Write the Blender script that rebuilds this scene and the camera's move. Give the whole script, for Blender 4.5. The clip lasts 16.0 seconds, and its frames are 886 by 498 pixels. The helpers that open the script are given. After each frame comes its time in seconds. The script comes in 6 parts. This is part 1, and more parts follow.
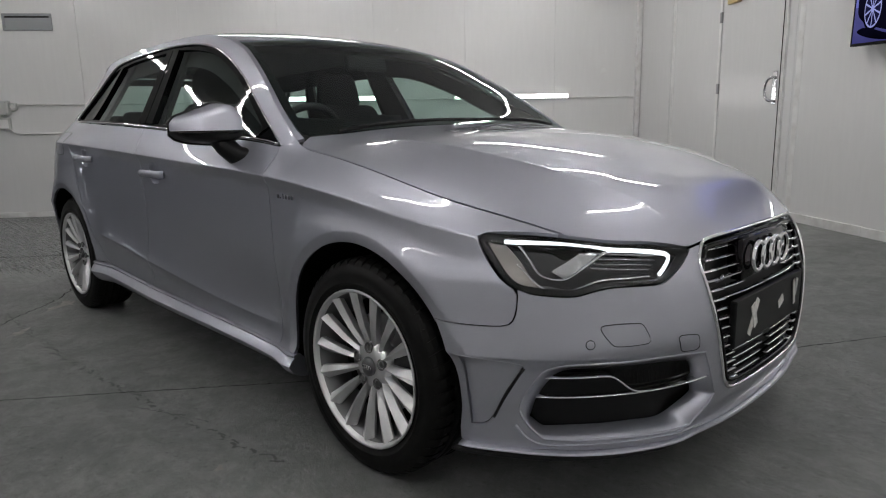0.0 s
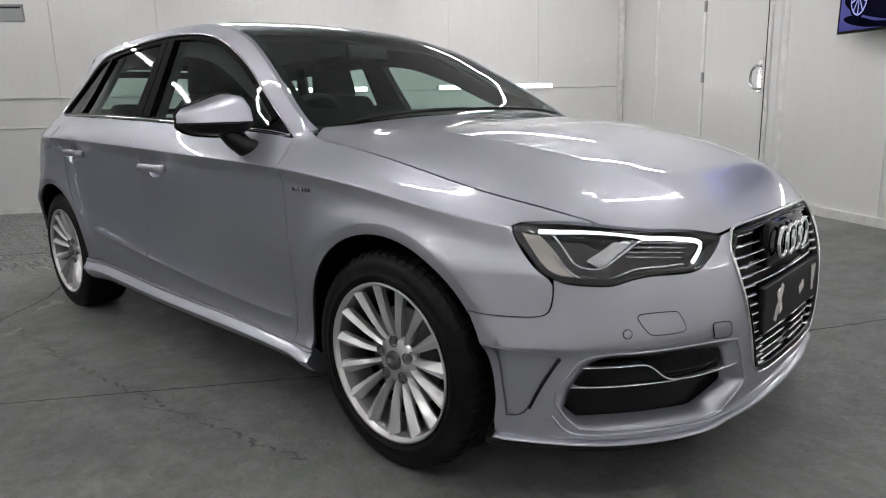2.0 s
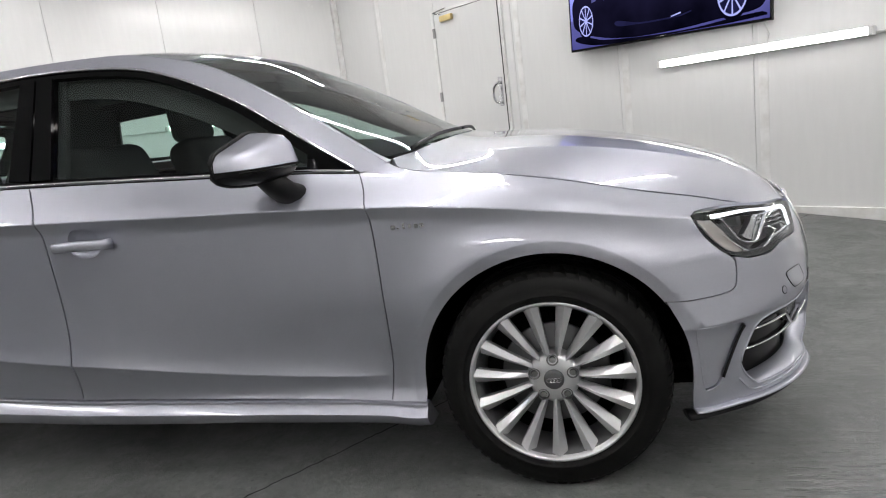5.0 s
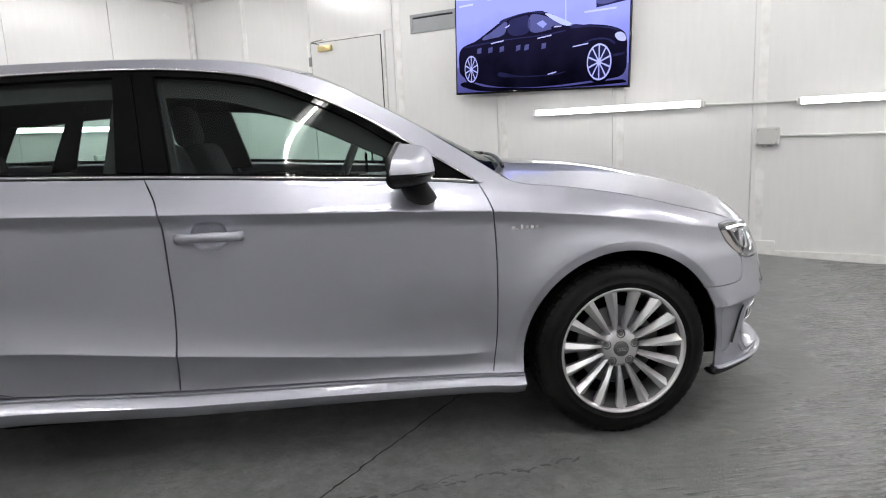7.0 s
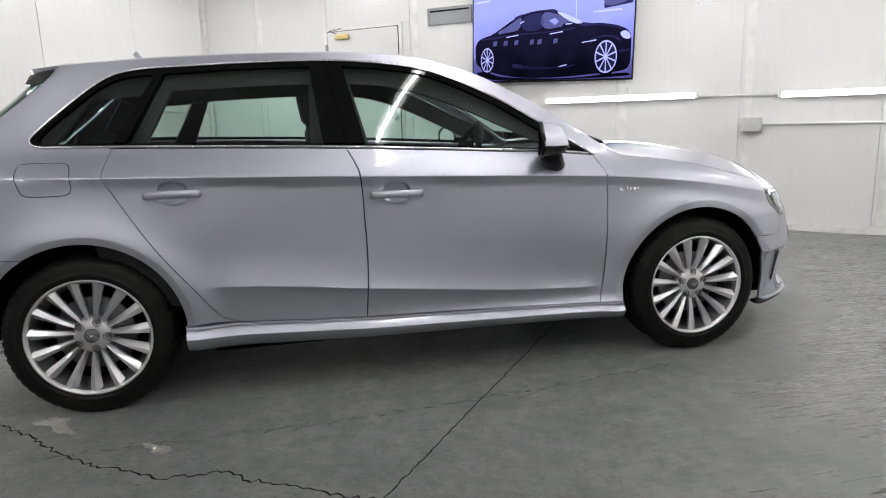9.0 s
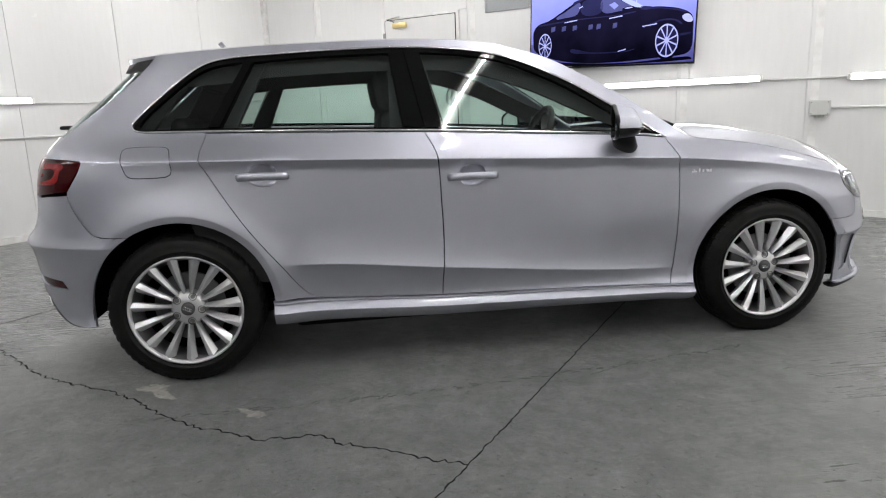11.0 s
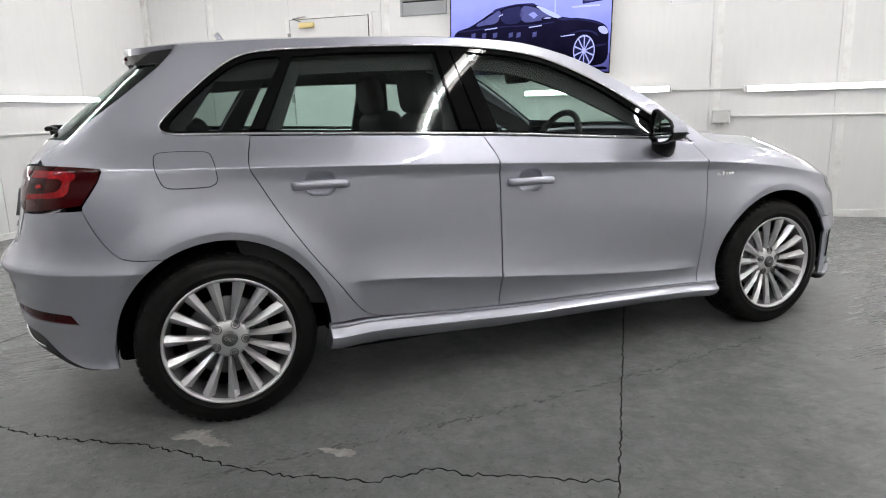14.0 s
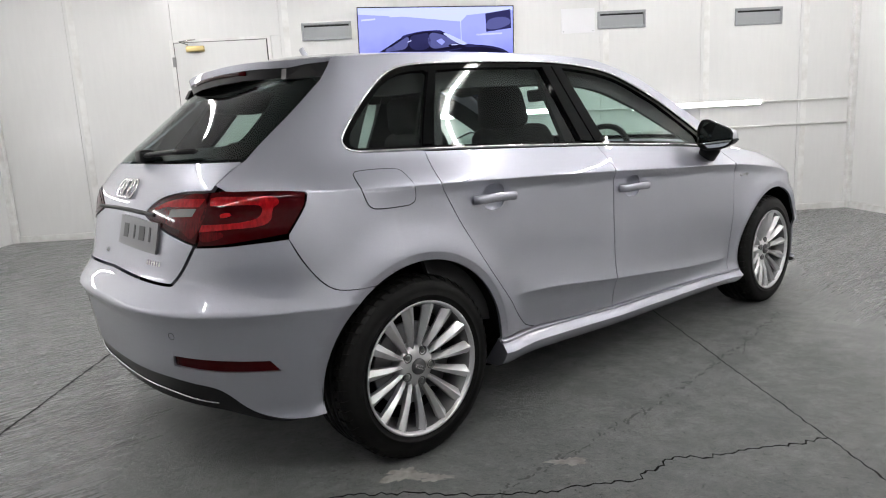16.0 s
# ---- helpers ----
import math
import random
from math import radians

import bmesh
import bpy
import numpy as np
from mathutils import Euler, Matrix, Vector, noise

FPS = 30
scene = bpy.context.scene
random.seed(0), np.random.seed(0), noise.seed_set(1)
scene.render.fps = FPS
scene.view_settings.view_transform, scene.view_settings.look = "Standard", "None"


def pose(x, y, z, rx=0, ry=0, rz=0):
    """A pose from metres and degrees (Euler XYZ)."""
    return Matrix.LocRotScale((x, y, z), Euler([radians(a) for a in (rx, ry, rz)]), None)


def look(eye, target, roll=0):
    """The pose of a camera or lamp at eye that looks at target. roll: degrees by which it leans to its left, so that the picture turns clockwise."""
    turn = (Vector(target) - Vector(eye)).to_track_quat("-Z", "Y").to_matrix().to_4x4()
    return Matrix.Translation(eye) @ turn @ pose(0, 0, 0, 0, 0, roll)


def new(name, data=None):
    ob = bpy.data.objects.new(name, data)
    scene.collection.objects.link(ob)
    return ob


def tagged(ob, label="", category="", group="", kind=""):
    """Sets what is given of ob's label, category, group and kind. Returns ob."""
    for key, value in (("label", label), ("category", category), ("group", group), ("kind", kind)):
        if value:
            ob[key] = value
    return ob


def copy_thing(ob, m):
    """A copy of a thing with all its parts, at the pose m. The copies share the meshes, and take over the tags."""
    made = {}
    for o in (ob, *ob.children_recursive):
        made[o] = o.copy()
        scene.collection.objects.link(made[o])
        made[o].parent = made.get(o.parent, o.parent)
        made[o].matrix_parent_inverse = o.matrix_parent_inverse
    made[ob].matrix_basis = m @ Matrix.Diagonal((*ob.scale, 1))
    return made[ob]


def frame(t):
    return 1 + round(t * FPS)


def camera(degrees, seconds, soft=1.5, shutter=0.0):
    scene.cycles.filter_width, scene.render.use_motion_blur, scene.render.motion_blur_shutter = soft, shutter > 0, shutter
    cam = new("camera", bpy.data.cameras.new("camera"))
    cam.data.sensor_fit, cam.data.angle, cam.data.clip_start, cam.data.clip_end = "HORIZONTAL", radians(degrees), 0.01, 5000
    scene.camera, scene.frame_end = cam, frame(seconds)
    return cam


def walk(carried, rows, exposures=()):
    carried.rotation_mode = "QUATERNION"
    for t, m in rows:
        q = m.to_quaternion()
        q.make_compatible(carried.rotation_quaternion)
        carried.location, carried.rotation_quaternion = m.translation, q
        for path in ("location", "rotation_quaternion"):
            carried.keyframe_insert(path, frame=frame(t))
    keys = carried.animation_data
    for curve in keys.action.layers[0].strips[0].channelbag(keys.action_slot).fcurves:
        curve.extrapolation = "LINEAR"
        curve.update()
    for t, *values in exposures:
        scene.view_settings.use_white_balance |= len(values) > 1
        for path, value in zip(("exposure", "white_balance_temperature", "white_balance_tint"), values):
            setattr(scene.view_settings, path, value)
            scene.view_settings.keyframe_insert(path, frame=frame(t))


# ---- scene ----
from mathutils.geometry import delaunay_2d_cdt

cam = camera(68.3, 16.0, soft=1.1)
PATH = [
    (0, (3.353, 0.157, 0.997), (1.403, 0.394, 0.623), -1.0),
    (0.5, (3.351, 0.159, 0.996), (1.398, 0.389, 0.629), -1.1),
    (1, (3.351, 0.154, 0.988), (1.397, 0.368, 0.621), -1.0),
    (1.5, (3.341, 0.118, 0.987), (1.391, 0.338, 0.597), -1.5),
    (2, (3.308, 0.025, 0.994), (1.373, 0.334, 0.593), -1.5),
    (2.5, (3.268, -0.082, 1.001), (1.342, 0.295, 0.614), -2.5),
    (3, (3.166, -0.224, 1.009), (1.238, 0.171, 0.65), -3.0),
    (3.5, (3.021, -0.397, 1.023), (1.12, 0.095, 0.64), -2.8),
    (4, (2.924, -0.606, 1.035), (1.083, 0.073, 0.65), -2.0),
    (4.2, (2.904, -0.717, 1.038), (1.129, 0.125, 0.659), -2.8),
    (6.3, (2.332, -1.736, 1.077), (1.12, -0.191, 0.702), -6.1),
    (6.5, (2.304, -1.843, 1.071), (1.175, -0.23, 0.718), -4.2),
    (7, (2.173, -2.117, 1.106), (1.159, -0.428, 0.762), -2.5),
    (7.5, (2.049, -2.454, 1.138), (1.136, -0.709, 0.789), -2.9),
    (8, (1.973, -2.672, 1.1), (1.077, -0.912, 0.787), -2.3),
    (8.5, (1.926, -2.885, 1.104), (1.031, -1.137, 0.724), -1.2),
    (9, (1.796, -3.056, 1.107), (0.938, -1.291, 0.72), -1.7),
    (9.5, (1.734, -3.148, 1.094), (0.83, -1.405, 0.713), -2.7),
    (10, (1.724, -3.185, 1.089), (0.764, -1.475, 0.694), -2.3),
    (10.2, (1.73, -3.19, 1.092), (0.75, -1.494, 0.688), -2.2),
    (12.3, (1.669, -3.207, 1.088), (0.735, -1.493, 0.652), -1.1),
    (12.5, (1.626, -3.197, 1.084), (0.717, -1.467, 0.657), -0.9),
    (13, (1.401, -3.195, 1.077), (0.577, -1.423, 0.657), -1.2),
    (13.5, (1.139, -3.253, 1.101), (0.416, -1.443, 0.65), -2.2),
    (14, (0.835, -3.407, 1.102), (0.3, -1.525, 0.691), -1.5),
    (14.5, (0.512, -3.484, 1.087), (0.119, -1.563, 0.692), -1.4),
    (15, (0.125, -3.52, 1.088), (-0.157, -1.581, 0.686), -3.0),
    (15.5, (-0.19, -3.57, 1.096), (-0.272, -1.613, 0.692), -2.9),
    (16, (-0.514, -3.577, 1.094), (-0.438, -1.609, 0.744), -3.1),
]
EXPOSURE = [(0, -.18), (1.5, -.01), (2, .26), (2.5, .44), (3.5, .48), (4.2, .54), (7, .65), (10, .70), (16, .70)]
walk(cam, [(t, look(eye, target, roll)) for t, eye, target, roll in PATH], EXPOSURE)

# ---- light of the room ----
world = bpy.data.worlds.new("world")
world.use_nodes = True
world.node_tree.nodes["Background"].inputs[0].default_value = (.02, .02, .022, 1)
world.node_tree.nodes["Background"].inputs[1].default_value = 1.0
scene.world = world
TUBE, WALL_TUBE = 68.0, 14.0          # strength of the ceiling and wall tubes

# ---- plan of the room ----
WALL_Y, WALL_X, FRONT_X, BACK_Y, CEIL = 3.74, -4.93, 4.48, -6.2, 2.90
CAR_TURN = 38.0


# ---- materials ----
def material(name, base=(.5, .5, .5), rough=.5, metal=0.0, coat=0.0, coat_rough=.03, spec=.5):
    m = bpy.data.materials.new(name)
    m.use_nodes = True
    p = m.node_tree.nodes["Principled BSDF"]
    p.inputs["Base Color"].default_value = (*base, 1)
    p.inputs["Roughness"].default_value = rough
    p.inputs["Metallic"].default_value = metal
    p.inputs["Coat Weight"].default_value = coat
    p.inputs["Coat Roughness"].default_value = coat_rough
    p.inputs["Specular IOR Level"].default_value = spec
    return m


def nodes_of(m):
    return m.node_tree.nodes, m.node_tree.links, m.node_tree.nodes["Principled BSDF"]


def coords(m, scale=(1, 1, 1)):
    n, l, _ = nodes_of(m)
    tc, mp = n.new("ShaderNodeTexCoord"), n.new("ShaderNodeMapping")
    mp.inputs["Scale"].default_value = scale
    l.new(tc.outputs["Object"], mp.inputs["Vector"])
    return mp.outputs["Vector"]


def noise_tex(m, vec, scale, detail=4.0, rough=.55):
    n, l, _ = nodes_of(m)
    t = n.new("ShaderNodeTexNoise")
    t.inputs["Scale"].default_value, t.inputs["Detail"].default_value, t.inputs["Roughness"].default_value = scale, detail, rough
    l.new(vec, t.inputs["Vector"])
    return t.outputs["Fac"]


def ramp(m, fac, stops):
    n, l, _ = nodes_of(m)
    r = n.new("ShaderNodeValToRGB")
    while len(r.color_ramp.elements) < len(stops):
        r.color_ramp.elements.new(.5)
    for e, (pos, col) in zip(r.color_ramp.elements, stops):
        e.position, e.color = pos, (*col, 1) if len(col) == 3 else col
    l.new(fac, r.inputs["Fac"])
    return r.outputs["Color"]


def mix(m, fac, a, b, mode="MIX"):
    n, l, _ = nodes_of(m)
    x = n.new("ShaderNodeMix")
    x.data_type, x.blend_type = "RGBA", mode
    for sock, v in ((x.inputs["Factor"], fac), (x.inputs["A"], a), (x.inputs["B"], b)):
        if isinstance(v, (float, int)):
            sock.default_value = v
        elif isinstance(v, tuple):
            sock.default_value = (*v, 1)
        else:
            l.new(v, sock)
    return x.outputs["Result"]


def bump(m, height, strength=.3, distance=.002, socket="Normal"):
    n, l, p = nodes_of(m)
    b = n.new("ShaderNodeBump")
    b.inputs["Strength"].default_value, b.inputs["Distance"].default_value = strength, distance
    l.new(height, b.inputs["Height"])
    l.new(b.outputs["Normal"], p.inputs[socket])


def rough_from(m, fac, low, high):
    n, l, p = nodes_of(m)
    r = n.new("ShaderNodeMapRange")
    r.inputs["To Min"].default_value, r.inputs["To Max"].default_value = low, high
    l.new(fac, r.inputs["Value"])
    l.new(r.outputs["Result"], p.inputs["Roughness"])


# silver metallic paint with fine flake under a clear coat
PAINT = material("silver_paint", (.43, .445, .495), .30, .95, 1.0, .008)
n_, l_, p_ = nodes_of(PAINT)
v_ = coords(PAINT)
flake = noise_tex(PAINT, v_, 900, 1)
l_.new(ramp(PAINT, flake, [(.35, (.402, .409, .465)), (.65, (.522, .532, .598))]), p_.inputs["Base Color"])
dust = noise_tex(PAINT, v_, 7, 5)
rough_from(PAINT, dust, .45, .49)
p_.inputs["Coat IOR"].default_value = 1.72
# white panel walls, faint streaks and scuffs
WALL = material("white_wall_panel", (.80, .80, .79), .22)
n_, l_, p_ = nodes_of(WALL)
v_ = coords(WALL, (1, 1, .12))
streak = noise_tex(WALL, v_, 26, 3)
blot = noise_tex(WALL, coords(WALL), 2.2, 5)
c_ = ramp(WALL, streak, [(.3, (.708, .708, .702)), (.7, (.732, .732, .725))])
c_ = mix(WALL, ramp(WALL, blot, [(.45, (0, 0, 0)), (.75, (.3, .3, .3))]), c_, (.71, .705, .69))
spots = noise_tex(WALL, coords(WALL), 14, 6, .7)
c_ = mix(WALL, ramp(WALL, spots, [(.72, (0, 0, 0)), (.80, (.4, .4, .4))]), c_, (.58, .56, .53))
l_.new(c_, p_.inputs["Base Color"])
rough_from(WALL, blot, .16, .32)
bump(WALL, streak, .025, .002)
CEILING = material("pale_ceiling", (.55, .55, .55), .6)
n_, l_, p_ = nodes_of(CEILING)
l_.new(ramp(CEILING, noise_tex(CEILING, coords(CEILING), 1.5, 5), [(.3, (.65, .65, .65)), (.7, (.74, .74, .74))]), p_.inputs["Base Color"])
TRIM = material("white_trim", (.72, .72, .71), .35)
n_, l_, p_ = nodes_of(TRIM)
l_.new(ramp(TRIM, noise_tex(TRIM, coords(TRIM), 9, 6), [(.3, (.62, .61, .59)), (.6, (.76, .76, .75))]), p_.inputs["Base Color"])
# dark colour stands in for the dim space reflected in the car's side
DARK_BACKDROP = material("dark_backdrop_grey", (.09, .09, .10), .5)
n_, l_, p_ = nodes_of(DARK_BACKDROP)
l_.new(ramp(DARK_BACKDROP, noise_tex(DARK_BACKDROP, coords(DARK_BACKDROP), 1.3, 5), [(.3, (.045, .049, .060)), (.7, (.088, .094, .112))]), p_.inputs["Base Color"])
# grey floor paint on brushed concrete: speckled, scuffed, ridged and shinier towards the front of the room
FLOOR = material("grey_painted_concrete", (.13, .135, .135), .4)
n_, l_, p_ = nodes_of(FLOOR)
v_ = coords(FLOOR)
big = noise_tex(FLOOR, v_, .8, 6, .6)
mid = noise_tex(FLOOR, v_, 4.5, 9, .68)
fine = noise_tex(FLOOR, v_, 42, 8, .78)
rid = n_.new("ShaderNodeMapping")
rid.vector_type = "TEXTURE"
rid.inputs["Rotation"].default_value = (0, 0, radians(CAR_TURN))
rid.inputs["Scale"].default_value = (.22, .022, .05)
l_.new(v_, rid.inputs["Vector"])
ridge = noise_tex(FLOOR, rid.outputs["Vector"], 1.0, 6, .65)
sep = n_.new("ShaderNodeSeparateXYZ")
l_.new(v_, sep.inputs[0])
zone = n_.new("ShaderNodeMath")
zone.operation = "MULTIPLY_ADD"
l_.new(big, zone.inputs[0])
zone.inputs[1].default_value = 1.6
l_.new(sep.outputs["X"], zone.inputs[2])
zr = n_.new("ShaderNodeMapRange")
zr.inputs["From Min"].default_value, zr.inputs["From Max"].default_value = 2.2, 3.1
l_.new(zone.outputs[0], zr.inputs["Value"])
far_zone = n_.new("ShaderNodeMath")
far_zone.operation = "MULTIPLY_ADD"
l_.new(sep.outputs["X"], far_zone.inputs[0])
far_zone.inputs[1].default_value = -1.0
l_.new(big, far_zone.inputs[2])
zq = n_.new("ShaderNodeMapRange")
zq.inputs["From Min"].default_value, zq.inputs["From Max"].default_value = 1.3, 2.3
l_.new(far_zone.outputs[0], zq.inputs["Value"])
zmax = n_.new("ShaderNodeMath")
zmax.operation = "MAXIMUM"
l_.new(zr.outputs["Result"], zmax.inputs[0])
l_.new(zq.outputs["Result"], zmax.inputs[1])
front_zone = zmax.outputs[0]
spec_ = n_.new("ShaderNodeMapRange")
spec_.inputs["To Min"].default_value, spec_.inputs["To Max"].default_value = .35, 1.0
l_.new(front_zone, spec_.inputs["Value"])
l_.new(spec_.outputs["Result"], p_.inputs["Specular IOR Level"])
c_ = ramp(FLOOR, big, [(.3, (.132, .138, .136)), (.7, (.184, .189, .182))])
mottle = noise_tex(FLOOR, v_, 13, 9, .72)
c_ = mix(FLOOR, ramp(FLOOR, mottle, [(.36, (.9, .9, .9)), (.56, (0, 0, 0))]), c_, (.085, .088, .087))
c_ = mix(FLOOR, ramp(FLOOR, mid, [(.46, (0, 0, 0)), (.64, (.6, .6, .6))]), c_, (.100, .106, .104))
c_ = mix(FLOOR, ramp(FLOOR, fine, [(.54, (0, 0, 0)), (.64, (.55, .55, .55))]), c_, (.26, .26, .25))
grit = noise_tex(FLOOR, v_, 48, 4, .7)
c_ = mix(FLOOR, ramp(FLOOR, grit, [(.60, (0, 0, 0)), (.65, (.85, .85, .85))]), c_, (.030, .031, .030))
rust = noise_tex(FLOOR, v_, 2.6, 9, .75)
c_ = mix(FLOOR, ramp(FLOOR, rust, [(.66, (0, 0, 0)), (.78, (.35, .35, .35))]), c_, (.22, .165, .13))
worn = noise_tex(FLOOR, v_, 26, 7, .72)
c_ = mix(FLOOR, ramp(FLOOR, worn, [(.66, (0, 0, 0)), (.685, (.75, .75, .75))]), c_, (.32, .305, .285))
c_ = mix(FLOOR, ramp(FLOOR, ridge, [(.42, (0, 0, 0)), (.62, (.4, .4, .4))]), c_, (.115, .117, .114))
l_.new(c_, p_.inputs["Base Color"])
rr_ = mix(FLOOR, front_zone, ramp(FLOOR, mid, [(.3, (.34, .34, .34)), (.7, (.52, .52, .52))]), ramp(FLOOR, ridge, [(.3, (.17, .17, .17)), (.7, (.36, .36, .36))]))
l_.new(rr_, p_.inputs["Roughness"])
h_ = mix(FLOOR, front_zone, mix(FLOOR, .6, mid, fine), mix(FLOOR, .65, fine, ridge))
bump(FLOOR, h_, 1.0, .012)
CRACK = material("crack_shadow", (.008, .008, .008), .95, spec=.1)
JOINT = material("joint_filler", (.022, .022, .022), .9, spec=.1)
SCUFF = material("dark_scuff", (.062, .064, .063), .55)
BARE = material("bare_concrete", (.30, .285, .265), .75)
n_, l_, p_ = nodes_of(BARE)
l_.new(ramp(BARE, noise_tex(BARE, coords(BARE), 30, 6), [(.3, (.20, .19, .175)), (.7, (.36, .345, .32))]), p_.inputs["Base Color"])

BLACK = material("black_plastic", (.005, .005, .0055), .42, spec=.25)
n_, l_, p_ = nodes_of(BLACK)
bump(BLACK, noise_tex(BLACK, coords(BLACK), 400, 2), .15, .0005)
GLOSS_BLACK = material("gloss_black", (.002, .002, .0022), .03, spec=.22)
CAP_GREY = material("cap_grey", (.12, .12, .125), .35, .7)
RUBBER = material("tyre_rubber", (.006, .006, .006), .48, spec=.14)
n_, l_, p_ = nodes_of(RUBBER)
l_.new(ramp(RUBBER, noise_tex(RUBBER, coords(RUBBER), 12, 5), [(.3, (.0035, .0035, .0035)), (.7, (.009, .009, .0085))]), p_.inputs["Base Color"])
bump(RUBBER, noise_tex(RUBBER, coords(RUBBER), 180, 3), .2, .001)
ALLOY = material("silver_alloy", (.70, .70, .71), .36, .85, .5, .05)
n_, l_, p_ = nodes_of(ALLOY)
rough_from(ALLOY, noise_tex(ALLOY, coords(ALLOY), 3, 2), .30, .36)
BARREL = material("rim_barrel_metal", (.20, .20, .205), .42, .8)
CHROME = material("chrome", (.86, .86, .87), .06, 1.0)
SATIN = material("satin_aluminium", (.75, .75, .76), .18, 1.0)
STEEL = material("brake_steel", (.30, .30, .30), .38, 1.0)
DARK_METAL = material("dark_metal", (.05, .05, .052), .45, .6)
CLOTH = material("dark_cloth", (.028, .028, .029), .9, spec=.2)
n_, l_, p_ = nodes_of(CLOTH)
bump(CLOTH, noise_tex(CLOTH, coords(CLOTH), 300, 3), .4, .001)
LINER = material("grey_headliner", (.13, .13, .127), .9)
PILLAR_GREY = material("grey_pillar_trim", (.03, .03, .03), .8, spec=.2)
DASH = material("soft_dashboard", (.018, .018, .019), .6, spec=.3)
MIRROR = material("mirror_silver", (.75, .78, .78), .02, 1.0)
PLATE = material("scuffed_plate", (.20, .20, .21), .42, .6)
# near-black, so the shade of gaps, arches and underside is in the colour
INNER = material("hollow_shade_black", (.0015, .0015, .0015), .9, spec=.05)
TAPE = material("white_tape", (.62, .60, .58), .7)
n_, l_, p_ = nodes_of(TAPE)
l_.new(ramp(TAPE, noise_tex(TAPE, coords(TAPE), 60, 4), [(.3, (.45, .43, .41)), (.7, (.70, .68, .66))]), p_.inputs["Base Color"])
PLASTIC_WHITE = material("white_plastic", (.74, .74, .72), .4)
PLASTIC_GREY = material("grey_plastic", (.52, .53, .51), .45)
VENT_GREY = material("grey_vent_metal", (.30, .31, .32), .45, .3)
BRASS = material("brass", (.62, .50, .24), .35, 1.0)
PAPER = material("paper_sheet", (.74, .74, .76), .7)
RED = material("red_lens", (.10, .003, .004), .08, 0, .1, spec=.2)
n_, l_, p_ = nodes_of(RED)
l_.new(ramp(RED, noise_tex(RED, coords(RED, (60, 60, 9)), 3, 3), [(.30, (.045, .0008, .0018)), (.70, (.105, .0014, .003))]), p_.inputs["Base Color"])
RED_DARK = material("dark_red_lens", (.034, .0006, .0014), .05, 0, 0, spec=.16)
RED_CLEAR = material("bright_red_lens", (.30, .006, .010), .06, 0, .1, spec=.2)
n_, l_, p_ = nodes_of(RED_CLEAR)
l_.new(ramp(RED_CLEAR, noise_tex(RED_CLEAR, coords(RED_CLEAR, (40, 40, 12)), 3, 4), [(.30, (.16, .002, .004)), (.70, (.33, .005, .008))]), p_.inputs["Base Color"])
SMOKE = material("smoked_lens", (.10, .09, .09), .08, 0, 1.0)
REFLECT = material("lamp_reflector", (.55, .55, .56), .16, 1.0)
LENS_GREY = material("lamp_bezel", (.22, .22, .23), .25, .8)
BEIGE = material("lamp_side_reflector", (.42, .39, .36), .35, .3)


def glass(name, tint, gloss=.05):
    """A thin pane: tinted see-through with a Fresnel gloss."""
    m = bpy.data.materials.new(name)
    m.use_nodes = True
    n, l = m.node_tree.nodes, m.node_tree.links
    n.clear()
    out, mx, tr, gl, lw = (n.new(k) for k in ("ShaderNodeOutputMaterial", "ShaderNodeMixShader", "ShaderNodeBsdfTransparent", "ShaderNodeBsdfGlossy", "ShaderNodeLayerWeight"))
    tr.inputs["Color"].default_value = (*tint, 1)
    gl.inputs["Roughness"].default_value = .008
    lw.inputs["Blend"].default_value = .5
    pw, sc = n.new("ShaderNodeMath"), n.new("ShaderNodeMath")
    pw.operation, sc.operation = "POWER", "MULTIPLY_ADD"
    pw.inputs[1].default_value = 5.0
    sc.inputs[1].default_value, sc.inputs[2].default_value = .85, gloss
    l.new(lw.outputs["Facing"], pw.inputs[0])
    l.new(pw.outputs[0], sc.inputs[0])
    l.new(sc.outputs[0], mx.inputs[0])
    l.new(tr.outputs[0], mx.inputs[1])
    l.new(gl.outputs[0], mx.inputs[2])
    l.new(mx.outputs[0], out.inputs["Surface"])
    return m


GLASS = glass("green_tinted_glass", (.70, .83, .78))
GLASS_DARK = glass("privacy_glass", (.48, .56, .53))
LENS = glass("clear_lens", (.93, .94, .95))


def emitter(name, colour, strength):
    m = bpy.data.materials.new(name)
    m.use_nodes = True
    n, l = m.node_tree.nodes, m.node_tree.links
    n.clear()
    out, e = n.new("ShaderNodeOutputMaterial"), n.new("ShaderNodeEmission")
    e.inputs["Color"].default_value, e.inputs["Strength"].default_value = (*colour, 1), strength
    l.new(e.outputs[0], out.inputs["Surface"])
    return m


TUBE_LIGHT = emitter("tube_light", (1.0, .98, .975), TUBE)
WALL_LIGHT = emitter("wall_tube_light", (1.0, .985, .985), WALL_TUBE)
# unseen glow added for bright specks in the car's reflections
ADDED_GLOW = emitter("added_glow", (.80, .90, 1.0), 3.2)
LED = emitter("daytime_led", (.92, .96, 1.0), 2.2)


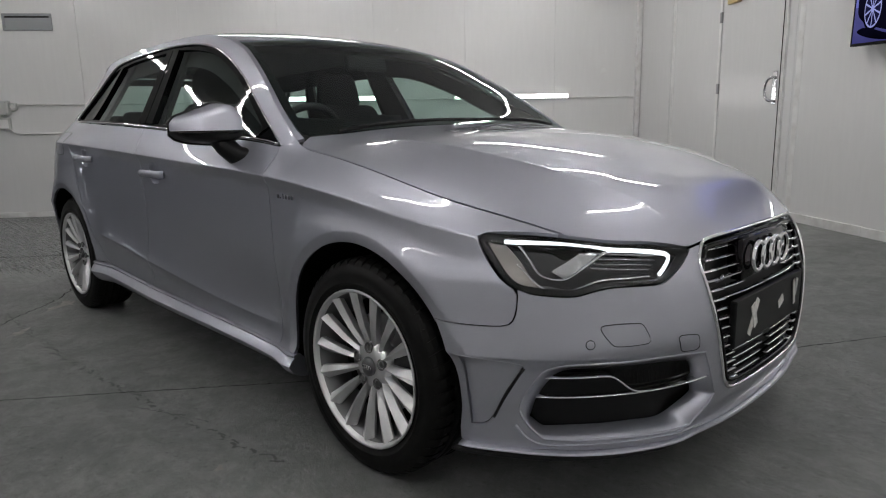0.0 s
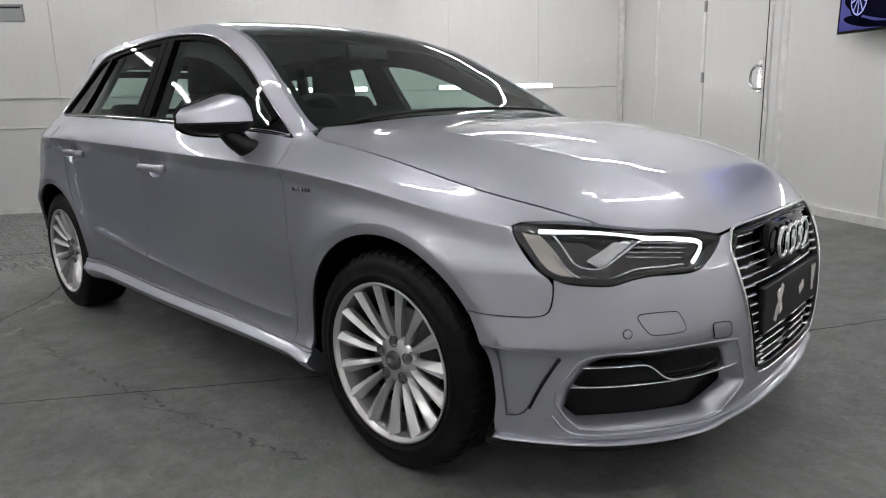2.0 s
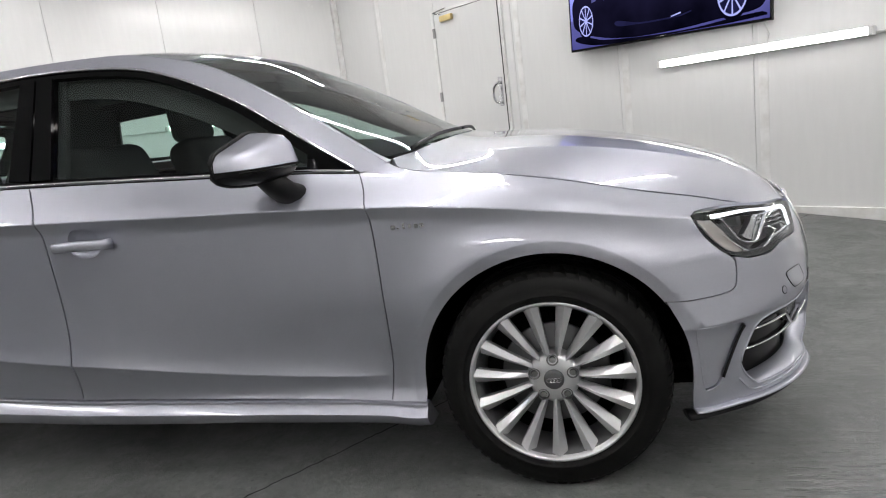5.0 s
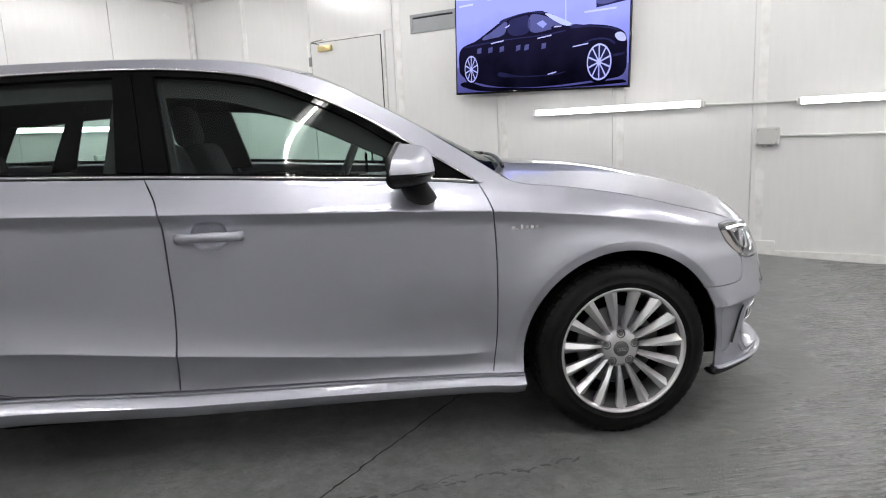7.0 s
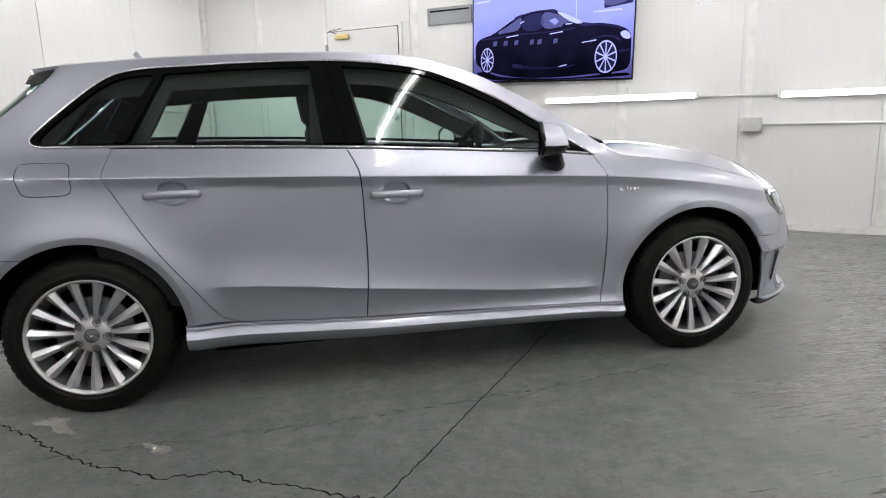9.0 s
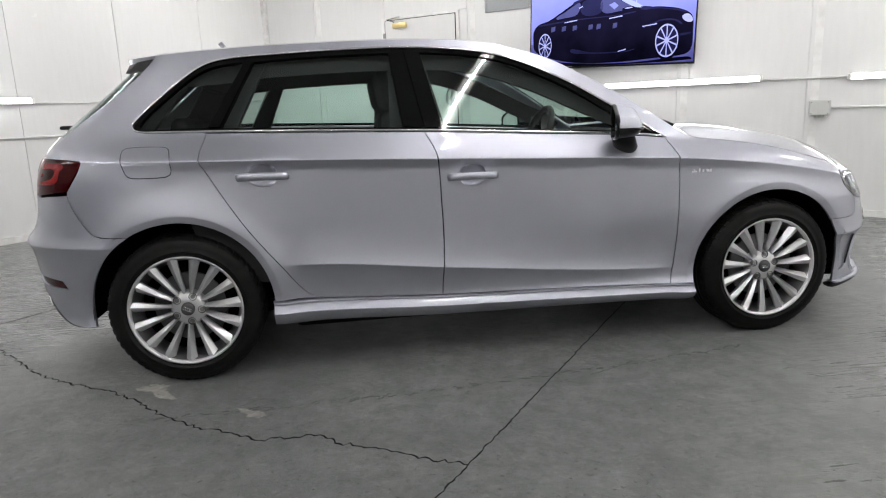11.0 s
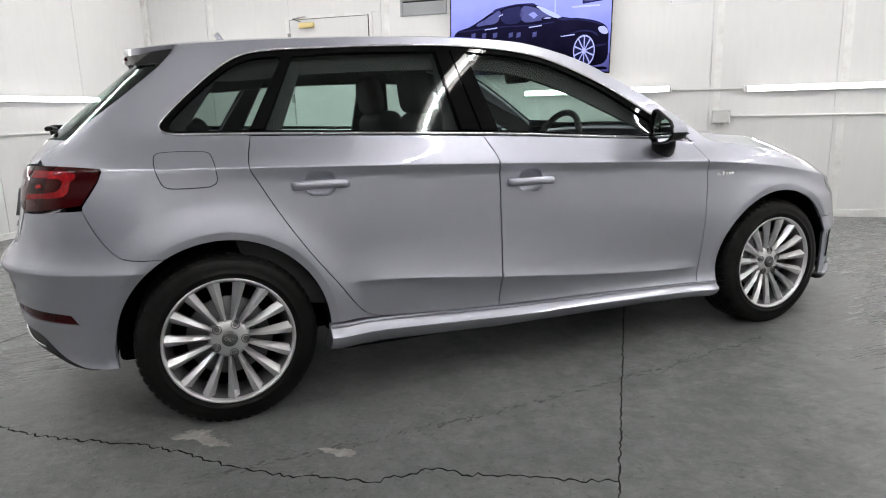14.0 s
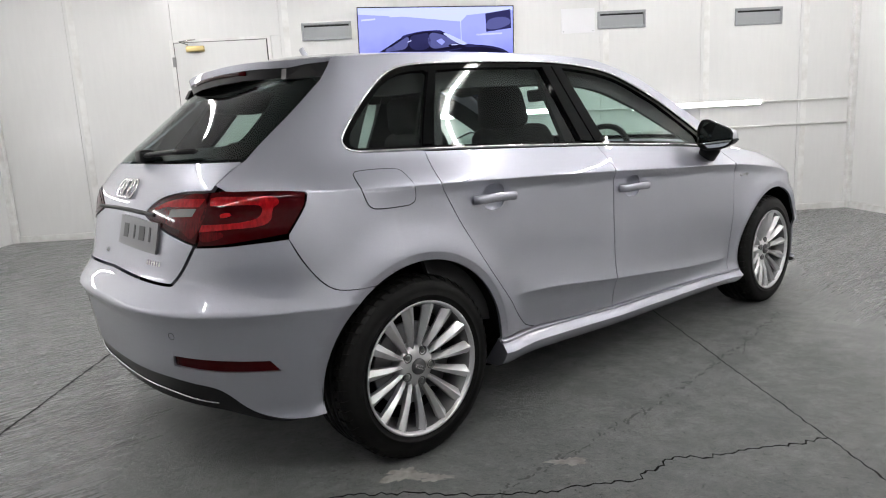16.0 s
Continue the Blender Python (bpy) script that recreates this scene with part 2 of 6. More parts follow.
def screen(name, low, high, grain=.25, scale=6.0):
    """A lit part of the television picture: a soft vertical blend of two colours with a little unevenness."""
    m = emitter(name, low, 1.0)
    n, l = m.node_tree.nodes, m.node_tree.links
    tc, sp, mr, nz, ad, cr = (n.new("ShaderNode" + k) for k in ("TexCoord", "SeparateXYZ", "MapRange", "TexNoise", "Math", "ValToRGB"))
    mr.inputs["From Min"].default_value, mr.inputs["From Max"].default_value = -.47, .47
    nz.inputs["Scale"].default_value, nz.inputs["Detail"].default_value = scale, 3.0
    ad.operation = "MULTIPLY_ADD"
    ad.inputs[1].default_value = grain
    cr.color_ramp.elements[0].position, cr.color_ramp.elements[1].position = grain * .5, 1.0 + grain * .5
    cr.color_ramp.elements[0].color, cr.color_ramp.elements[1].color = (*low, 1), (*high, 1)
    l.new(tc.outputs["Object"], sp.inputs[0])
    l.new(tc.outputs["Object"], nz.inputs["Vector"])
    l.new(sp.outputs["Z"], mr.inputs["Value"])
    l.new(nz.outputs["Fac"], ad.inputs[0])
    l.new(mr.outputs["Result"], ad.inputs[2])
    l.new(ad.outputs[0], cr.inputs["Fac"])
    l.new(cr.outputs["Color"], n["Emission"].inputs["Color"])
    return m


SCREEN_SKY = screen("screen_lavender_wall", (.09, .095, .34), (.27, .30, .82), .5, 3.0)
SCREEN_PALE = screen("screen_pale", (.26, .29, .70), (.45, .50, .95), .3)
SCREEN_FLOOR = screen("screen_floor", (.045, .045, .17), (.20, .20, .52), .4, 5.0)
SCREEN_CAR = screen("screen_dark_car", (.0012, .0012, .004), (.009, .008, .026), .7, 4.0)
SCREEN_DEEP = screen("screen_sheen", (.006, .006, .024), (.022, .022, .080), .6, 9.0)
SCREEN_MID = screen("screen_window_glass", (.012, .012, .05), (.075, .08, .23), .8, 7.0)
SCREEN_LIGHT = screen("screen_bright", (.26, .28, .62), (.46, .49, .88), .4, 12.0)


# ---- building helpers ----
def mesh_object(name, verts, faces, mat, parent=None, smooth=False, label="", normals=None):
    me = bpy.data.meshes.new(name)
    me.from_pydata([tuple(map(float, v)) for v in verts], [], [tuple(map(int, f)) for f in faces])
    me.materials.append(mat)
    if smooth:
        me.polygons.foreach_set("use_smooth", [True] * len(me.polygons))
    me.update()
    if normals is not None:
        loops = np.zeros(len(me.loops), int)
        me.loops.foreach_get("vertex_index", loops)
        me.normals_split_custom_set([tuple(map(float, normals[i])) for i in loops])
    ob = new(name, me)
    if parent is not None:
        ob.parent = parent
    if label:
        ob["label"] = label
    return ob


def part(name, bm, mat, parent=None, label="", smooth=False):
    """Links a bmesh as one mesh object under a thing or a part."""
    me = bpy.data.meshes.new(name)
    bm.normal_update()
    bm.to_mesh(me)
    bm.free()
    me.materials.append(mat)
    if smooth:
        me.polygons.foreach_set("use_smooth", [True] * len(me.polygons))
        me.set_sharp_from_angle(angle=radians(38))
    ob = new(name, me)
    if parent is not None:
        ob.parent = parent
    if label:
        ob["label"] = label
    return ob


def box_bm(lo, hi, bevel=.004, segments=2, bm=None, m=None):
    bm = bm or bmesh.new()
    lo, hi = Vector(lo), Vector(hi)
    made = bmesh.ops.create_cube(bm, size=1.0)["verts"]
    bmesh.ops.scale(bm, vec=hi - lo, verts=made)
    bmesh.ops.translate(bm, vec=(lo + hi) / 2, verts=made)
    if bevel > 0:
        edges = list({e for v in made for e in v.link_edges})
        out = bmesh.ops.bevel(bm, geom=edges, offset=bevel, segments=segments, affect="EDGES", profile=.5)
        made = list({v for f in out["faces"] for v in f.verts} | {v for v in made if v.is_valid})
    if m is not None:
        bmesh.ops.transform(bm, matrix=m, verts=made)
    return bm


def lathe(profile, n=48, axis="y"):
    """Verts and faces of a profile of (radius, along) turned round an axis."""
    verts, faces, k = [], [], len(profile)
    for i in range(n):
        a = 2 * math.pi * i / n
        for r, h in profile:
            p = (r * math.cos(a), h, r * math.sin(a))
            verts.append(p if axis == "y" else (p[0], p[2], p[1]) if axis == "z" else (p[1], p[0], p[2]))
    for i in range(n):
        j = (i + 1) % n
        for q in range(k - 1):
            faces.append((i * k + q, i * k + q + 1, j * k + q + 1, j * k + q))
    return verts, faces


def tube_along(points, radius, sides=8, closed=False, flat=None):
    """Verts and faces of a tube along points. flat=(half-width, half-height) makes it oval."""
    pts = [Vector(p) for p in points]
    n = len(pts)
    verts, faces = [], []
    ref = Vector((0, 0, 1))
    for i, p in enumerate(pts):
        a = pts[(i - 1) % n] if (closed or i) else p
        b = pts[(i + 1) % n] if (closed or i < n - 1) else p
        t = (b - a).normalized()
        side = t.cross(ref)
        side = side.normalized() if side.length > 1e-4 else Vector((1, 0, 0))
        up = side.cross(t).normalized()
        ra, rb = flat if flat else (radius, radius)
        for s in range(sides):
            w = 2 * math.pi * s / sides
            verts.append(p + side * (ra * math.cos(w)) + up * (rb * math.sin(w)))
    for i in range(n if closed else n - 1):
        j = (i + 1) % n
        for s in range(sides):
            r = (s + 1) % sides
            faces.append((i * sides + s, i * sides + r, j * sides + r, j * sides + s))
    if not closed:
        faces.append(tuple(range(sides))[::-1])
        faces.append(tuple((n - 1) * sides + s for s in range(sides)))
    return verts, faces


def outline(points, step=.02, closed=True):
    """A dense outline through (a, b) points, smooth but at those with a third entry, which are corners."""
    n = len(points)
    start = next((i for i, p in enumerate(points) if len(p) > 2), 0) if closed else 0
    pts = [points[(start + i) % n] for i in range(n)]
    if closed:
        pts = pts + [pts[0]]
    out = []
    for i in range(len(pts) - 1):
        p1, p2 = np.array(pts[i][:2], float), np.array(pts[i + 1][:2], float)
        p0 = np.array(pts[i - 1][:2], float) if i > 0 else (np.array(pts[-2][:2], float) if closed else p1)
        p3 = np.array(pts[i + 2][:2], float) if i + 2 < len(pts) else (np.array(pts[1][:2], float) if closed else p2)
        if len(pts[i]) > 2:
            p0 = p1 + (p1 - p2)
        if len(pts[i + 1]) > 2:
            p3 = p2 + (p2 - p1)
        d = np.linalg.norm(p2 - p1)
        k = max(1, int(math.ceil(d / step)))
        m1 = (p2 - p0) / max(np.linalg.norm(p2 - p0), 1e-6) * d * min(1, 1)
        m2 = (p3 - p1) / max(np.linalg.norm(p3 - p1), 1e-6) * d
        for q in range(k):
            t = q / k
            out.append(((1 + 2 * t) * (1 - t) ** 2) * p1 + (t * (1 - t) ** 2) * m1 + (t * t * (3 - 2 * t)) * p2 + (t * t * (t - 1)) * m2)
    if not closed:
        out.append(np.array(pts[-1][:2], float))
    return np.array(out)


def inside_loops(p, loops):
    res = np.zeros(len(p), bool)
    for lp in loops:
        x1, y1 = lp[:, 0], lp[:, 1]
        x2, y2 = np.roll(x1, -1), np.roll(y1, -1)
        c = ((y1[None] > p[:, 1:2]) != (y2[None] > p[:, 1:2]))
        xi = (x2 - x1)[None] * (p[:, 1:2] - y1[None]) / np.where(np.abs(y2 - y1) < 1e-12, 1e-12, y2 - y1)[None] + x1[None]
        res ^= (np.sum(c & (p[:, 0:1] < xi), axis=1) % 2).astype(bool)
    return res


def surface_normals(f, a, b):
    e = 2e-3
    da = f(a + e, b) - f(a - e, b)
    db = f(a, b + e) - f(a, b - e)
    n = np.cross(da, db)
    n /= np.maximum(np.linalg.norm(n, axis=1, keepdims=True), 1e-9)
    p = f(a, b)
    c = np.column_stack([np.clip(p[:, 0], -1.0, 1.0), np.zeros(len(p)), np.full(len(p), .55)])
    s = np.sign(np.sum(n * (p - c), axis=1, keepdims=True))
    return n * np.where(s == 0, 1, s)


def patch(name, loops, f, mat, parent, step=.03, depth=.012, lift=0.0, mirror=False, label="", only_left=False, features=()):
    """Panels cut from the surface f(a, b) by outlines (the first outside, the rest holes), with edges turned in by depth."""
    loops = [np.asarray(lp, float) for lp in loops]
    pts, edges = [], []
    for lp in loops:
        k = len(pts)
        pts += [tuple(p) for p in lp]
        edges += [(k + i, k + (i + 1) % len(lp)) for i in range(len(lp))]
    for ln in features:
        ln = np.asarray(ln, float)
        ok = inside_loops(ln, loops)
        edge = np.array([p for lp in loops for p in lp])
        ok &= np.array([np.min(np.hypot(edge[:, 0] - q[0], edge[:, 1] - q[1])) > .006 for q in ln])
        last = None
        for q, good in zip(ln, ok):
            if good:
                pts.append(tuple(q))
                if last is not None:
                    edges.append((last, len(pts) - 1))
                last = len(pts) - 1
            else:
                last = None
    allb = np.array(pts)
    lo, hi = loops[0].min(0), loops[0].max(0)
    ga, gb = np.meshgrid(np.arange(lo[0] + step / 2, hi[0], step), np.arange(lo[1] + step / 2, hi[1], step))
    grid = np.column_stack([ga.ravel(), gb.ravel()])
    if len(grid):
        grid = grid[inside_loops(grid, loops)]
    if len(grid):
        keep = np.ones(len(grid), bool)
        for i in range(0, len(grid), 2000):
            d = np.min(np.hypot(grid[i:i + 2000, None, 0] - allb[None, :, 0], grid[i:i + 2000, None, 1] - allb[None, :, 1]), axis=1)
            keep[i:i + 2000] = d > step * .45
        grid = grid[keep]
    nodes = [Vector(p) for p in pts] + [Vector(p) for p in grid]
    vv, _, ff, *_ = delaunay_2d_cdt(nodes, edges, [], 0, 1e-6)
    vv = np.array([tuple(v) for v in vv])
    tri = np.array([t for t in ff if len(t) == 3])
    cen = vv[tri].mean(1)
    tri = tri[inside_loops(cen, loops)]
    P = f(vv[:, 0], vv[:, 1])
    N = surface_normals(f, vv[:, 0], vv[:, 1])
    P = P + N * lift
    fn = np.cross(P[tri[:, 1]] - P[tri[:, 0]], P[tri[:, 2]] - P[tri[:, 0]])
    flip = np.sum(fn * N[tri[:, 0]], axis=1) < 0
    tri[flip] = tri[flip][:, ::-1]
    verts, faces, norms = [P], [tuple(t) for t in tri], [N]
    count = len(P)
    if depth > 0:
        for lp in loops:
            B = f(lp[:, 0], lp[:, 1])
            NB = surface_normals(f, lp[:, 0], lp[:, 1])
            B = B + NB * lift
            t = np.roll(B, -1, 0) - np.roll(B, 1, 0)
            out = np.cross(t, NB)
            out /= np.maximum(np.linalg.norm(out, axis=1, keepdims=True), 1e-9)
            area = np.sum(lp[:, 0] * np.roll(lp[:, 1], -1) - lp[:, 1] * np.roll(lp[:, 0], -1))
            k = len(lp)
            verts += [B, B - NB * depth]
            norms += [np.zeros((k, 3)), np.zeros((k, 3))]
            for i in range(k):
                j = (i + 1) % k
                faces.append((count + i, count + j, count + k + j, count + k + i))
            count += 2 * k
    V, Nn = np.vstack(verts), np.vstack(norms)
    made = []
    if not only_left:
        made.append(mesh_object(name, V, faces, mat, parent, True, label, Nn))
    if mirror or only_left:
        flipv = np.array([1, -1, 1])
        made.append(mesh_object(name, V * flipv, [q[::-1] for q in faces], mat, parent, True, label, Nn * flipv))
    return made if len(made) > 1 else made[0]


def empty(name, m=None, **tags):
    ob = new(name)
    ob.empty_display_size = .1
    if m is not None:
        ob.matrix_world = m
    return tagged(ob, **tags)


# ---- body form: half-width of the shell at (x, z), height of the top at (x, y) ----
def spline(knots, soft=0.0):
    """A smooth function through (x, value) knots, flat-slope limited so that it does not overshoot."""
    kx = np.array([k[0] for k in knots], float)
    ky = np.array([k[1] for k in knots], float)
    h = np.diff(kx)
    d = np.diff(ky) / h
    m = np.zeros(len(kx))
    m[0], m[-1] = d[0], d[-1]
    for i in range(1, len(kx) - 1):
        if d[i - 1] * d[i] > 0:
            a, b = 2 * h[i] + h[i - 1], h[i] + 2 * h[i - 1]
            m[i] = (a + b) / (a / d[i - 1] + b / d[i])

    def f(x):
        x = np.asarray(x, float)
        i = np.clip(np.searchsorted(kx, x) - 1, 0, len(h) - 1)
        t = (x - kx[i]) / h[i]
        inside = (((1 + 2 * t) * (1 - t) ** 2) * ky[i] + (t * (1 - t) ** 2) * h[i] * m[i]
                  + (t * t * (3 - 2 * t)) * ky[i + 1] + (t * t * (t - 1)) * h[i] * m[i + 1])
        low = ky[0] + m[0] * (x - kx[0])
        high = ky[-1] + m[-1] * (x - kx[-1])
        return np.where(x < kx[0], low, np.where(x > kx[-1], high, inside))
    if not soft:
        return f
    # rounded over so that reflections run smoothly
    sx = np.arange(kx[0] - .6, kx[-1] + .6, .01)
    k = np.arange(-int(4 * soft / .01), int(4 * soft / .01) + 1) * .01
    g = np.exp(-.5 * (k / soft) ** 2)
    n = len(k) // 2
    sy = np.convolve(np.pad(f(sx), n, mode="reflect", reflect_type="odd"), g / g.sum(), mode="valid")
    mm = np.gradient(sy, .01)

    def smooth(x):
        x = np.asarray(x, float)
        i = np.clip(((x - sx[0]) / .01).astype(int), 0, len(sx) - 2)
        t = (x - sx[i]) / .01
        v = ((1 + 2 * t) * (1 - t) ** 2) * sy[i] + (t * (1 - t) ** 2) * .01 * mm[i] + (t * t * (3 - 2 * t)) * sy[i + 1] + (t * t * (t - 1)) * .01 * mm[i + 1]
        return v
    return smooth


# heights of the lines that run along the side
Z_SHOULDER = spline([(-2.1, .955), (-1.62, .942), (-.7, .913), (.1, .880), (.86, .846), (1.25, .807), (1.66, .737), (1.83, .706), (2.1, .690)], .06)
Z_CREASE = spline([(-1.9, .44), (-.82, .48), (-.22, .425), (.85, .341), (1.9, .34)], .08)
Z_BELT = spline([(-2.1, 1.05), (-1.48, 1.042), (-1.16, 1.036), (-.28, 1.006), (.26, .976), (.82, .936), (1.0, .895), (1.333, .836), (1.612, .768), (1.73, .740), (1.83, .712), (1.95, .685), (2.1, .64)], .05)
Z_RAIL = spline([(-2.1, 1.15), (-1.75, 1.31), (-1.4, 1.365), (-.9, 1.395), (-.4, 1.405), (-.05, 1.395), (.25, 1.332), (.55, 1.184), (.82, 1.012), (.95, .930), (1.1, .912), (1.333, .872), (1.612, .80), (1.73, .770), (1.83, .737), (1.95, .708), (2.02, .688), (2.1, .668)], .035)
STATION = (-1.9, -1.3, -.8, 0, .8, 1.3, 1.8)
RAIL_WIDTH = spline([(-1.9, .50), (-1.3, .535), (-.8, .565), (0, .578), (.3, .606), (.55, .672), (.85, .757), (1.3, .79), (1.8, .775)], .09)
WIDTHS = [spline(list(zip(STATION, row)), .14) for row in (
    (.80, .80, .72, .71, .72, .82, .84),
    (.86, .86, .842, .842, .842, .86, .86),
    (.830, .862, .835, .830, .815, .865, .862),
    (.830, .872, .843, .838, .812, .868, .865),
    (.825, .870, .838, .838, .845, .878, .868),
    (.775, .843, .840, .842, .848, .862, .850),
    (.755, .846, .858, .863, .868, .868, .845),
    (.705, .724, .778, .797, .768, .848, .815))] + [RAIL_WIDTH]
NOSE = spline([(.1, 2.05), (.2, 2.118), (.3, 2.105), (.425, 2.106), (.45, 2.133), (.50, 2.123), (.6, 2.097), (.68, 2.066), (.75, 2.03), (.85, 1.95), (1.0, 1.80), (1.2, 1.70), (1.6, 1.65)], .02)
NOSE_MID = spline([(.1, 2.05), (.19, 2.10), (.225, 2.098), (.262, 2.122), (.3, 2.124), (.4, 2.130), (.5, 2.127), (.6, 2.108), (.68, 2.076), (.75, 2.032), (.85, 1.95), (1.0, 1.80), (1.2, 1.70), (1.6, 1.65)], .02)
TAIL = spline([(.1, 1.99), (.3, 2.045), (.45, 2.066), (.575, 2.085), (.598, 2.098), (.625, 2.078), (.66, 2.045), (.70, 2.02), (.80, 1.99), (.93, 1.955), (.97, 1.932), (1.05, 1.862), (1.15, 1.748), (1.3, 1.568), (1.38, 1.478), (1.6, 1.38)], .008)
N_TAIL = spline([(.2, 2.9), (.6, 3.0), (.75, 3.6), (.93, 4.0), (1.3, 3.8), (1.5, 3.6)], .04)
X_FRONT, X_REAR, N_FRONT = 1.3, -1.3, 2.75


def side_width(x, z):
    """Half-width of the flanks, before the ends round off."""
    x, z = np.broadcast_arrays(np.asarray(x, float), np.asarray(z, float))
    zs, zc, zb = Z_SHOULDER(x), Z_CREASE(x), Z_BELT(x)
    zb = np.maximum(zb, zs + .018)
    ze = np.maximum(Z_RAIL(x), zb + .018)
    lev = [np.full_like(x, .16), np.full_like(x, .24), np.full_like(x, .305), zc, np.maximum(.62, zc + .08), zs - .045, zs, zb, ze]
    wid = [f(x) for f in WIDTHS]
    out = wid[0] + (z - lev[0]) * .9
    slopes = [(wid[i + 1] - wid[i]) / (lev[i + 1] - lev[i]) for i in range(8)]
    tang = [slopes[0]]
    for i in range(1, 8):
        if i in (6,):
            tang.append(None)
        else:
            a, b = slopes[i - 1], slopes[i]
            tang.append(np.where(a * b > 0, 2 * a * b / (a + b + 1e-9 * np.sign(a + b + 1e-12)), 0 if i != 7 else .5 * (a + b)))
    tang.append(slopes[7])
    for i in range(8):
        h = lev[i + 1] - lev[i]
        t = np.clip((z - lev[i]) / h, 0, 1)
        m0 = tang[i] if tang[i] is not None else slopes[i] * .85
        m1 = tang[i + 1] if tang[i + 1] is not None else slopes[i] * 1.25
        v = ((1 + 2 * t) * (1 - t) ** 2) * wid[i] + (t * (1 - t) ** 2) * h * m0 + (t * t * (3 - 2 * t)) * wid[i + 1] + (t * t * (t - 1)) * h * m1
        out = np.where(z >= lev[i], v, out)
    out = np.where(z > ze, wid[8] + (z - ze) * slopes[7], out)
    # pressed crease low on the doors
    d = z - zc
    mask = 1 / (1 + np.exp((x - .80) / .02)) / (1 + np.exp((-.80 - x) / .03))
    out = out + .018 * mask * np.where(d > 0, np.exp(-np.abs(d) / .06), np.exp(-np.abs(d) / .03))
    # ledge over the intakes of the front bumper
    d = z - .448
    mask = 1 / (1 + np.exp((1.60 - x) / .03)) / (1 + np.exp((x - 2.04) / .02))
    out = out + .018 * mask * np.where(d > 0, np.exp(-np.abs(d) / .06), np.exp(-np.abs(d) / .016))
    # ridge round the rear bumper
    d = z - .598
    mask = 1 / (1 + np.exp((x + 1.55) / .06))
    out = out + .014 * mask * np.where(d > 0, np.exp(-np.abs(d) / .035), np.exp(-np.abs(d) / .06))
    for cx, amount in ((1.315, .016), (-1.315, .014)):
        r = np.hypot(x - cx, z - .317)
        lip = np.where(r > .398, np.exp(-((r - .398) / .07) ** 2), 1 - .55 * np.clip((.398 - r) / .032, 0, 1.5))
        out = out + amount * lip * np.clip((zs - z) / .1, 0, 1)
    return out


def half_width(x, z):
    x, z = np.broadcast_arrays(np.asarray(x, float), np.asarray(z, float))
    w = side_width(x, z)
    f = np.clip((x - X_FRONT) / (NOSE(z) - X_FRONT), 0, 1)
    r = np.clip((X_REAR - x) / (TAIL(z) + X_REAR), 0, 1)
    w = w * (1 - f ** N_FRONT) ** (1 / N_FRONT)
    nr = N_TAIL(z)
    return w * (1 - r ** nr) ** (1 / nr)


CENTRE = spline([(-1.80, 1.35), (-1.6, 1.385), (-1.2, 1.420), (-.7, 1.440), (-.3, 1.446), (.0, 1.425), (.25, 1.380), (.40, 1.306), (.55, 1.224), (.85, 1.064), (1.0, .998), (1.06, .988), (1.3, .970), (1.6, .918), (1.85, .846), (1.95, .806), (2.02, .744), (2.06, .690)], .05)
CROWN = spline([(-1.8, 2.5), (0, 2.5), (.8, 2.3), (1.2, 2.9), (1.6, 3.4), (2.1, 3.4)])


BONNET_LINE = spline([(1.0, .60), (1.4, .545), (1.75, .46), (2.0, .37)], .05)


def top_height(x, y):
    x, y = np.broadcast_arrays(np.asarray(x, float), np.asarray(y, float))
    ze = Z_RAIL(x)
    ye = np.maximum(half_width(x, ze), .05)
    h = ze + (CENTRE(x) - ze) * (1 - np.clip(np.abs(y) / ye, 0, 1.2) ** CROWN(x))
    # pressed line along the bonnet
    d = np.abs(y) - BONNET_LINE(x)
    mask = 1 / (1 + np.exp((1.16 - x) / .04)) / (1 + np.exp((x - 1.96) / .02))
    return h + .007 * mask * np.where(d < 0, np.exp(d / .09), np.exp(-d / .05))

# ---- the shell wrapped round its ends: a runs along the flank and round the nose or the tail ----
def _end_table(n, length, w):
    th = np.linspace(0, math.pi / 2, 4000)
    px, py = length * np.sin(th) ** (2 / n), w * np.cos(th) ** (2 / n)
    s = np.concatenate([[0], np.cumsum(np.hypot(np.diff(px), np.diff(py)))])
    return s, th


FS, FT = _end_table(N_FRONT, .82, .87)
RS, RT = _end_table(3.2, .74, .83)
FRONT_MID, REAR_MID = FS[-1], RS[-1]


def _wrap(a, z, s, th, n, mid, x0, reach, sign):
    a, z = np.broadcast_arrays(np.asarray(a, float), np.asarray(z, float))
    left = a > mid
    aa = np.where(left, 2 * mid - a, a)
    t = np.interp(aa, s, th)
    x = x0 + sign * np.where(aa < 0, aa, reach(z, t) * np.sin(t) ** (2 / n))
    y = side_width(x, z) * np.cos(t) ** (2 / n)
    return np.column_stack([x.ravel(), np.where(left, y, -y).ravel(), z.ravel()])


def nose_reach(z, t):
    # the ledge over the intakes dies out towards the grille
    k = np.clip((t - 1.12) / .16, 0, 1)
    k = k * k * (3 - 2 * k)
    return NOSE(z) * (1 - k) + NOSE_MID(z) * k - X_FRONT


def front(a, z):
    return _wrap(a, z, FS, FT, N_FRONT, FRONT_MID, X_FRONT, nose_reach, 1)


def rear(a, z):
    return _wrap(a, z, RS, RT, N_TAIL(z), REAR_MID, X_REAR, lambda q, t: TAIL(q) + X_REAR, -1)


def flank(x, z):
    x, z = np.broadcast_arrays(np.asarray(x, float), np.asarray(z, float))
    return np.column_stack([x.ravel(), -half_width(x, z).ravel(), z.ravel()])


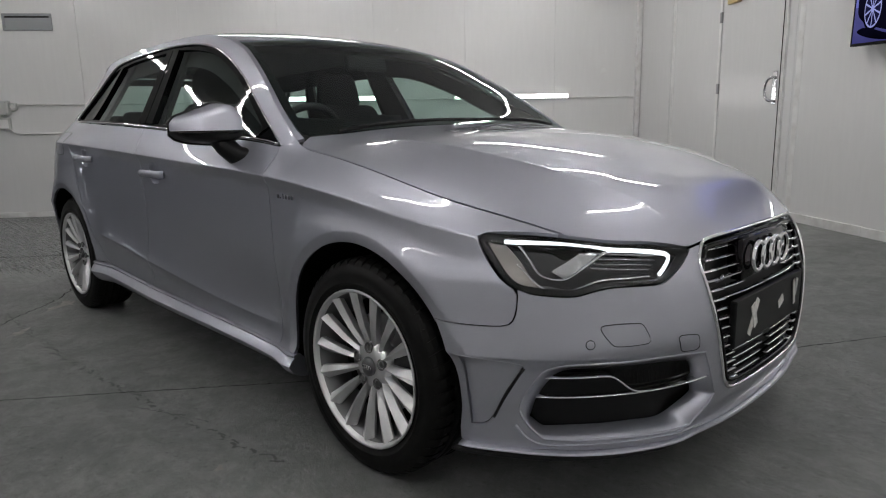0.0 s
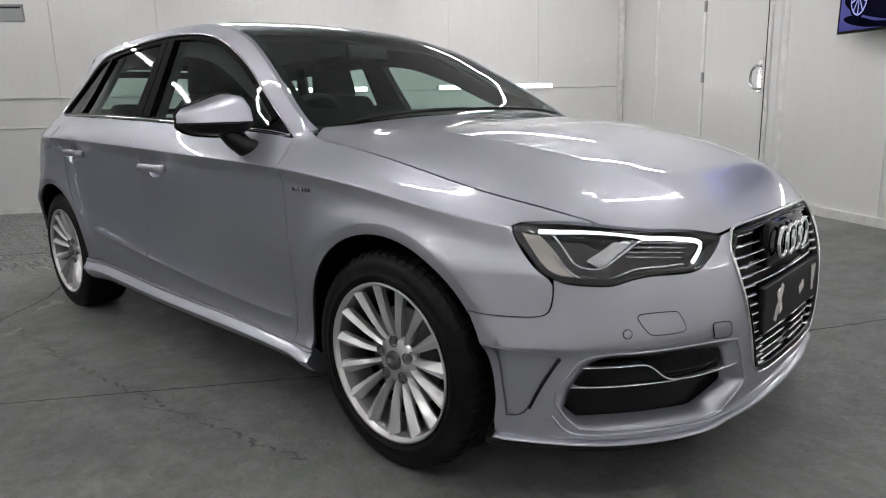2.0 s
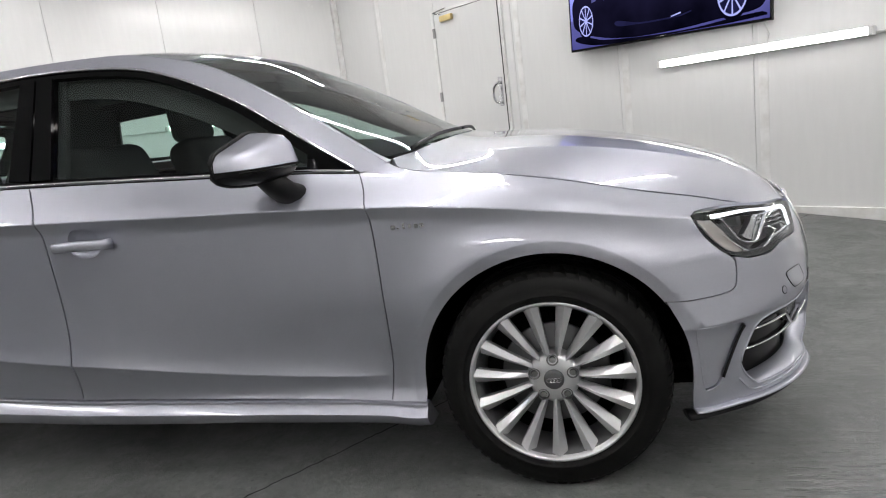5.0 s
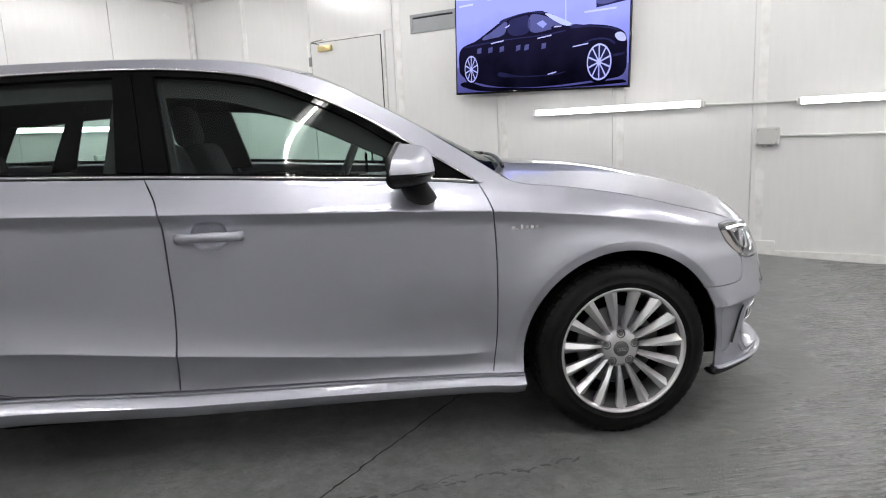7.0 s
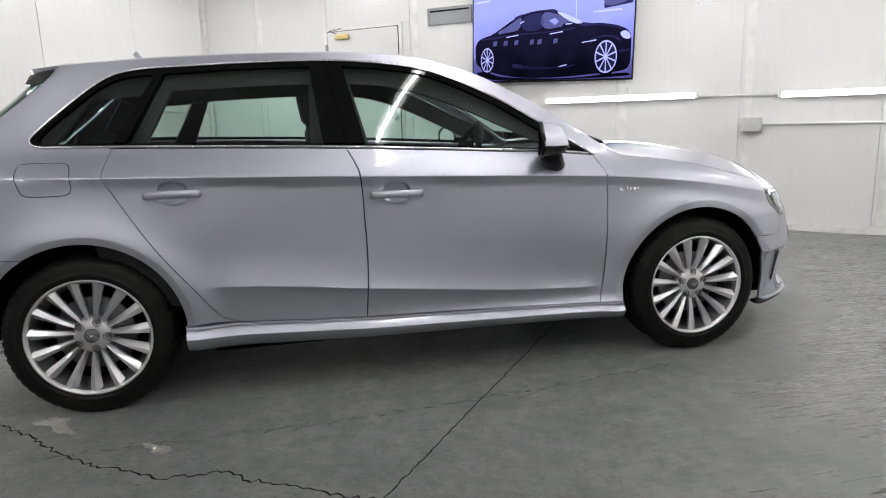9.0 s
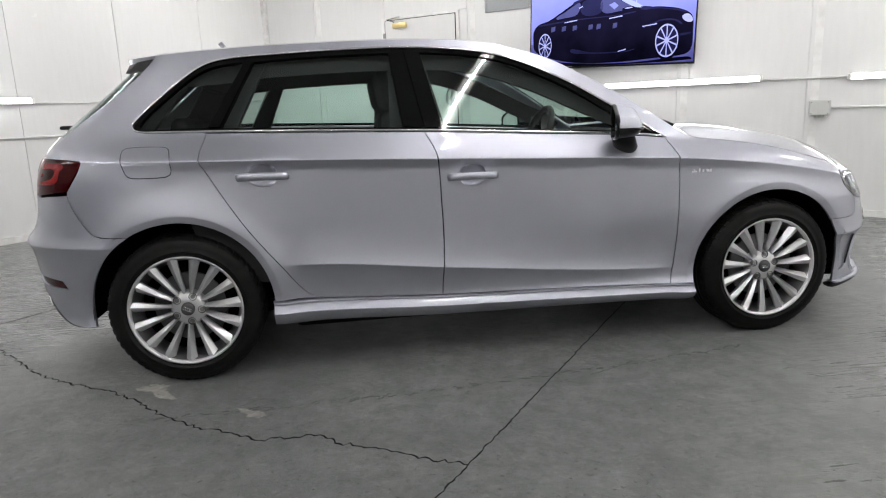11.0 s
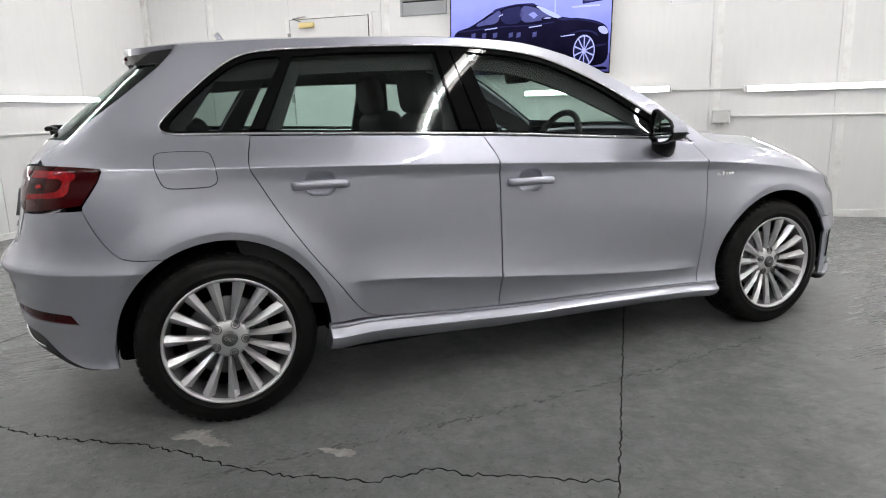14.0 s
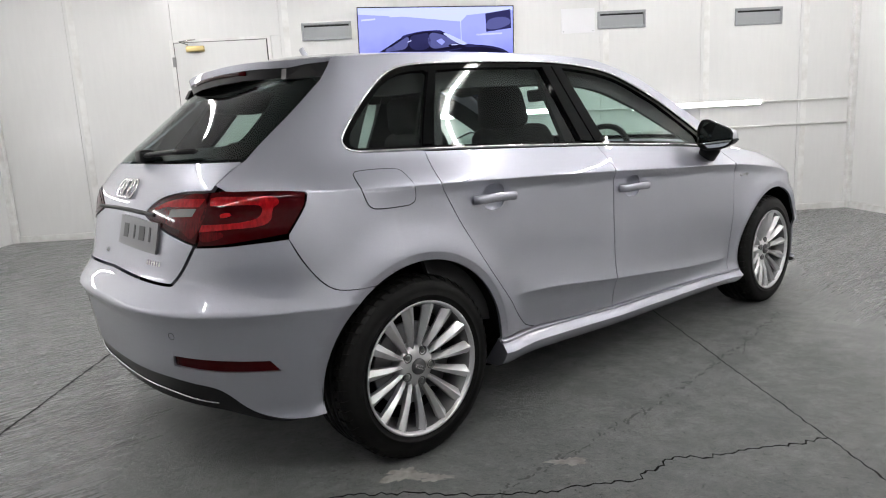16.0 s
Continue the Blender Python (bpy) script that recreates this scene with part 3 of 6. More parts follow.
def top(x, y):
    x, y = np.broadcast_arrays(np.asarray(x, float), np.asarray(y, float))
    return np.column_stack([x.ravel(), y.ravel(), top_height(x, y).ravel()])


def _along(fn, mid, x0, sign, z, x, y):
    if x is not None and (x - x0) * sign <= 0:
        return (x - x0) * sign
    a = np.linspace(0, mid, 900)
    p = fn(a, np.full(900, z))
    if x is not None:
        return float(np.interp(sign * x, sign * p[:, 0], a))
    return float(np.interp(-abs(y), p[:, 1], a)) if y <= 0 else 2 * mid - float(np.interp(-y, p[:, 1], a))


def fx(x, z, *c):
    return (_along(front, FRONT_MID, X_FRONT, 1, z, x, None), z, *c)


def fy(y, z, *c):
    return (_along(front, FRONT_MID, X_FRONT, 1, z, None, y), z, *c)


def rx(x, z, *c):
    return (_along(rear, REAR_MID, X_REAR, -1, z, x, None), z, *c)


def ry(y, z, *c):
    return (_along(rear, REAR_MID, X_REAR, -1, z, None, y), z, *c)


def both(points, mid):
    """An outline given for the right half, from centre line to centre line, closed by its mirror image."""
    return points + [(2 * mid - p[0], *p[1:]) for p in reversed(points)]


def inset(loop, d=.0028):
    """Draws an outline in by d."""
    t = np.roll(loop, -1, 0) - np.roll(loop, 1, 0)
    t /= np.maximum(np.linalg.norm(t, axis=1, keepdims=True), 1e-9)
    area = np.sum(loop[:, 0] * np.roll(loop[:, 1], -1) - loop[:, 1] * np.roll(loop[:, 0], -1))
    nrm = np.column_stack([-t[:, 1], t[:, 0]]) * (1 if area > 0 else -1)
    return loop + nrm * d


def arch(cx, cz, r, start, end, n=26):
    return [(cx + r * math.cos(radians(start + (end - start) * i / n)), cz + r * math.sin(radians(start + (end - start) * i / n))) for i in range(n + 1)]


def shoulder(lo, hi, conv=None):
    out = []
    for dz in (.004, -.004, -.03):
        ln = [(float(x), float(Z_SHOULDER(x)) + dz) for x in np.arange(lo, hi, .015)]
        out.append([conv(*p) for p in ln] if conv else ln)
    return out


def arch_lip(cx, cz, lo=-25, hi=205, conv=None):
    out = []
    for r in (.401, .395):
        ln = arch(cx, cz, r, lo, hi, 60)
        out.append([conv(*p) for p in ln] if conv else ln)
    return out


CREASES = [[(float(x), float(Z_CREASE(x)) + dz) for x in np.arange(-.86, .88, .015)] for dz in (.004, -.004)]


def edge_line(points, step=.02):
    return [tuple(p) for p in outline(points, step, closed=False)]


def resample(loop, n):
    p = np.vstack([loop, loop[:1]])
    s = np.concatenate([[0], np.cumsum(np.linalg.norm(np.diff(p, axis=0), axis=1))])
    q = np.linspace(0, s[-1], n, endpoint=False)
    return np.column_stack([np.interp(q, s, p[:, k]) for k in range(p.shape[1])])


def band(name, f, outer, inner, drop, mat, parent, mirror=True, label="", n=120):
    """A surround that leads from an outline on the surface to a smaller one set back by drop."""
    outer, inner = resample(np.asarray(outer), n), resample(np.asarray(inner), n)
    k = int(np.argmin(np.linalg.norm(inner - outer[0], axis=1)))
    inner = np.roll(inner, -k, 0)
    rows = []
    for i, (w, d) in enumerate(((0, 0), (.03, .004), (.5, .42), (.95, .92), (1, 1.35))):
        q = outer * (1 - w) + inner * w
        rows.append(f(q[:, 0], q[:, 1]) - surface_normals(f, q[:, 0], q[:, 1]) * (drop * d))
    verts = np.vstack(rows)
    faces = []
    for r in range(len(rows) - 1):
        for i in range(n):
            j = (i + 1) % n
            faces.append((r * n + i, r * n + j, (r + 1) * n + j, (r + 1) * n + i))
    a = np.cross(verts[faces[0][1]] - verts[faces[0][0]], verts[faces[0][2]] - verts[faces[0][0]])
    nn = surface_normals(f, outer[:1, 0], outer[:1, 1])[0]
    if np.dot(a, nn) < 0:
        faces = [q[::-1] for q in faces]
    made = mesh_object(name, verts, faces, mat, parent, True, label)
    if mirror:
        mesh_object(name, verts * np.array([1, -1, 1]), [q[::-1] for q in faces], mat, parent, True, label)
    return made


def strip_on(name, f, points, radius, mat, parent, lift=.001, mirror=True, flat=None, closed=False, step=.02, label=""):
    """A thin bead along a line on the surface."""
    q = outline(points, step, closed=closed)
    p = f(q[:, 0], q[:, 1]) + surface_normals(f, q[:, 0], q[:, 1]) * lift
    v, fc = tube_along(p, radius, 6, closed, flat)
    ob = mesh_object(name, v, fc, mat, parent, True, label)
    if mirror:
        mesh_object(name, [(a[0], -a[1], a[2]) for a in v], [q_[::-1] for q_ in fc], mat, parent, True, label)
    return ob


# ---- the car ----
car = empty("car", pose(0, 0, 0, 0, 0, CAR_TURN), label="silver five-door hatchback car with alloy wheels, parked on the grey floor", category="car")

# lines shared by neighbouring panels
B_SPLIT = edge_line([(-.275, float(Z_BELT(-.275))), (-.232, .906), (-.219, .697), (-.216, .537), (-.229, .297)])
REAR_EDGE = edge_line([(-1.174, 1.036), (-1.198, .934), (-1.171, .878), (-1.106, .762), (-1.019, .626), (-.906, .475), (-.813, .355), (-.74, .325)])
FRONT_EDGE = edge_line([(.818, .936), (.843, .874), (.856, .785), (.860, .596), (.856, .398), (.838, .266)])
BELT_FRONT = [(float(x), float(Z_BELT(x))) for x in np.linspace(-.275, .818, 40)]
BELT_REAR = [(float(x), float(Z_BELT(x))) for x in np.linspace(-1.174, -.275, 34)]
front_door_loop = np.array(BELT_FRONT[:-1] + FRONT_EDGE[:-1] + edge_line([(.838, .266), (.3, .283), (-.229, .297)])[:-1] + B_SPLIT[::-1][:-1])
rear_door_loop = np.array(BELT_REAR[:-1] + B_SPLIT[:-1] + edge_line([(-.229, .297), (-.5, .310), (-.74, .325)])[:-1] + REAR_EDGE[::-1][:-1])


def cup_outline(xm, z):
    return np.array([(xm + .057 * math.copysign(abs(math.cos(w)) ** .75, math.cos(w)), z + .004 + .047 * math.copysign(abs(math.sin(w)) ** .85, math.sin(w))) for w in np.linspace(0, 2 * math.pi, 36)[:-1]])


front_doors = patch("front_door", [inset(front_door_loop, .0024), cup_outline(-.082, .814)], flank, PAINT, car, .02, .014, mirror=True, features=CREASES + shoulder(-.3, .9))
rear_doors = patch("rear_door", [inset(rear_door_loop, .0024), cup_outline(-.952, .856)], flank, PAINT, car, .02, .014, mirror=True, features=CREASES + shoulder(-1.25, -.2))

RAIL_LINE = [(float(x), float(Z_RAIL(x))) for x in np.linspace(.90, 1.84, 45)]
fender_loop = np.array(RAIL_LINE + edge_line([(1.842, .7325), (1.80, .737), (1.742, .7405), (1.712, .7395)])[1:] + edge_line([(1.700, .733), (1.727, .681), (1.767, .638), (1.798, .614), (1.8068, .60), (1.8062, .55), (1.795, .5295), (1.75, .523), (1.615, .527)])
                       + arch(1.315, .317, .366, 33, 180, 40) + [(.949, .29), (.945, .266)] + FRONT_EDGE[::-1])
patch("front_fender", [inset(fender_loop, .0012)], flank, PAINT, car, .018, .014, mirror=True, features=shoulder(.85, 1.75) + arch_lip(1.315, .317))

DLO_TOP = edge_line([(-1.435, 1.049), (-1.462, 1.056), (-1.473, 1.077), (-1.450, 1.110), (-1.366, 1.189), (-1.248, 1.284), (-1.165, 1.328), (-1.06, 1.347), (-.856, 1.358), (-.666, 1.366), (-.342, 1.371), (-.077, 1.355), (.126, 1.316), (.385, 1.206), (.575, 1.093), (.80, .952)])
side_loop = [rx(*p) for p in (
    [(float(x), float(Z_RAIL(x))) for x in np.linspace(.90, -1.385, 88)]
    + [(-1.400, 1.350), (-1.415, 1.330)])]
side_loop += [ry(*p) for p in edge_line([(-.552, 1.288), (-.562, 1.24), (-.576, 1.18), (-.592, 1.11), (-.609, 1.047, 1), (-.600, 1.015), (-.588, .975)])]
side_loop += [rx(*p) for p in (edge_line([(-1.845, .957), (-1.75, .954), (-1.665, .946)]) + edge_line([(-1.661, .938), (-1.675, .904), (-1.730, .826)])
    + edge_line([(-1.732, .812), (-1.704, .746), (-1.6655, .6845), (-1.631, .6535), (-1.586, .6435), (-1.502, .6405)]))]
side_loop += [rx(*p) for p in arch(-1.315, .320, .368, 119, 0, 44) + [(-.948, .29), (-.955, .325)]]
side_loop += [rx(*p) for p in edge_line([(-.955, .328), (-.85, .332), (-.74, .325)])[:-1] + REAR_EDGE[::-1]]
side_loop += [rx(*p) for p in [(float(x), float(Z_BELT(x)) + .002) for x in np.linspace(-1.19, -1.42, 14)] + DLO_TOP + [(.822, .938), (.86, .942)]]
body_sides = patch("side_panel", [inset(np.array(side_loop), .0008)], rear, PAINT, car, .02, .014, mirror=True, features=shoulder(-1.66, -1.1, rx) + arch_lip(-1.315, .317, -20, 119, rx))

# side skirts: ledge, groove, bright upper face, edge and tucked-in lower face
SKIRT = [(-.020, .000), (.000, -.0015), (.006, -.0045), (.0065, -.009), (.002, -.0115), (.002, -.0135), (.007, -.017), (.022, -.036), (.0255, -.041), (.0245, -.046), (.012, -.066), (-.004, -.084), (-.030, -.096), (-.10, -.098)]
for sgn in (-1, 1):
    bm = bmesh.new()
    rows = []
    for x in np.linspace(.948, -.952, 64):
        zt = float(np.interp(x, [-.95, -.74, -.229, .3, .945], [.3265, .3235, .2955, .2815, .264]))
        tall = float(np.interp(x, [-.95, -.6, .0, .95], [1.14, 1.10, 1.02, .86]))
        w = float(half_width(x, zt + .006)) + .006 * max(0.0, (-.6 - x) / .35)
        rows.append([bm.verts.new((float(x), sgn * (w + dy), zt + dz * tall)) for dy, dz in SKIRT])
    for a, b in zip(rows[:-1], rows[1:]):
        for q in range(len(SKIRT) - 1):
            bm.faces.new((a[q], a[q + 1], b[q + 1], b[q]))
    for r in (rows[0], rows[-1]):
        bm.faces.new(r)
    bmesh.ops.recalc_face_normals(bm, faces=bm.faces)
    part("side_skirt", bm, PAINT, car, smooth=True)

# near-black sheet behind the panel gaps, painting the shade within
shell_loop = outline([(-1.60, .90), (-.9, .92), (0, .94), (.9, .90), (1.55, .78), (1.70, .70), (1.68, .50, 1)] + arch(1.315, .317, .375, 20, 180)[1:] + [(.93, .24, 1), (-.93, .26, 1)] + arch(-1.315, .32, .375, 0, 160) + [(-1.62, .62)], .04)
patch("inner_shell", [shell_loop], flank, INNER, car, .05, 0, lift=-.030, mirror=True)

# bonnet, roof, glass
hood_right = [(1.022, 0.0), (1.0, -.30), (.955, -.56), (.905, -.715, 1)]
hood_right += [(float(x), -float(half_width(x, Z_RAIL(x))) + .001) for x in np.linspace(.93, 1.84, 34)] + [(1.852, -.643), (1.898, -.604), (1.94, -.555), (1.985, -.479), (2.017, -.411), (2.033, -.370), (2.041, -.305), (2.047, -.19), (2.051, 0.0)]
hood_loop = np.array([(p[0], p[1]) for p in edge_line(hood_right)] + [(p[0], -p[1]) for p in edge_line(hood_right)[-2:0:-1]])
patch("bonnet", [inset(hood_loop, .0014)], top, PAINT, car, .025, .02, features=[[(float(x), s_ * (float(BONNET_LINE(x)) + dy_)) for x in np.arange(1.1, 1.99, .015)] for s_ in (-1, 1) for dy_ in (-.005, .005)])


def rail_y(x, off=0.0):
    return -(float(half_width(x, Z_RAIL(x))) - off)


roof_right = [(-1.388, 0.0), (-1.387, -.3), (-1.384, -.44)] + [(float(x), rail_y(x)) for x in np.linspace(-1.381, .90, 68)] + [(.905, -.735)] + [(float(x), rail_y(x, .020)) for x in np.linspace(.86, .225, 34)] + [(.245, -.45), (.252, -.25), (.255, 0.0)]
roof_pts = [tuple(p) for p in roof_right]
roof_loop = np.array(roof_pts + [(p[0], -p[1]) for p in roof_pts[-2:0:-1]])
patch("roof", [inset(roof_loop, .0015)], top, PAINT, car, .03, .012)
screen_right = [(.255, 0.0), (.252, -.25), (.245, -.45)] + [(float(x), rail_y(x, .023)) for x in np.linspace(.227, .86, 32)] + [(.895, -.71), (.945, -.53), (.985, -.28), (1.0, 0.0)]
screen_loop = np.array([tuple(p) for p in screen_right] + [(p[0], -p[1]) for p in screen_right[-2:0:-1]])
windscreen = patch("windscreen", [inset(screen_loop, .003)], top, GLASS, car, .04, .004, lift=-.004)
windscreen.visible_shadow = False
# black border printed on the screen, and the cowl below it
border_in = np.array([(.31, 0.0), (.305, -.28)] + [(float(x), rail_y(x, .055)) for x in np.linspace(.275, .80, 22)] + [(.845, -.57), (.885, -.45), (.92, -.25), (.935, 0.0)])
border_in = np.vstack([border_in, (border_in * np.array([1, -1]))[-2:0:-1]])
patch("screen_border", [inset(screen_loop, .005), border_in], top, GLOSS_BLACK, windscreen, .03, 0, lift=-.007)
cowl = [(1.0, 0.0), (.985, -.28), (.945, -.52), (.895, -.69), (.905, -.712), (.955, -.565), (1.0, -.305), (1.024, 0.0)]
cowl_loop = np.array(edge_line(cowl) + [(p[0], -p[1]) for p in edge_line(cowl)[-2:0:-1]])
patch("cowl", [cowl_loop], top, BLACK, car, .03, 0, lift=-.022)
for y0, y1 in ((-.62, -.02), (-.02, .56)):
    pts = [(1.005 - .1 * abs(y) ** 1.6 - .02, y, float(top_height(.985 - .1 * abs(y) ** 1.6, y)) + .010) for y in np.linspace(y0, y1, 9)]
    v, fc = tube_along(pts, .007, 6)
    mesh_object("wiper_arm", v, fc, BLACK, car, True)

# side windows
QUARTER = [(-1.445, 1.074), (-1.425, 1.108), (-1.345, 1.182), (-1.232, 1.272), (-1.15, 1.311), (-1.035, 1.326), (-1.022, 1.318, 1), (-1.172, 1.060, 1), (-1.430, 1.062)]
REAR_W = [(-1.118, 1.056, 1), (-.978, 1.326, 1), (-.856, 1.336), (-.666, 1.344), (-.400, 1.349, 1), (-.366, 1.030, 1), (-.7, 1.042)]
FRONT_W = [(-.195, 1.024, 1), (-.262, 1.349, 1), (-.077, 1.334), (.115, 1.297), (.36, 1.192), (.54, 1.082), (.655, 1.006, 1), (.655, .972, 1), (.2, 1.0)]
wins = [outline(w, .02) for w in (QUARTER, REAR_W, FRONT_W)]
dlo_loop = np.array(DLO_TOP + [(float(x), float(Z_BELT(x)) + .012) for x in np.linspace(.80, -1.43, 78)])
patch("window_frame", [inset(dlo_loop, .001)] + wins, flank, GLOSS_BLACK, car, .03, .02, lift=-.004, mirror=True)
for nm, w, owner, gl in (("quarter_window", wins[0], body_sides, GLASS_DARK), ("side_window", wins[1], rear_doors, GLASS), ("side_window", wins[2], front_doors, GLASS)):
    for k in (0, 1):
        g = patch(nm, [inset(w, -.006)], flank, gl, owner[k], .04, 0, lift=-.012, only_left=bool(k))
        g.visible_shadow = False
# pillar trims in the window band, one step proud
for nm, pts in (("pillar_trim", [(-1.168, 1.058, 1), (-1.016, 1.322, 1), (-.982, 1.324, 1), (-1.122, 1.058, 1)]),
                ("pillar_trim", [(-.362, 1.032, 1), (-.396, 1.350, 1), (-.338, 1.352, 1), (-.280, 1.024, 1)]), ("pillar_trim", [(-.272, 1.024, 1), (-.330, 1.352, 1), (-.268, 1.350, 1), (-.200, 1.022, 1)])):
    patch(nm, [outline(pts, .03)], flank, GLOSS_BLACK, car, .03, .006, lift=.002, mirror=True)
# bright trim round the windows
trim = DLO_TOP + [(float(x), float(Z_BELT(x)) + .006) for x in np.linspace(.80, -1.425, 60)]
strip_on("window_trim", flank, trim, .004, CHROME, car, .001, closed=True, flat=(.0032, .0052), step=.03)

# front end
GRILLE = [fy(-.300, .697), fy(-.329, .688), fy(-.362, .649), fy(-.366, .617), fy(-.352, .537), fy(-.330, .461), fy(-.310, .389), fy(-.286, .328), fy(-.256, .302)]
grille_half = [fy(-.001, .703)] + [fy(-.2, .701)] + GRILLE + [fy(-.15, .296), fy(-.001, .294)]
grille_loop = outline(both(grille_half, FRONT_MID), .02)
lamp_top = [fx(1.703, .735), fx(1.742, .7385), fx(1.80, .7355), fy(-.653, .7300), fy(-.605, .7205), fy(-.556, .7125), fy(-.48, .705), fy(-.412, .6905)]
lamp_bottom = [fy(-.376, .680), fy(-.405, .655), fy(-.461, .621), fy(-.491, .611), fy(-.539, .611), fy(-.607, .613), fy(-.648, .606), fy(-.676, .597), fy(-.705, .596), fx(1.83, .603), fx(1.802, .614), fx(1.77, .638), fx(1.73, .681)]
lamp_loop = outline(lamp_top + lamp_bottom, .015)
bumper_half = ([fy(-.001, .293), fy(-.15, .295), fy(-.256, .301)] + [p for p in GRILLE[::-1][1:-1]]
               + [fy(-.345, .688), fy(-.372, .683, 1)] + lamp_bottom[:10] + [fx(1.8065, .6125), fx(1.8085, .599), fx(1.8075, .55), fx(1.796, .529), fx(1.75, .5222), fx(1.62, .5262, 1)]
               + [fx(*p) for p in arch(1.315, .317, .366, 28, -8, 8)] + [fx(1.676, .245), fx(1.676, .214, 1), fx(1.78, .212), fy(-.72, .212), fy(-.55, .210), fy(-.30, .204), fy(-.001, .200)])
bumper_loop = outline(both(bumper_half, FRONT_MID), .02)
open_pts = [fx(1.831, .276, 1), fx(1.846, .325), fx(1.869, .371), fx(1.889, .390), fy(-.687, .399), fy(-.562, .397), fy(-.400, .389, 1), fy(-.380, .350), fy(-.352, .294, 1), fy(-.417, .258), fy(-.557, .259), fy(-.674, .258), fx(1.858, .253, 1)]
frame_pts = [fx(1.813, .320), fx(1.841, .380), fx(1.869, .418), fy(-.702, .433), fy(-.654, .435), fy(-.526, .433), fy(-.375, .425, 1), fy(-.320, .302, 1), fy(-.386, .225, 1), fy(-.513, .233), fy(-.606, .237), fy(-.682, .238), fx(1.861, .240, 1), fx(1.828, .276)]
curtain = [fx(1.692, .449, 1), fx(1.82, .432), fx(1.827, .425), fx(1.789, .356), fx(1.759, .287), fx(1.742, .269), fx(1.709, .264, 1), fx(1.696, .39)]
open_loop, curtain_loop = outline(open_pts, .02), outline(curtain, .015)
frame_loop = outline(frame_pts, .015)
mirror_a = lambda lp: np.column_stack([2 * FRONT_MID - lp[:, 0], lp[:, 1]])
front_bumper = patch("front_bumper", [inset(bumper_loop, .0010), frame_loop, mirror_a(frame_loop), curtain_loop, mirror_a(curtain_loop)], front, PAINT, car, .022, .012, features=[[(a, .448 + dz_) for a in np.arange(-.3, 2 * FRONT_MID + .3, .015)] for dz_ in (.004, -.004, -.02)])
band("intake_surround", front, frame_loop, open_loop, .040, PAINT, front_bumper)
strip_on("intake_bead", front, [fx(1.806, .272), fx(1.830, .240), fx(1.857, .2265), fy(-.681, .2265), fy(-.612, .2275), fy(-.512, .225), fy(-.417, .217), fy(-.33, .210)], .003, PAINT, front_bumper, .001, step=.015)
strip_on("intake_edge", front, frame_pts, .0035, PAINT, front_bumper, -.001, closed=True, step=.015)
patch("air_curtain", [inset(curtain_loop, .003)], front, PAINT, front_bumper, .02, .01, lift=-.007, mirror=True)
strip_on("curtain_edge", front, curtain, .0022, PAINT, front_bumper, -.0012, closed=True, step=.015)
strip_on("curtain_slot", front, [fx(1.826, .421), fx(1.789, .354), fx(1.761, .289)], .004, BLACK, front_bumper, -.001, flat=(.0045, .004))
patch("intake_mesh", [inset(frame_loop, .006)], front, BLACK, front_bumper, .05, 0, lift=-.066, mirror=True)
strip_on("intake_blade", front, [fy(-.730, .394), fy(-.665, .394), fy(-.614, .393), fy(-.596, .383), fy(-.566, .356), fy(-.544, .346), fy(-.459, .341), fy(-.41, .346), fy(-.345, .355)], .004, CHROME, front_bumper, -.012, flat=(.007, .0028))
strip_on("intake_bar", front, [fy(-.744, .339), fy(-.683, .339), fy(-.606, .339), fy(-.487, .336), fy(-.375, .344)], .004, SATIN, front_bumper, -.028, flat=(.012, .003))
blade = outline([fy(-.730, .394), fy(-.665, .394), fy(-.614, .393), fy(-.596, .383), fy(-.566, .356), fy(-.544, .346), fy(-.487, .344), fy(-.40, .346), fy(-.39, .36), fy(-.41, .40), fy(-.545, .413), fy(-.67, .420), fy(-.703, .417)], .02)
patch("intake_panel", [blade], front, GLOSS_BLACK, front_bumper, .03, .01, lift=-.03, mirror=True)


def cap_on(name, pts, mat=PAINT):
    lp = outline(pts, .008)
    ob = patch(name, [lp], front, mat, front_bumper, .02, .004, lift=.0012, mirror=True)
    strip_on(name + "_seam", front, pts, .0012, BLACK, front_bumper, .0008, closed=True, step=.01)
    return ob


cap_on("washer_cover", [fy(-.640, .528), fy(-.565, .527), fy(-.556, .520), fy(-.545, .484), fy(-.552, .478), fy(-.622, .478), fy(-.632, .484), fy(-.648, .520)])
cap_on("tow_cover", [fy(-.462, .483), fy(-.412, .478), fy(-.404, .472), fy(-.399, .444), fy(-.405, .438), fy(-.448, .440), fy(-.456, .446), fy(-.468, .478)])
for sgn in (-1, 1):
    p = front(np.array([fy(-.672, .485)[0]]), np.array([.485]))[0]
    nn = surface_normals(front, np.array([fy(-.672, .485)[0]]), np.array([.485]))[0]
    q = Vector(nn).to_track_quat("Z", "Y").to_matrix()
    for nm, prof, mt in (("parking_sensor", [(0, .0007), (.0085, .0007), (.0095, .0003)], PAINT), ("sensor_ring", [(.0098, .0012), (.0112, .0014), (.0118, 0)], BLACK)):
        v, fc = lathe(prof, 20, "z")
        v = [tuple(q @ Vector(a) + Vector(p)) for a in v]
        mesh_object(nm, [(a[0], a[1] * -sgn, a[2]) for a in v], fc if sgn < 0 else [k[::-1] for k in fc], mt, front_bumper, True)
lip = outline(both([fx(1.69, .214), fx(1.80, .211), fy(-.70, .210), fy(-.52, .208), fy(-.30, .203), fy(-.001, .198)], FRONT_MID)[:11], .03, closed=False)
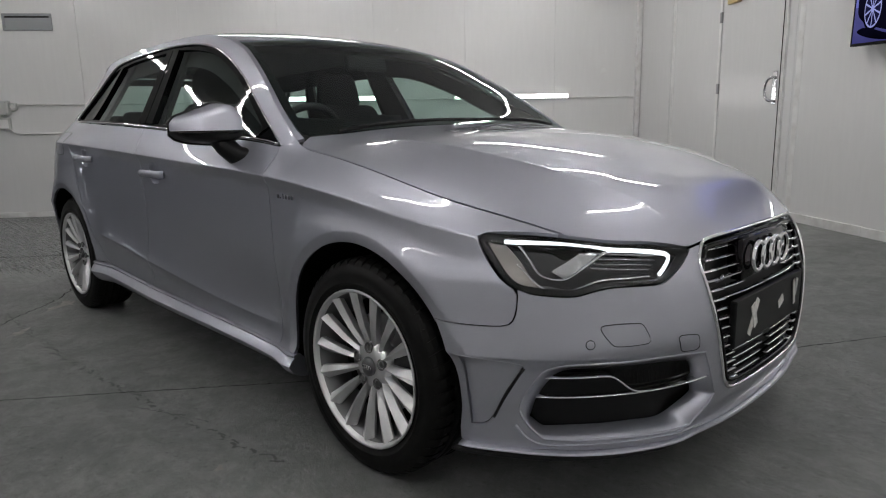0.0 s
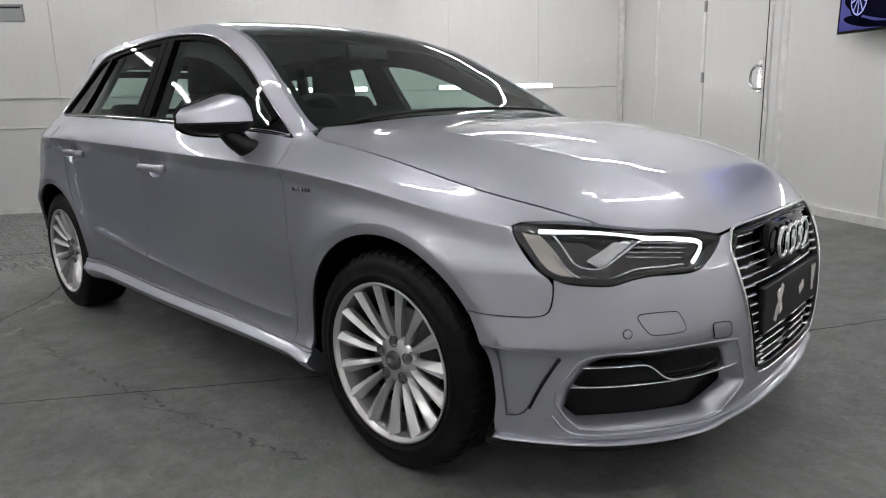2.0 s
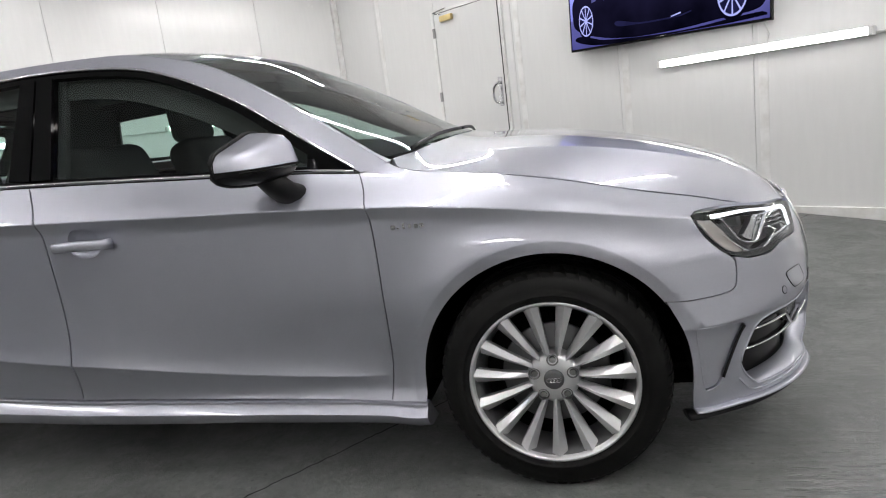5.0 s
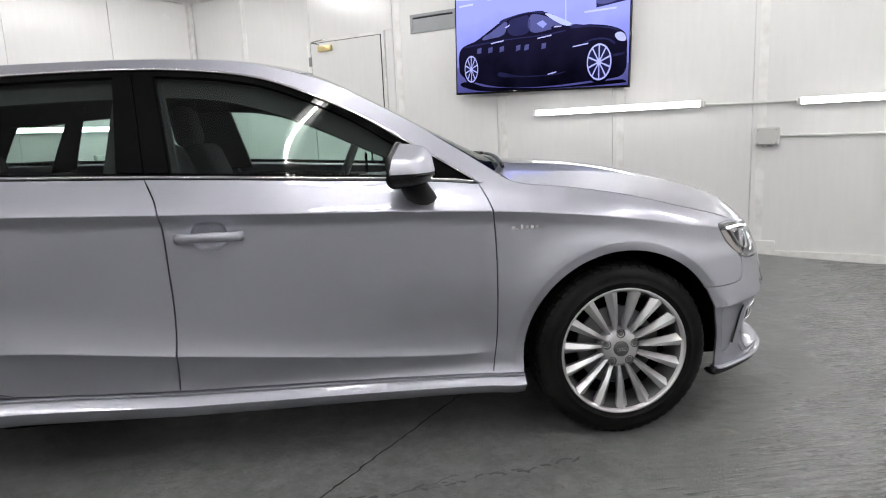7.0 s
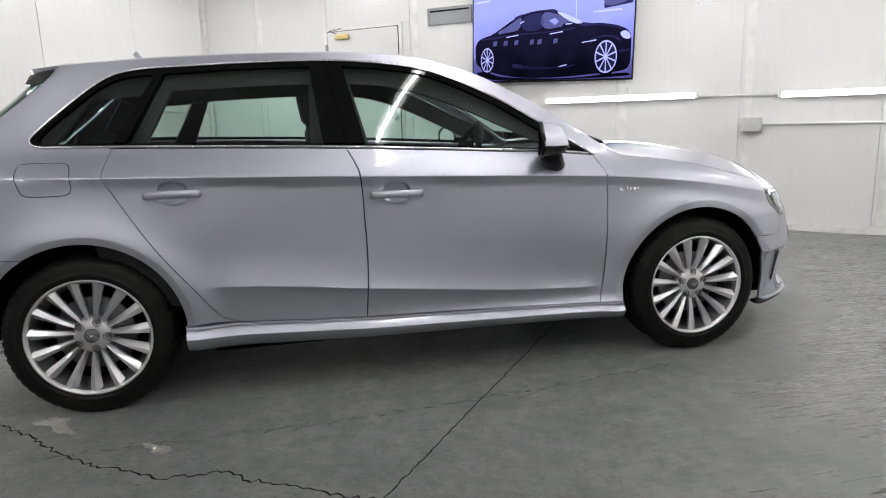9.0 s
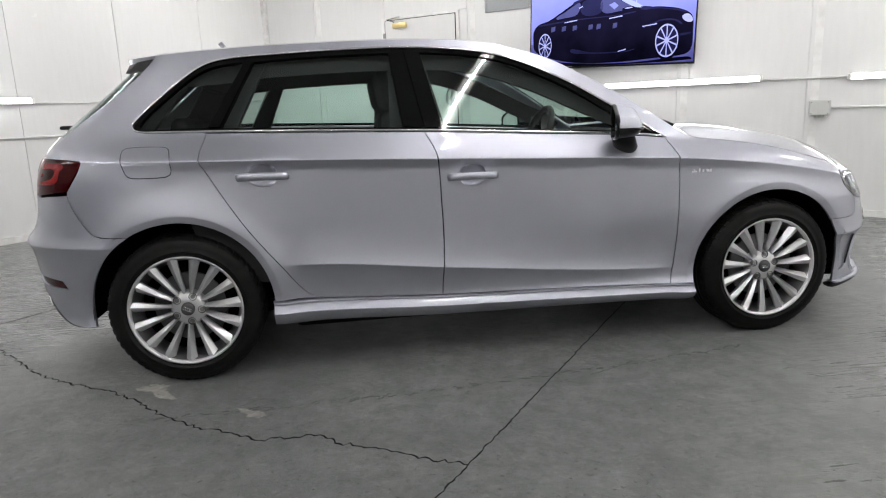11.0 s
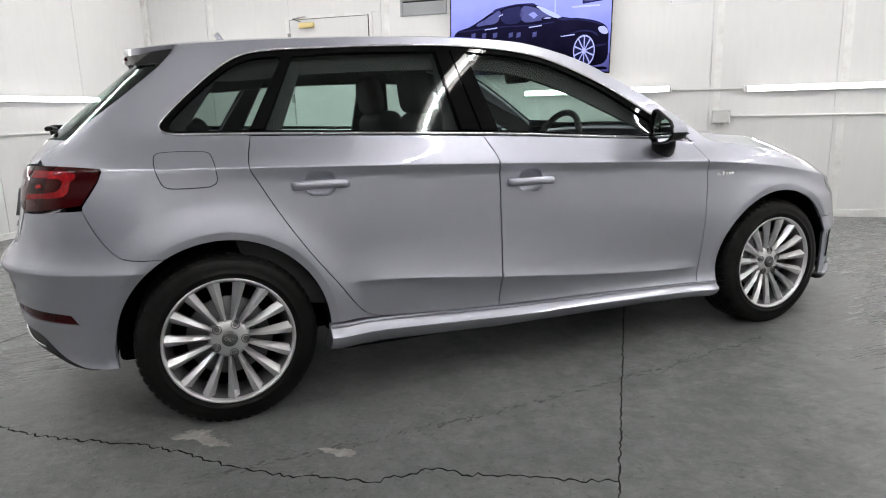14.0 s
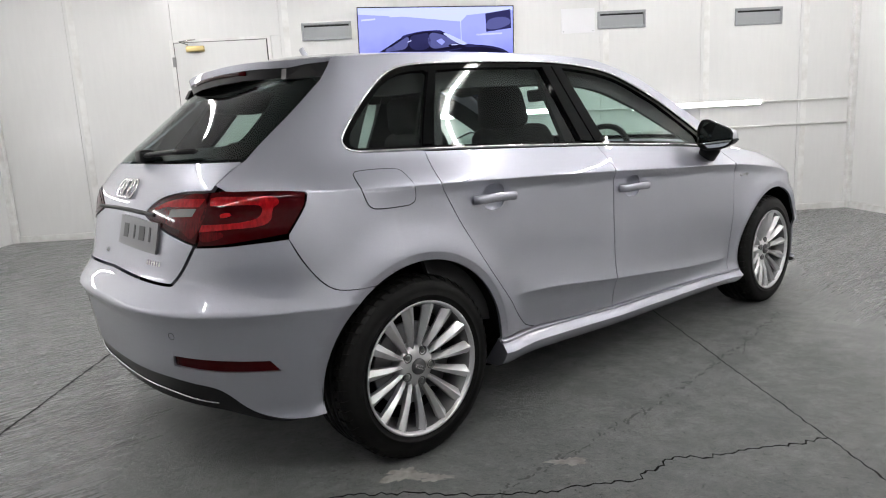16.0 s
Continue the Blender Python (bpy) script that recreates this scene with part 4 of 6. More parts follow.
p_lip = front(lip[:, 0], lip[:, 1])
v, fc = tube_along(p_lip + np.array([-.010, 0, -.004]), .01, 8, flat=(.026, .006))
mesh_object("front_lip", v, fc, PAINT, front_bumper, True)
v, fc = tube_along(p_lip + np.array([-.030, 0, -.018]), .01, 8, flat=(.030, .012))
mesh_object("lip_underside", v, fc, BLACK, front_bumper, True)

# grille: frame, backing, slats, badge
grille = patch("grille", [inset(grille_loop, .004)], front, BLACK, car, .04, 0, lift=-.05, label="black radiator grille with thin bright slats")
strip_on("grille_frame", front, both(grille_half, FRONT_MID), .009, CHROME, grille, .002, mirror=False, closed=True, flat=(.0045, .0060))
strip_on("grille_inner_frame", front, [tuple(p) for p in inset(grille_loop, .016)[::2]], .006, GLOSS_BLACK, grille, -.010, mirror=False, closed=True, flat=(.014, .006))
for i in range(15):
    z = .676 - i * .0256
    half = float(np.interp(z, [.30, .328, .389, .461, .537, .617, .649, .69], [.245, .272, .296, .316, .338, .352, .348, .31])) - .003
    inner = .262 if .40 < z < .545 else .15 if z > .572 else .03 if z < .40 else .0
    for sgn in (-1, 1):
        for nm, a_, b_, dp, sec in (("slat_tip", half, max(half - .055, inner), -.014, (.012, .0040)), ("slat", half - .05, inner, -.022, (.010, .0020))):
            if a_ - b_ < .004:
                continue
            ab = np.array([fy(-abs(q) - 1e-4, z) for q in np.linspace(a_, b_, 8)])
            p = front(ab[:, 0], ab[:, 1]) + surface_normals(front, ab[:, 0], ab[:, 1]) * dp
            v, fc = tube_along(p, .004, 6, flat=sec)
            v = [(a[0], a[1] * -sgn, a[2]) for a in v]
            mesh_object(nm, v, fc if sgn < 0 else [k[::-1] for k in fc], SATIN, grille, True)
block = box_bm((2.045, -.155, .565), (2.092, .155, .685), .012)
part("badge_plate", block, GLOSS_BLACK, grille, smooth=True)
for i in range(4):
    y = (i - 1.5) * .0615
    v = []
    n1, n2 = 40, 10
    for a in range(n1):
        for b in range(n2):
            w, u = 2 * math.pi * a / n1, 2 * math.pi * b / n2
            r = .0395 + .0066 * math.cos(u)
            v.append((2.110 + .006 * math.sin(u) - .012 * abs(y) + .001 * (i % 2), y + r * math.cos(w), .629 + r * math.sin(w)))
    fc = [(a * n2 + b, a * n2 + (b + 1) % n2, ((a + 1) % n1) * n2 + (b + 1) % n2, ((a + 1) % n1) * n2 + b) for a in range(n1) for b in range(n2)]
    mesh_object("badge_ring", v, fc, CHROME, grille, True)
for k, w in enumerate((.014, .006, .010, .010, .012, .012)):
    y = -.285 + k * .0155
    part("badge_bar", box_bm((2.074, y, .584), (2.080, y + w * .8, .596 + (.004 if k == 2 else 0)), .001, 1), CHROME, grille)
plate = part("number_plate", box_bm((2.104, -.258, .405), (2.122, .258, .534), .004), BLACK, car, "dark number plate carrier with scraps of white tape")
for k, (y, z, ln, wd, ang) in enumerate(((-.138, .470, .105, .011, 58), (-.136, .474, .072, .012, -64), (.075, .470, .040, .012, 24), (.185, .478, .078, .008, -78), (.207, .490, .052, .007, 76))):
    part("tape_scrap", box_bm((-.001, -ln / 2, -wd), (.0015, ln / 2, wd), 0, m=pose(2.1235 + .0012 * (k % 2), y, z, ang, 0, 0)), TAPE, plate)

# headlights
for k in (0, 1):
    lamp = patch("headlight", [inset(lamp_loop, .004)], front, LENS, car, .03, .006, lift=.001, only_left=bool(k), label="clear headlight with a lit white strip")
    lamp.visible_shadow = False
    lf = bool(k)
    patch("lamp_housing", [inset(lamp_loop, .006)], front, DARK_METAL, lamp, .04, 0, lift=-.075, only_left=lf)
    rim = np.array(lamp_loop)
    band_out = inset(rim, .003)
    band_in = inset(rim, .018)
    n_b = band("lamp_bezel", front, band_out, band_in, .010, GLOSS_BLACK, lamp, mirror=False)
    if lf:
        me = n_b.data
        for vv_ in me.vertices:
            vv_.co.y = -vv_.co.y
        me.flip_normals()
    strip = [fx(1.756, .7245), fy(-.667, .7175), fy(-.569, .7005), fy(-.500, .690), fy(-.445, .679), fy(-.437, .672), fy(-.450, .655), fy(-.482, .634)]
    q = outline(strip, .015, closed=False)
    p = front(q[:, 0], q[:, 1]) + surface_normals(front, q[:, 0], q[:, 1]) * -.008
    v, fc = tube_along(p, .005, 8, flat=(.004, .0058))
    v = [(a[0], -a[1] if lf else a[1], a[2]) for a in v]
    mesh_object("daytime_strip", v, fc if not lf else [x_[::-1] for x_ in fc], LED, lamp, True, "lit white daytime running strip")
    for nm, pts, mt, lift in (("reflector_wing", [fx(1.722, .722, 1), fx(1.752, .724, 1), fx(1.80, .672), fx(1.852, .612, 1), fx(1.82, .618), fx(1.79, .637), fx(1.75, .680)], BEIGE, -.016),
                              ("reflector_blade", [fx(1.860, .657, 1), fy(-.663, .681), fy(-.609, .710, 1), fy(-.586, .699, 1), fy(-.639, .664), fy(-.683, .642, 1)], REFLECT, -.026),
                              ("lamp_tray", [fx(1.845, .622), fy(-.70, .614), fy(-.675, .612), fy(-.640, .622), fy(-.60, .628), fy(-.50, .624), fy(-.485, .628), fy(-.49, .618), fy(-.54, .617), fy(-.61, .619), fy(-.65, .612), fy(-.68, .603), fy(-.72, .603)], LENS_GREY, -.018)):
        patch(nm, [outline(pts, .015)], front, mt, lamp, .02, .02, lift=lift, only_left=lf)
    for nm, pts, mt in (("lamp_trim", [fx(1.791, .671), fx(1.833, .637), fx(1.858, .615), fy(-.698, .610), fy(-.672, .616), fy(-.628, .634), fy(-.565, .635), fy(-.507, .635)], CHROME),
                        ("lamp_trim", [fx(1.785, .719), fx(1.812, .684), fx(1.831, .658), fx(1.848, .646), fy(-.699, .639), fy(-.680, .643), fy(-.624, .675), fy(-.592, .693), fy(-.541, .693), fy(-.471, .691)], SATIN)):
        q = outline(pts, .012, closed=False)
        p = front(q[:, 0], q[:, 1]) + surface_normals(front, q[:, 0], q[:, 1]) * -.014
        v, fc = tube_along(p, .0016, 6, flat=(.005, .0022))
        v = [(a[0], -a[1] if lf else a[1], a[2]) for a in v]
        mesh_object(nm, v, fc if not lf else [x_[::-1] for x_ in fc], mt, lamp, True)
    for i in range(4):
        z = .686 - i * .0112
        v, fc = tube_along([front(np.array([fy(y, z - .10 * (y + .60))[0]]), np.array([z - .10 * (y + .60)]))[0] + np.array([-.024, .008, 0]) for y in np.linspace(-.600 - .008 * i, -.462 - .012 * i, 6)], .003, 6, flat=(.012, .0018))
        v = [(a[0], -a[1] if lf else a[1], a[2]) for a in v]
        mesh_object("reflector_fin", v, fc if not lf else [x_[::-1] for x_ in fc], REFLECT, lamp, True)
    v, fc = lathe([(0, .008), (.006, .006), (.009, .001), (.0105, -.004), (.014, -.002), (.017, .003), (.019, .002), (.019, -.02)], 24, "x")
    c0 = front(np.array([fy(-.672, .712)[0]]), np.array([.712]))[0] + np.array([-.045, .02, 0])
    mesh_object("projector", [(a[0] + c0[0], (a[1] + c0[1]) * (-1 if lf else 1), a[2] + c0[2]) for a in v], fc, CHROME, lamp, True)

# rear end
rear_bumper_half = ([ry(-.001, .688), ry(-.28, .681), ry(-.47, .677), ry(-.492, .682), ry(-.568, .796, 1), ry(-.66, .800), ry(-.72, .806), rx(-1.733, .812, 1), rx(-1.707, .746), rx(-1.667, .683), rx(-1.632, .652), rx(-1.587, .642), rx(-1.503, .639, 1)]
                    + [rx(*p) for p in arch(-1.315, .320, .368, 121, 184, 12)] + [rx(-1.680, .268, 1), rx(-1.76, .266), rx(-1.80, .270), rx(-1.857, .295), rx(-1.914, .353), rx(-1.936, .368), ry(-.551, .376), ry(-.438, .386), ry(-.265, .388), ry(-.001, .385)])
rear_bumper_loop = outline(both(rear_bumper_half, REAR_MID), .02)
reflector_pts = [ry(-.486, .465, 1), ry(-.64, .460), ry(-.742, .455, 1), ry(-.758, .420, 1), ry(-.63, .422), ry(-.478, .430, 1)]
reflector_loop = outline(reflector_pts, .015)
mirror_r = lambda lp: np.column_stack([2 * REAR_MID - lp[:, 0], lp[:, 1]])
rear_bumper = patch("rear_bumper", [inset(rear_bumper_loop, .0006), reflector_loop, mirror_r(reflector_loop)], rear, PAINT, car, .02, .014, features=[[(a, .598 + dz) for a in np.arange(-.2, 2 * REAR_MID + .2, .015)] for dz in (.004, -.004)])
patch("reflector", [inset(reflector_loop, .001)], rear, RED_DARK, rear_bumper, .02, .004, lift=-.006, mirror=True, label="dark red rear reflector")
for y in (-.50,):
    strip_on("parking_sensor", rear, [(ry(y, .53)[0] + .011 * math.cos(w), .53 + .011 * math.sin(w)) for w in np.linspace(0, 6.28, 14)[:-1]], .0008, BLACK, rear_bumper, .0004, closed=True, step=.01)
diffuser_half = [ry(-.001, .379), ry(-.265, .382), ry(-.438, .380), ry(-.551, .370), rx(-1.936, .362), rx(-1.914, .347), rx(-1.857, .289), rx(-1.80, .264), rx(-1.76, .260), rx(-1.82, .262), ry(-.62, .290), ry(-.50, .298), ry(-.35, .302), ry(-.2, .304), ry(-.001, .305)]
patch("diffuser", [outline(both(diffuser_half, REAR_MID), .03)], rear, BLACK, rear_bumper, .04, .02, lift=-.012)
strip_on("diffuser_trim", rear, [ry(-.60, .315), ry(-.533, .319), ry(-.416, .332), ry(-.30, .335), ry(-.001, .335)], .003, SATIN, rear_bumper, -.008, flat=(.005, .003))
tailgate_half = [ry(-.001, 1.042), ry(-.3, 1.041), ry(-.590, 1.041), ry(-.604, 1.038), ry(-.598, 1.014), ry(-.5865, .975), ry(-.584, .962, 1), ry(-.50, .958), ry(-.44, .953), ry(-.355, .936), ry(-.248, .889), ry(-.258, .876), ry(-.560, .803, 1), ry(-.486, .690), ry(-.465, .684), ry(-.28, .688), ry(-.001, .695)]
tailgate = patch("tailgate", [inset(outline(both(tailgate_half, REAR_MID), .02), .0014)], rear, PAINT, car, .025, .014)
glass_half = [ry(-.001, 1.315), ry(-.30, 1.313), ry(-.50, 1.308), ry(-.546, 1.290), ry(-.559, 1.24), ry(-.573, 1.18), ry(-.589, 1.11), ry(-.604, 1.056), ry(-.595, 1.048), ry(-.3, 1.048), ry(-.001, 1.049)]
glass_loop = outline(both(glass_half, REAR_MID), .03)
rw = patch("rear_window", [inset(glass_loop, .001)], rear, GLASS, tailgate, .04, .01, lift=-.003)
rw.visible_shadow = False
clear = [ry(-.001, 1.275), ry(-.30, 1.272), ry(-.43, 1.262), ry(-.47, 1.24), ry(-.515, 1.13), ry(-.51, 1.10), ry(-.3, 1.092), ry(-.001, 1.092)]
patch("window_border", [inset(glass_loop, .005), outline(both(clear, REAR_MID), .03)], rear, GLOSS_BLACK, tailgate, .03, 0, lift=-.007)
for k in (0, 1):
    lf = bool(k)
    lo_ = outline([ry(-.590, .957, 1), rx(-1.80, .957), rx(-1.70, .951), rx(-1.665, .944, 1), rx(-1.678, .905), rx(-1.733, .828, 1), ry(-.66, .806), ry(-.576, .800, 1)], .015)
    li_ = outline([ry(-.584, .957, 1), ry(-.50, .954), ry(-.44, .949), ry(-.356, .932), ry(-.252, .889), ry(-.261, .880), ry(-.570, .804, 1)], .015)
    band_o = outline([ry(-.600, .939), ry(-.686, .940), rx(-1.747, .936), rx(-1.738, .922), rx(-1.757, .904), rx(-1.768, .872), rx(-1.792, .857), ry(-.664, .850), ry(-.581, .843, 1), ry(-.588, .864, 1), ry(-.668, .867), rx(-1.823, .872), rx(-1.795, .882), rx(-1.782, .906), rx(-1.793, .916), ry(-.669, .917), ry(-.606, .918, 1)], .012)
    field_o = outline([rx(-1.700, .915), rx(-1.735, .930), ry(-.690, .945), ry(-.604, .946), ry(-.584, .822), ry(-.66, .818), rx(-1.775, .828), rx(-1.735, .850)], .015)
    band_i = outline([ry(-.582, .940), ry(-.45, .937), ry(-.375, .921), ry(-.290, .891), ry(-.303, .883), ry(-.50, .842), ry(-.560, .824)], .015)
    for nm, lp, bd, owner in (("tail_light", lo_, band_o, car), ("tail_light_inner", li_, band_i, tailgate)):
        tl = patch(nm, [inset(lp, .002)], rear, RED_DARK, owner, .02, .02, lift=.002, only_left=lf, label="dark red tail light with a curved bright red band")
        if owner is car:
            patch("light_band", [bd], rear, RED_CLEAR, tl, .02, 0, lift=.0034, only_left=lf)
            patch("light_field", [field_o], rear, RED_DARK, tl, .02, 0, lift=.0026, only_left=lf)
            lower = outline([ry(-.590, .842), ry(-.63, .843), ry(-.655, .836), ry(-.64, .822), ry(-.586, .818)], .012)
            patch("light_strip", [lower], rear, RED, tl, .02, 0, lift=.0030, only_left=lf)
            spot = outline([ry(-.640, .893), ry(-.665, .897), ry(-.668, .889), ry(-.642, .884)], .01)
            patch("light_spot", [spot], rear, RED_CLEAR, tl, .02, .002, lift=.0045, only_left=lf)
        else:
            upper = outline([ry(-.582, .938, 1), ry(-.45, .935), ry(-.375, .919), ry(-.33, .903), ry(-.41, .912), ry(-.570, .915, 1)], .015)
            patch("light_band_inner", [upper], rear, RED_CLEAR, owner, .02, 0, lift=.0034, only_left=lf)
            patch("light_field_inner", [inset(bd, .003)], rear, RED, owner, .02, 0, lift=.0026, only_left=lf)
    patch("reversing_lamp", [outline([ry(-.442, .906, 1), ry(-.50, .909), ry(-.560, .910, 1), ry(-.548, .888, 1), ry(-.49, .885), ry(-.429, .883, 1)], .015)], rear, SMOKE, tailgate, .02, .004, lift=.0035, only_left=lf)
# handle recess and plate, badge and lettering bars
strip_on("tailgate_handle", rear, [ry(-.34, .884), ry(-.2, .888), ry(-.001, .890), ry(.2, .888), ry(.34, .884)], .01, BLACK, tailgate, -.002, mirror=False, flat=(.008, .008))
pl = outline([ry(-.385, .862, 1), ry(-.03, .872, 1), ry(-.03, .775, 1), ry(-.385, .766, 1)], .02)
rear_plate = patch("number_plate", [pl], rear, PLATE, car, .05, .008, lift=.010, label="scuffed metallic show plate with dark marks")
for y, w in ((-.34, .014), (-.29, .05), (-.20, .014), (-.13, .05)):
    patch("plate_bar", [outline([ry(y, .845, 1), ry(y + w, .846, 1), ry(y + w, .80, 1), ry(y, .80, 1)], .02)], rear, DARK_METAL, rear_plate, .05, .001, lift=.0115)
for i in range(4):
    cy = (i - 1.5) * .041
    ring = [(ry(cy - 1e-4 + .0, .957)[0] + .029 * math.cos(w), .957 + .029 * math.sin(w)) for w in np.linspace(0, 2 * math.pi, 28)[:-1]]
    strip_on("badge_ring", rear, ring, .0045, CHROME, tailgate, .005, mirror=False, closed=True, step=.01)
for y0, cnt in ((-.41, 6), (.10, 2)):
    for i in range(cnt):
        y = y0 + i * .017
        patch("badge_bar", [outline([ry(y, .745, 1), ry(y + .010, .745, 1), ry(y + .010, .730, 1), ry(y, .730, 1)], .01)], rear, CHROME, tailgate, .05, .002, lift=.003)
# rear wiper
v, fc = tube_along([rear(np.array([ry(y, z)[0]]), np.array([z]))[0] + np.array([-.022, 0, .012]) for y, z in ((-.0, 1.055), (-.1, 1.062), (-.25, 1.066), (-.42, 1.066))], .01, 8, flat=(.012, .009))
mesh_object("rear_wiper", v, fc, BLACK, tailgate, True)
pv = rear(np.array([ry(-.001, 1.058)[0]]), np.array([1.058]))[0]
part("wiper_pivot", box_bm(pv + np.array([-.045, -.035, -.015]), pv + np.array([.01, .035, .032]), .012, 3), BLACK, tailgate, smooth=True)
# spoiler over the rear window
sp_right = [(-1.390, 0.0), (-1.389, -.3), (-1.386, -.44), (-1.383, rail_y(-1.383) + .002, 1), (-1.415, rail_y(-1.415) + .002), (-1.47, -.475), (-1.52, -.43), (-1.560, -.33), (-1.582, -.17), (-1.588, 0.0)]
sp_loop = np.array(edge_line(sp_right) + [(p[0], -p[1]) for p in edge_line(sp_right)[-2:0:-1]])


def spoiler_top(x, y):
    x, y = np.broadcast_arrays(np.asarray(x, float), np.asarray(y, float))
    z = top_height(np.full_like(x, -1.388), y * (1 - .25 * np.clip(-1.388 - x, 0, 1))) + .001 - np.clip(-1.388 - x, 0, 1) * .17
    return np.column_stack([x.ravel(), y.ravel(), z.ravel()])


spoiler = patch("spoiler", [inset(sp_loop, .002)], spoiler_top, PAINT, car, .03, .024)
patch("spoiler_underside", [inset(sp_loop, .004)], spoiler_top, BLACK, spoiler, .05, .034, lift=-.0245)
v, fc = tube_along([(-1.586 + .30 * y * y, y, float(spoiler_top(-1.58, y)[0, 2]) - .032) for y in np.linspace(-.24, .24, 13)], .006, 6, flat=(.006, .008))
mesh_object("brake_light", v, fc, RED_DARK, spoiler, True)
for sgn in (-1, 1):
    fin = [(-1.400, .535, 1.352), (-1.470, .500, 1.345), (-1.520, .455, 1.335), (-1.535, .475, 1.300), (-1.500, .505, 1.296), (-1.440, .545, 1.300)]
    bm = bmesh.new()
    face = bm.faces.new([bm.verts.new((x, sgn * y, z)) for x, y, z in fin])
    bmesh.ops.recalc_face_normals(bm, faces=[face])
    side = bmesh.ops.extrude_face_region(bm, geom=[face])
    bmesh.ops.translate(bm, vec=(0, -sgn * .035, 0), verts=[q for q in side["geom"] if isinstance(q, bmesh.types.BMVert)])
    part("spoiler_fin", bm, BLACK, spoiler)
v, fc = tube_along([(-1.16, 0, 1.405), (-1.185, 0, 1.440), (-1.205, 0, 1.468)], .01, 8, flat=(.004, .012))
mesh_object("roof_aerial", v, fc, PAINT, car, True)

# fuel flap, door handles, badges on the flank
flap = [rx(-1.497, .980), rx(-1.47, .990), rx(-1.34, .988), rx(-1.318, .978), rx(-1.303, .90), rx(-1.312, .880), rx(-1.33, .872), rx(-1.45, .872), rx(-1.475, .880), rx(-1.487, .90)]
patch("fuel_flap", [outline(flap, .012)], rear, PAINT, body_sides[0], .02, .003, lift=.001)
strip_on("flap_seam", rear, flap, .0022, BLACK, body_sides[0], -.0004, mirror=False, closed=True, step=.015)


def handle(x0, x1, z, owner, left):
    xm = (x0 + x1) / 2
    def at(x, zz, off):
        p = flank(x, zz)[0] + surface_normals(flank, np.array([float(x)]), np.array([float(zz)]))[0] * off
        return (p[0], -p[1] if left else p[1], p[2])
    pts = [at(x, z + .004 * math.sin((x - x0) / (x1 - x0) * math.pi), .004 + .032 * math.sin(min(1, max(0, (x - x0) / (x1 - x0))) * math.pi) ** .28) for x in np.linspace(x0, x1, 15)]
    v, fc = tube_along(pts, .012, 10, flat=(.010, .0165))
    h = mesh_object("door_handle", v, fc, PAINT, owner, True)
    cup = cup_outline(xm, z)
    rows, n = [], len(cup)
    for w, d in ((1.0, 0.0), (.97, -.005), (.89, -.0135), (.70, -.0185), (.35, -.0202), (.02, -.0206)):
        rows += [at(xm + (p[0] - xm) * w, z + .004 + (p[1] - z - .004) * w, d) for p in cup]
    fc = [(r * n + i, r * n + (i + 1) % n, (r + 1) * n + (i + 1) % n, (r + 1) * n + i) for r in range(5) for i in range(n)]
    mesh_object("handle_recess", rows, fc if not left else [q[::-1] for q in fc], PAINT, owner, True)
    return h


for k in (0, 1):
    lf = bool(k)
    h = handle(-.186, .022, .814, front_doors[k], lf)
    handle(-1.052, -.852, .856, rear_doors[k], lf)
    p = flank(-.165, .814)[0]
    v, fc = lathe([(0, .002), (.006, .002), (.0075, 0)], 16)
    mesh_object("key_cover", [(a[0] + p[0], (p[1] - .024 - a[1]) * (-1 if lf else 1), a[2] + p[2]) for a in v], fc, DARK_METAL, front_doors[k], True)
for i, (w, hgt) in enumerate(((.013, .012), (.007, .004), (.007, .016), (.009, .012), (.012, .012), (.012, .012))):
    x0 = .912 + i * .0165
    patch("badge_bar", [outline([(x0, .778 + hgt, 1), (x0 + w, .778 + hgt, 1), (x0 + w, .778, 1), (x0, .778, 1)], .01)], flank, CHROME, car, .05, .002, lift=.003, mirror=True)

# door mirrors
def mirror_shell(rise, sgn, x0=.535, z0=.992):
    """Half of a mirror casing, above or below its parting line, closed at the back."""
    nu, nv = 15, 11
    width = spline([(0, .50), (.08, .80), (.3, .97), (.5, 1.0), (.75, .98), (.92, .88), (1, .62)])
    fall = lambda q: np.interp(q, [0, .35, .72, .90, 1], [1, .97, .86, .60, 0])
    verts, faces = [], []
    for i in range(nu):
        u = i / (nu - 1)
        for j in range(nv):
            v = math.sin(j / (nv - 1) * math.pi / 2)
            verts.append((x0 + .112 * float(width(u)) * v - .03 * (1 - 2 * u), sgn * (1.006 - .205 * u), z0 + float(rise(u)) * float(fall(v))))
    for i in range(nu - 1):
        for j in range(nv - 1):
            q = (i * nv + j, i * nv + j + 1, (i + 1) * nv + j + 1, (i + 1) * nv + j)
            faces.append(q)
    k = len(verts)
    for i in range(nu):
        p = verts[i * nv]
        verts.append((p[0], p[1], z0))
    for i in range(nu - 1):
        faces.append((i * nv, (i + 1) * nv, k + i + 1, k + i))
    for i in (0, nu - 1):
        c = len(verts)
        verts.append((verts[i * nv][0], verts[i * nv][1], z0))
        for j in range(nv - 1):
            faces.append((i * nv + j, i * nv + j + 1, c))
    bm = bmesh.new()
    vs = [bm.verts.new(p) for p in verts]
    for q in faces:
        bm.faces.new([vs[t] for t in q])
    bmesh.ops.recalc_face_normals(bm, faces=bm.faces)
    return bm


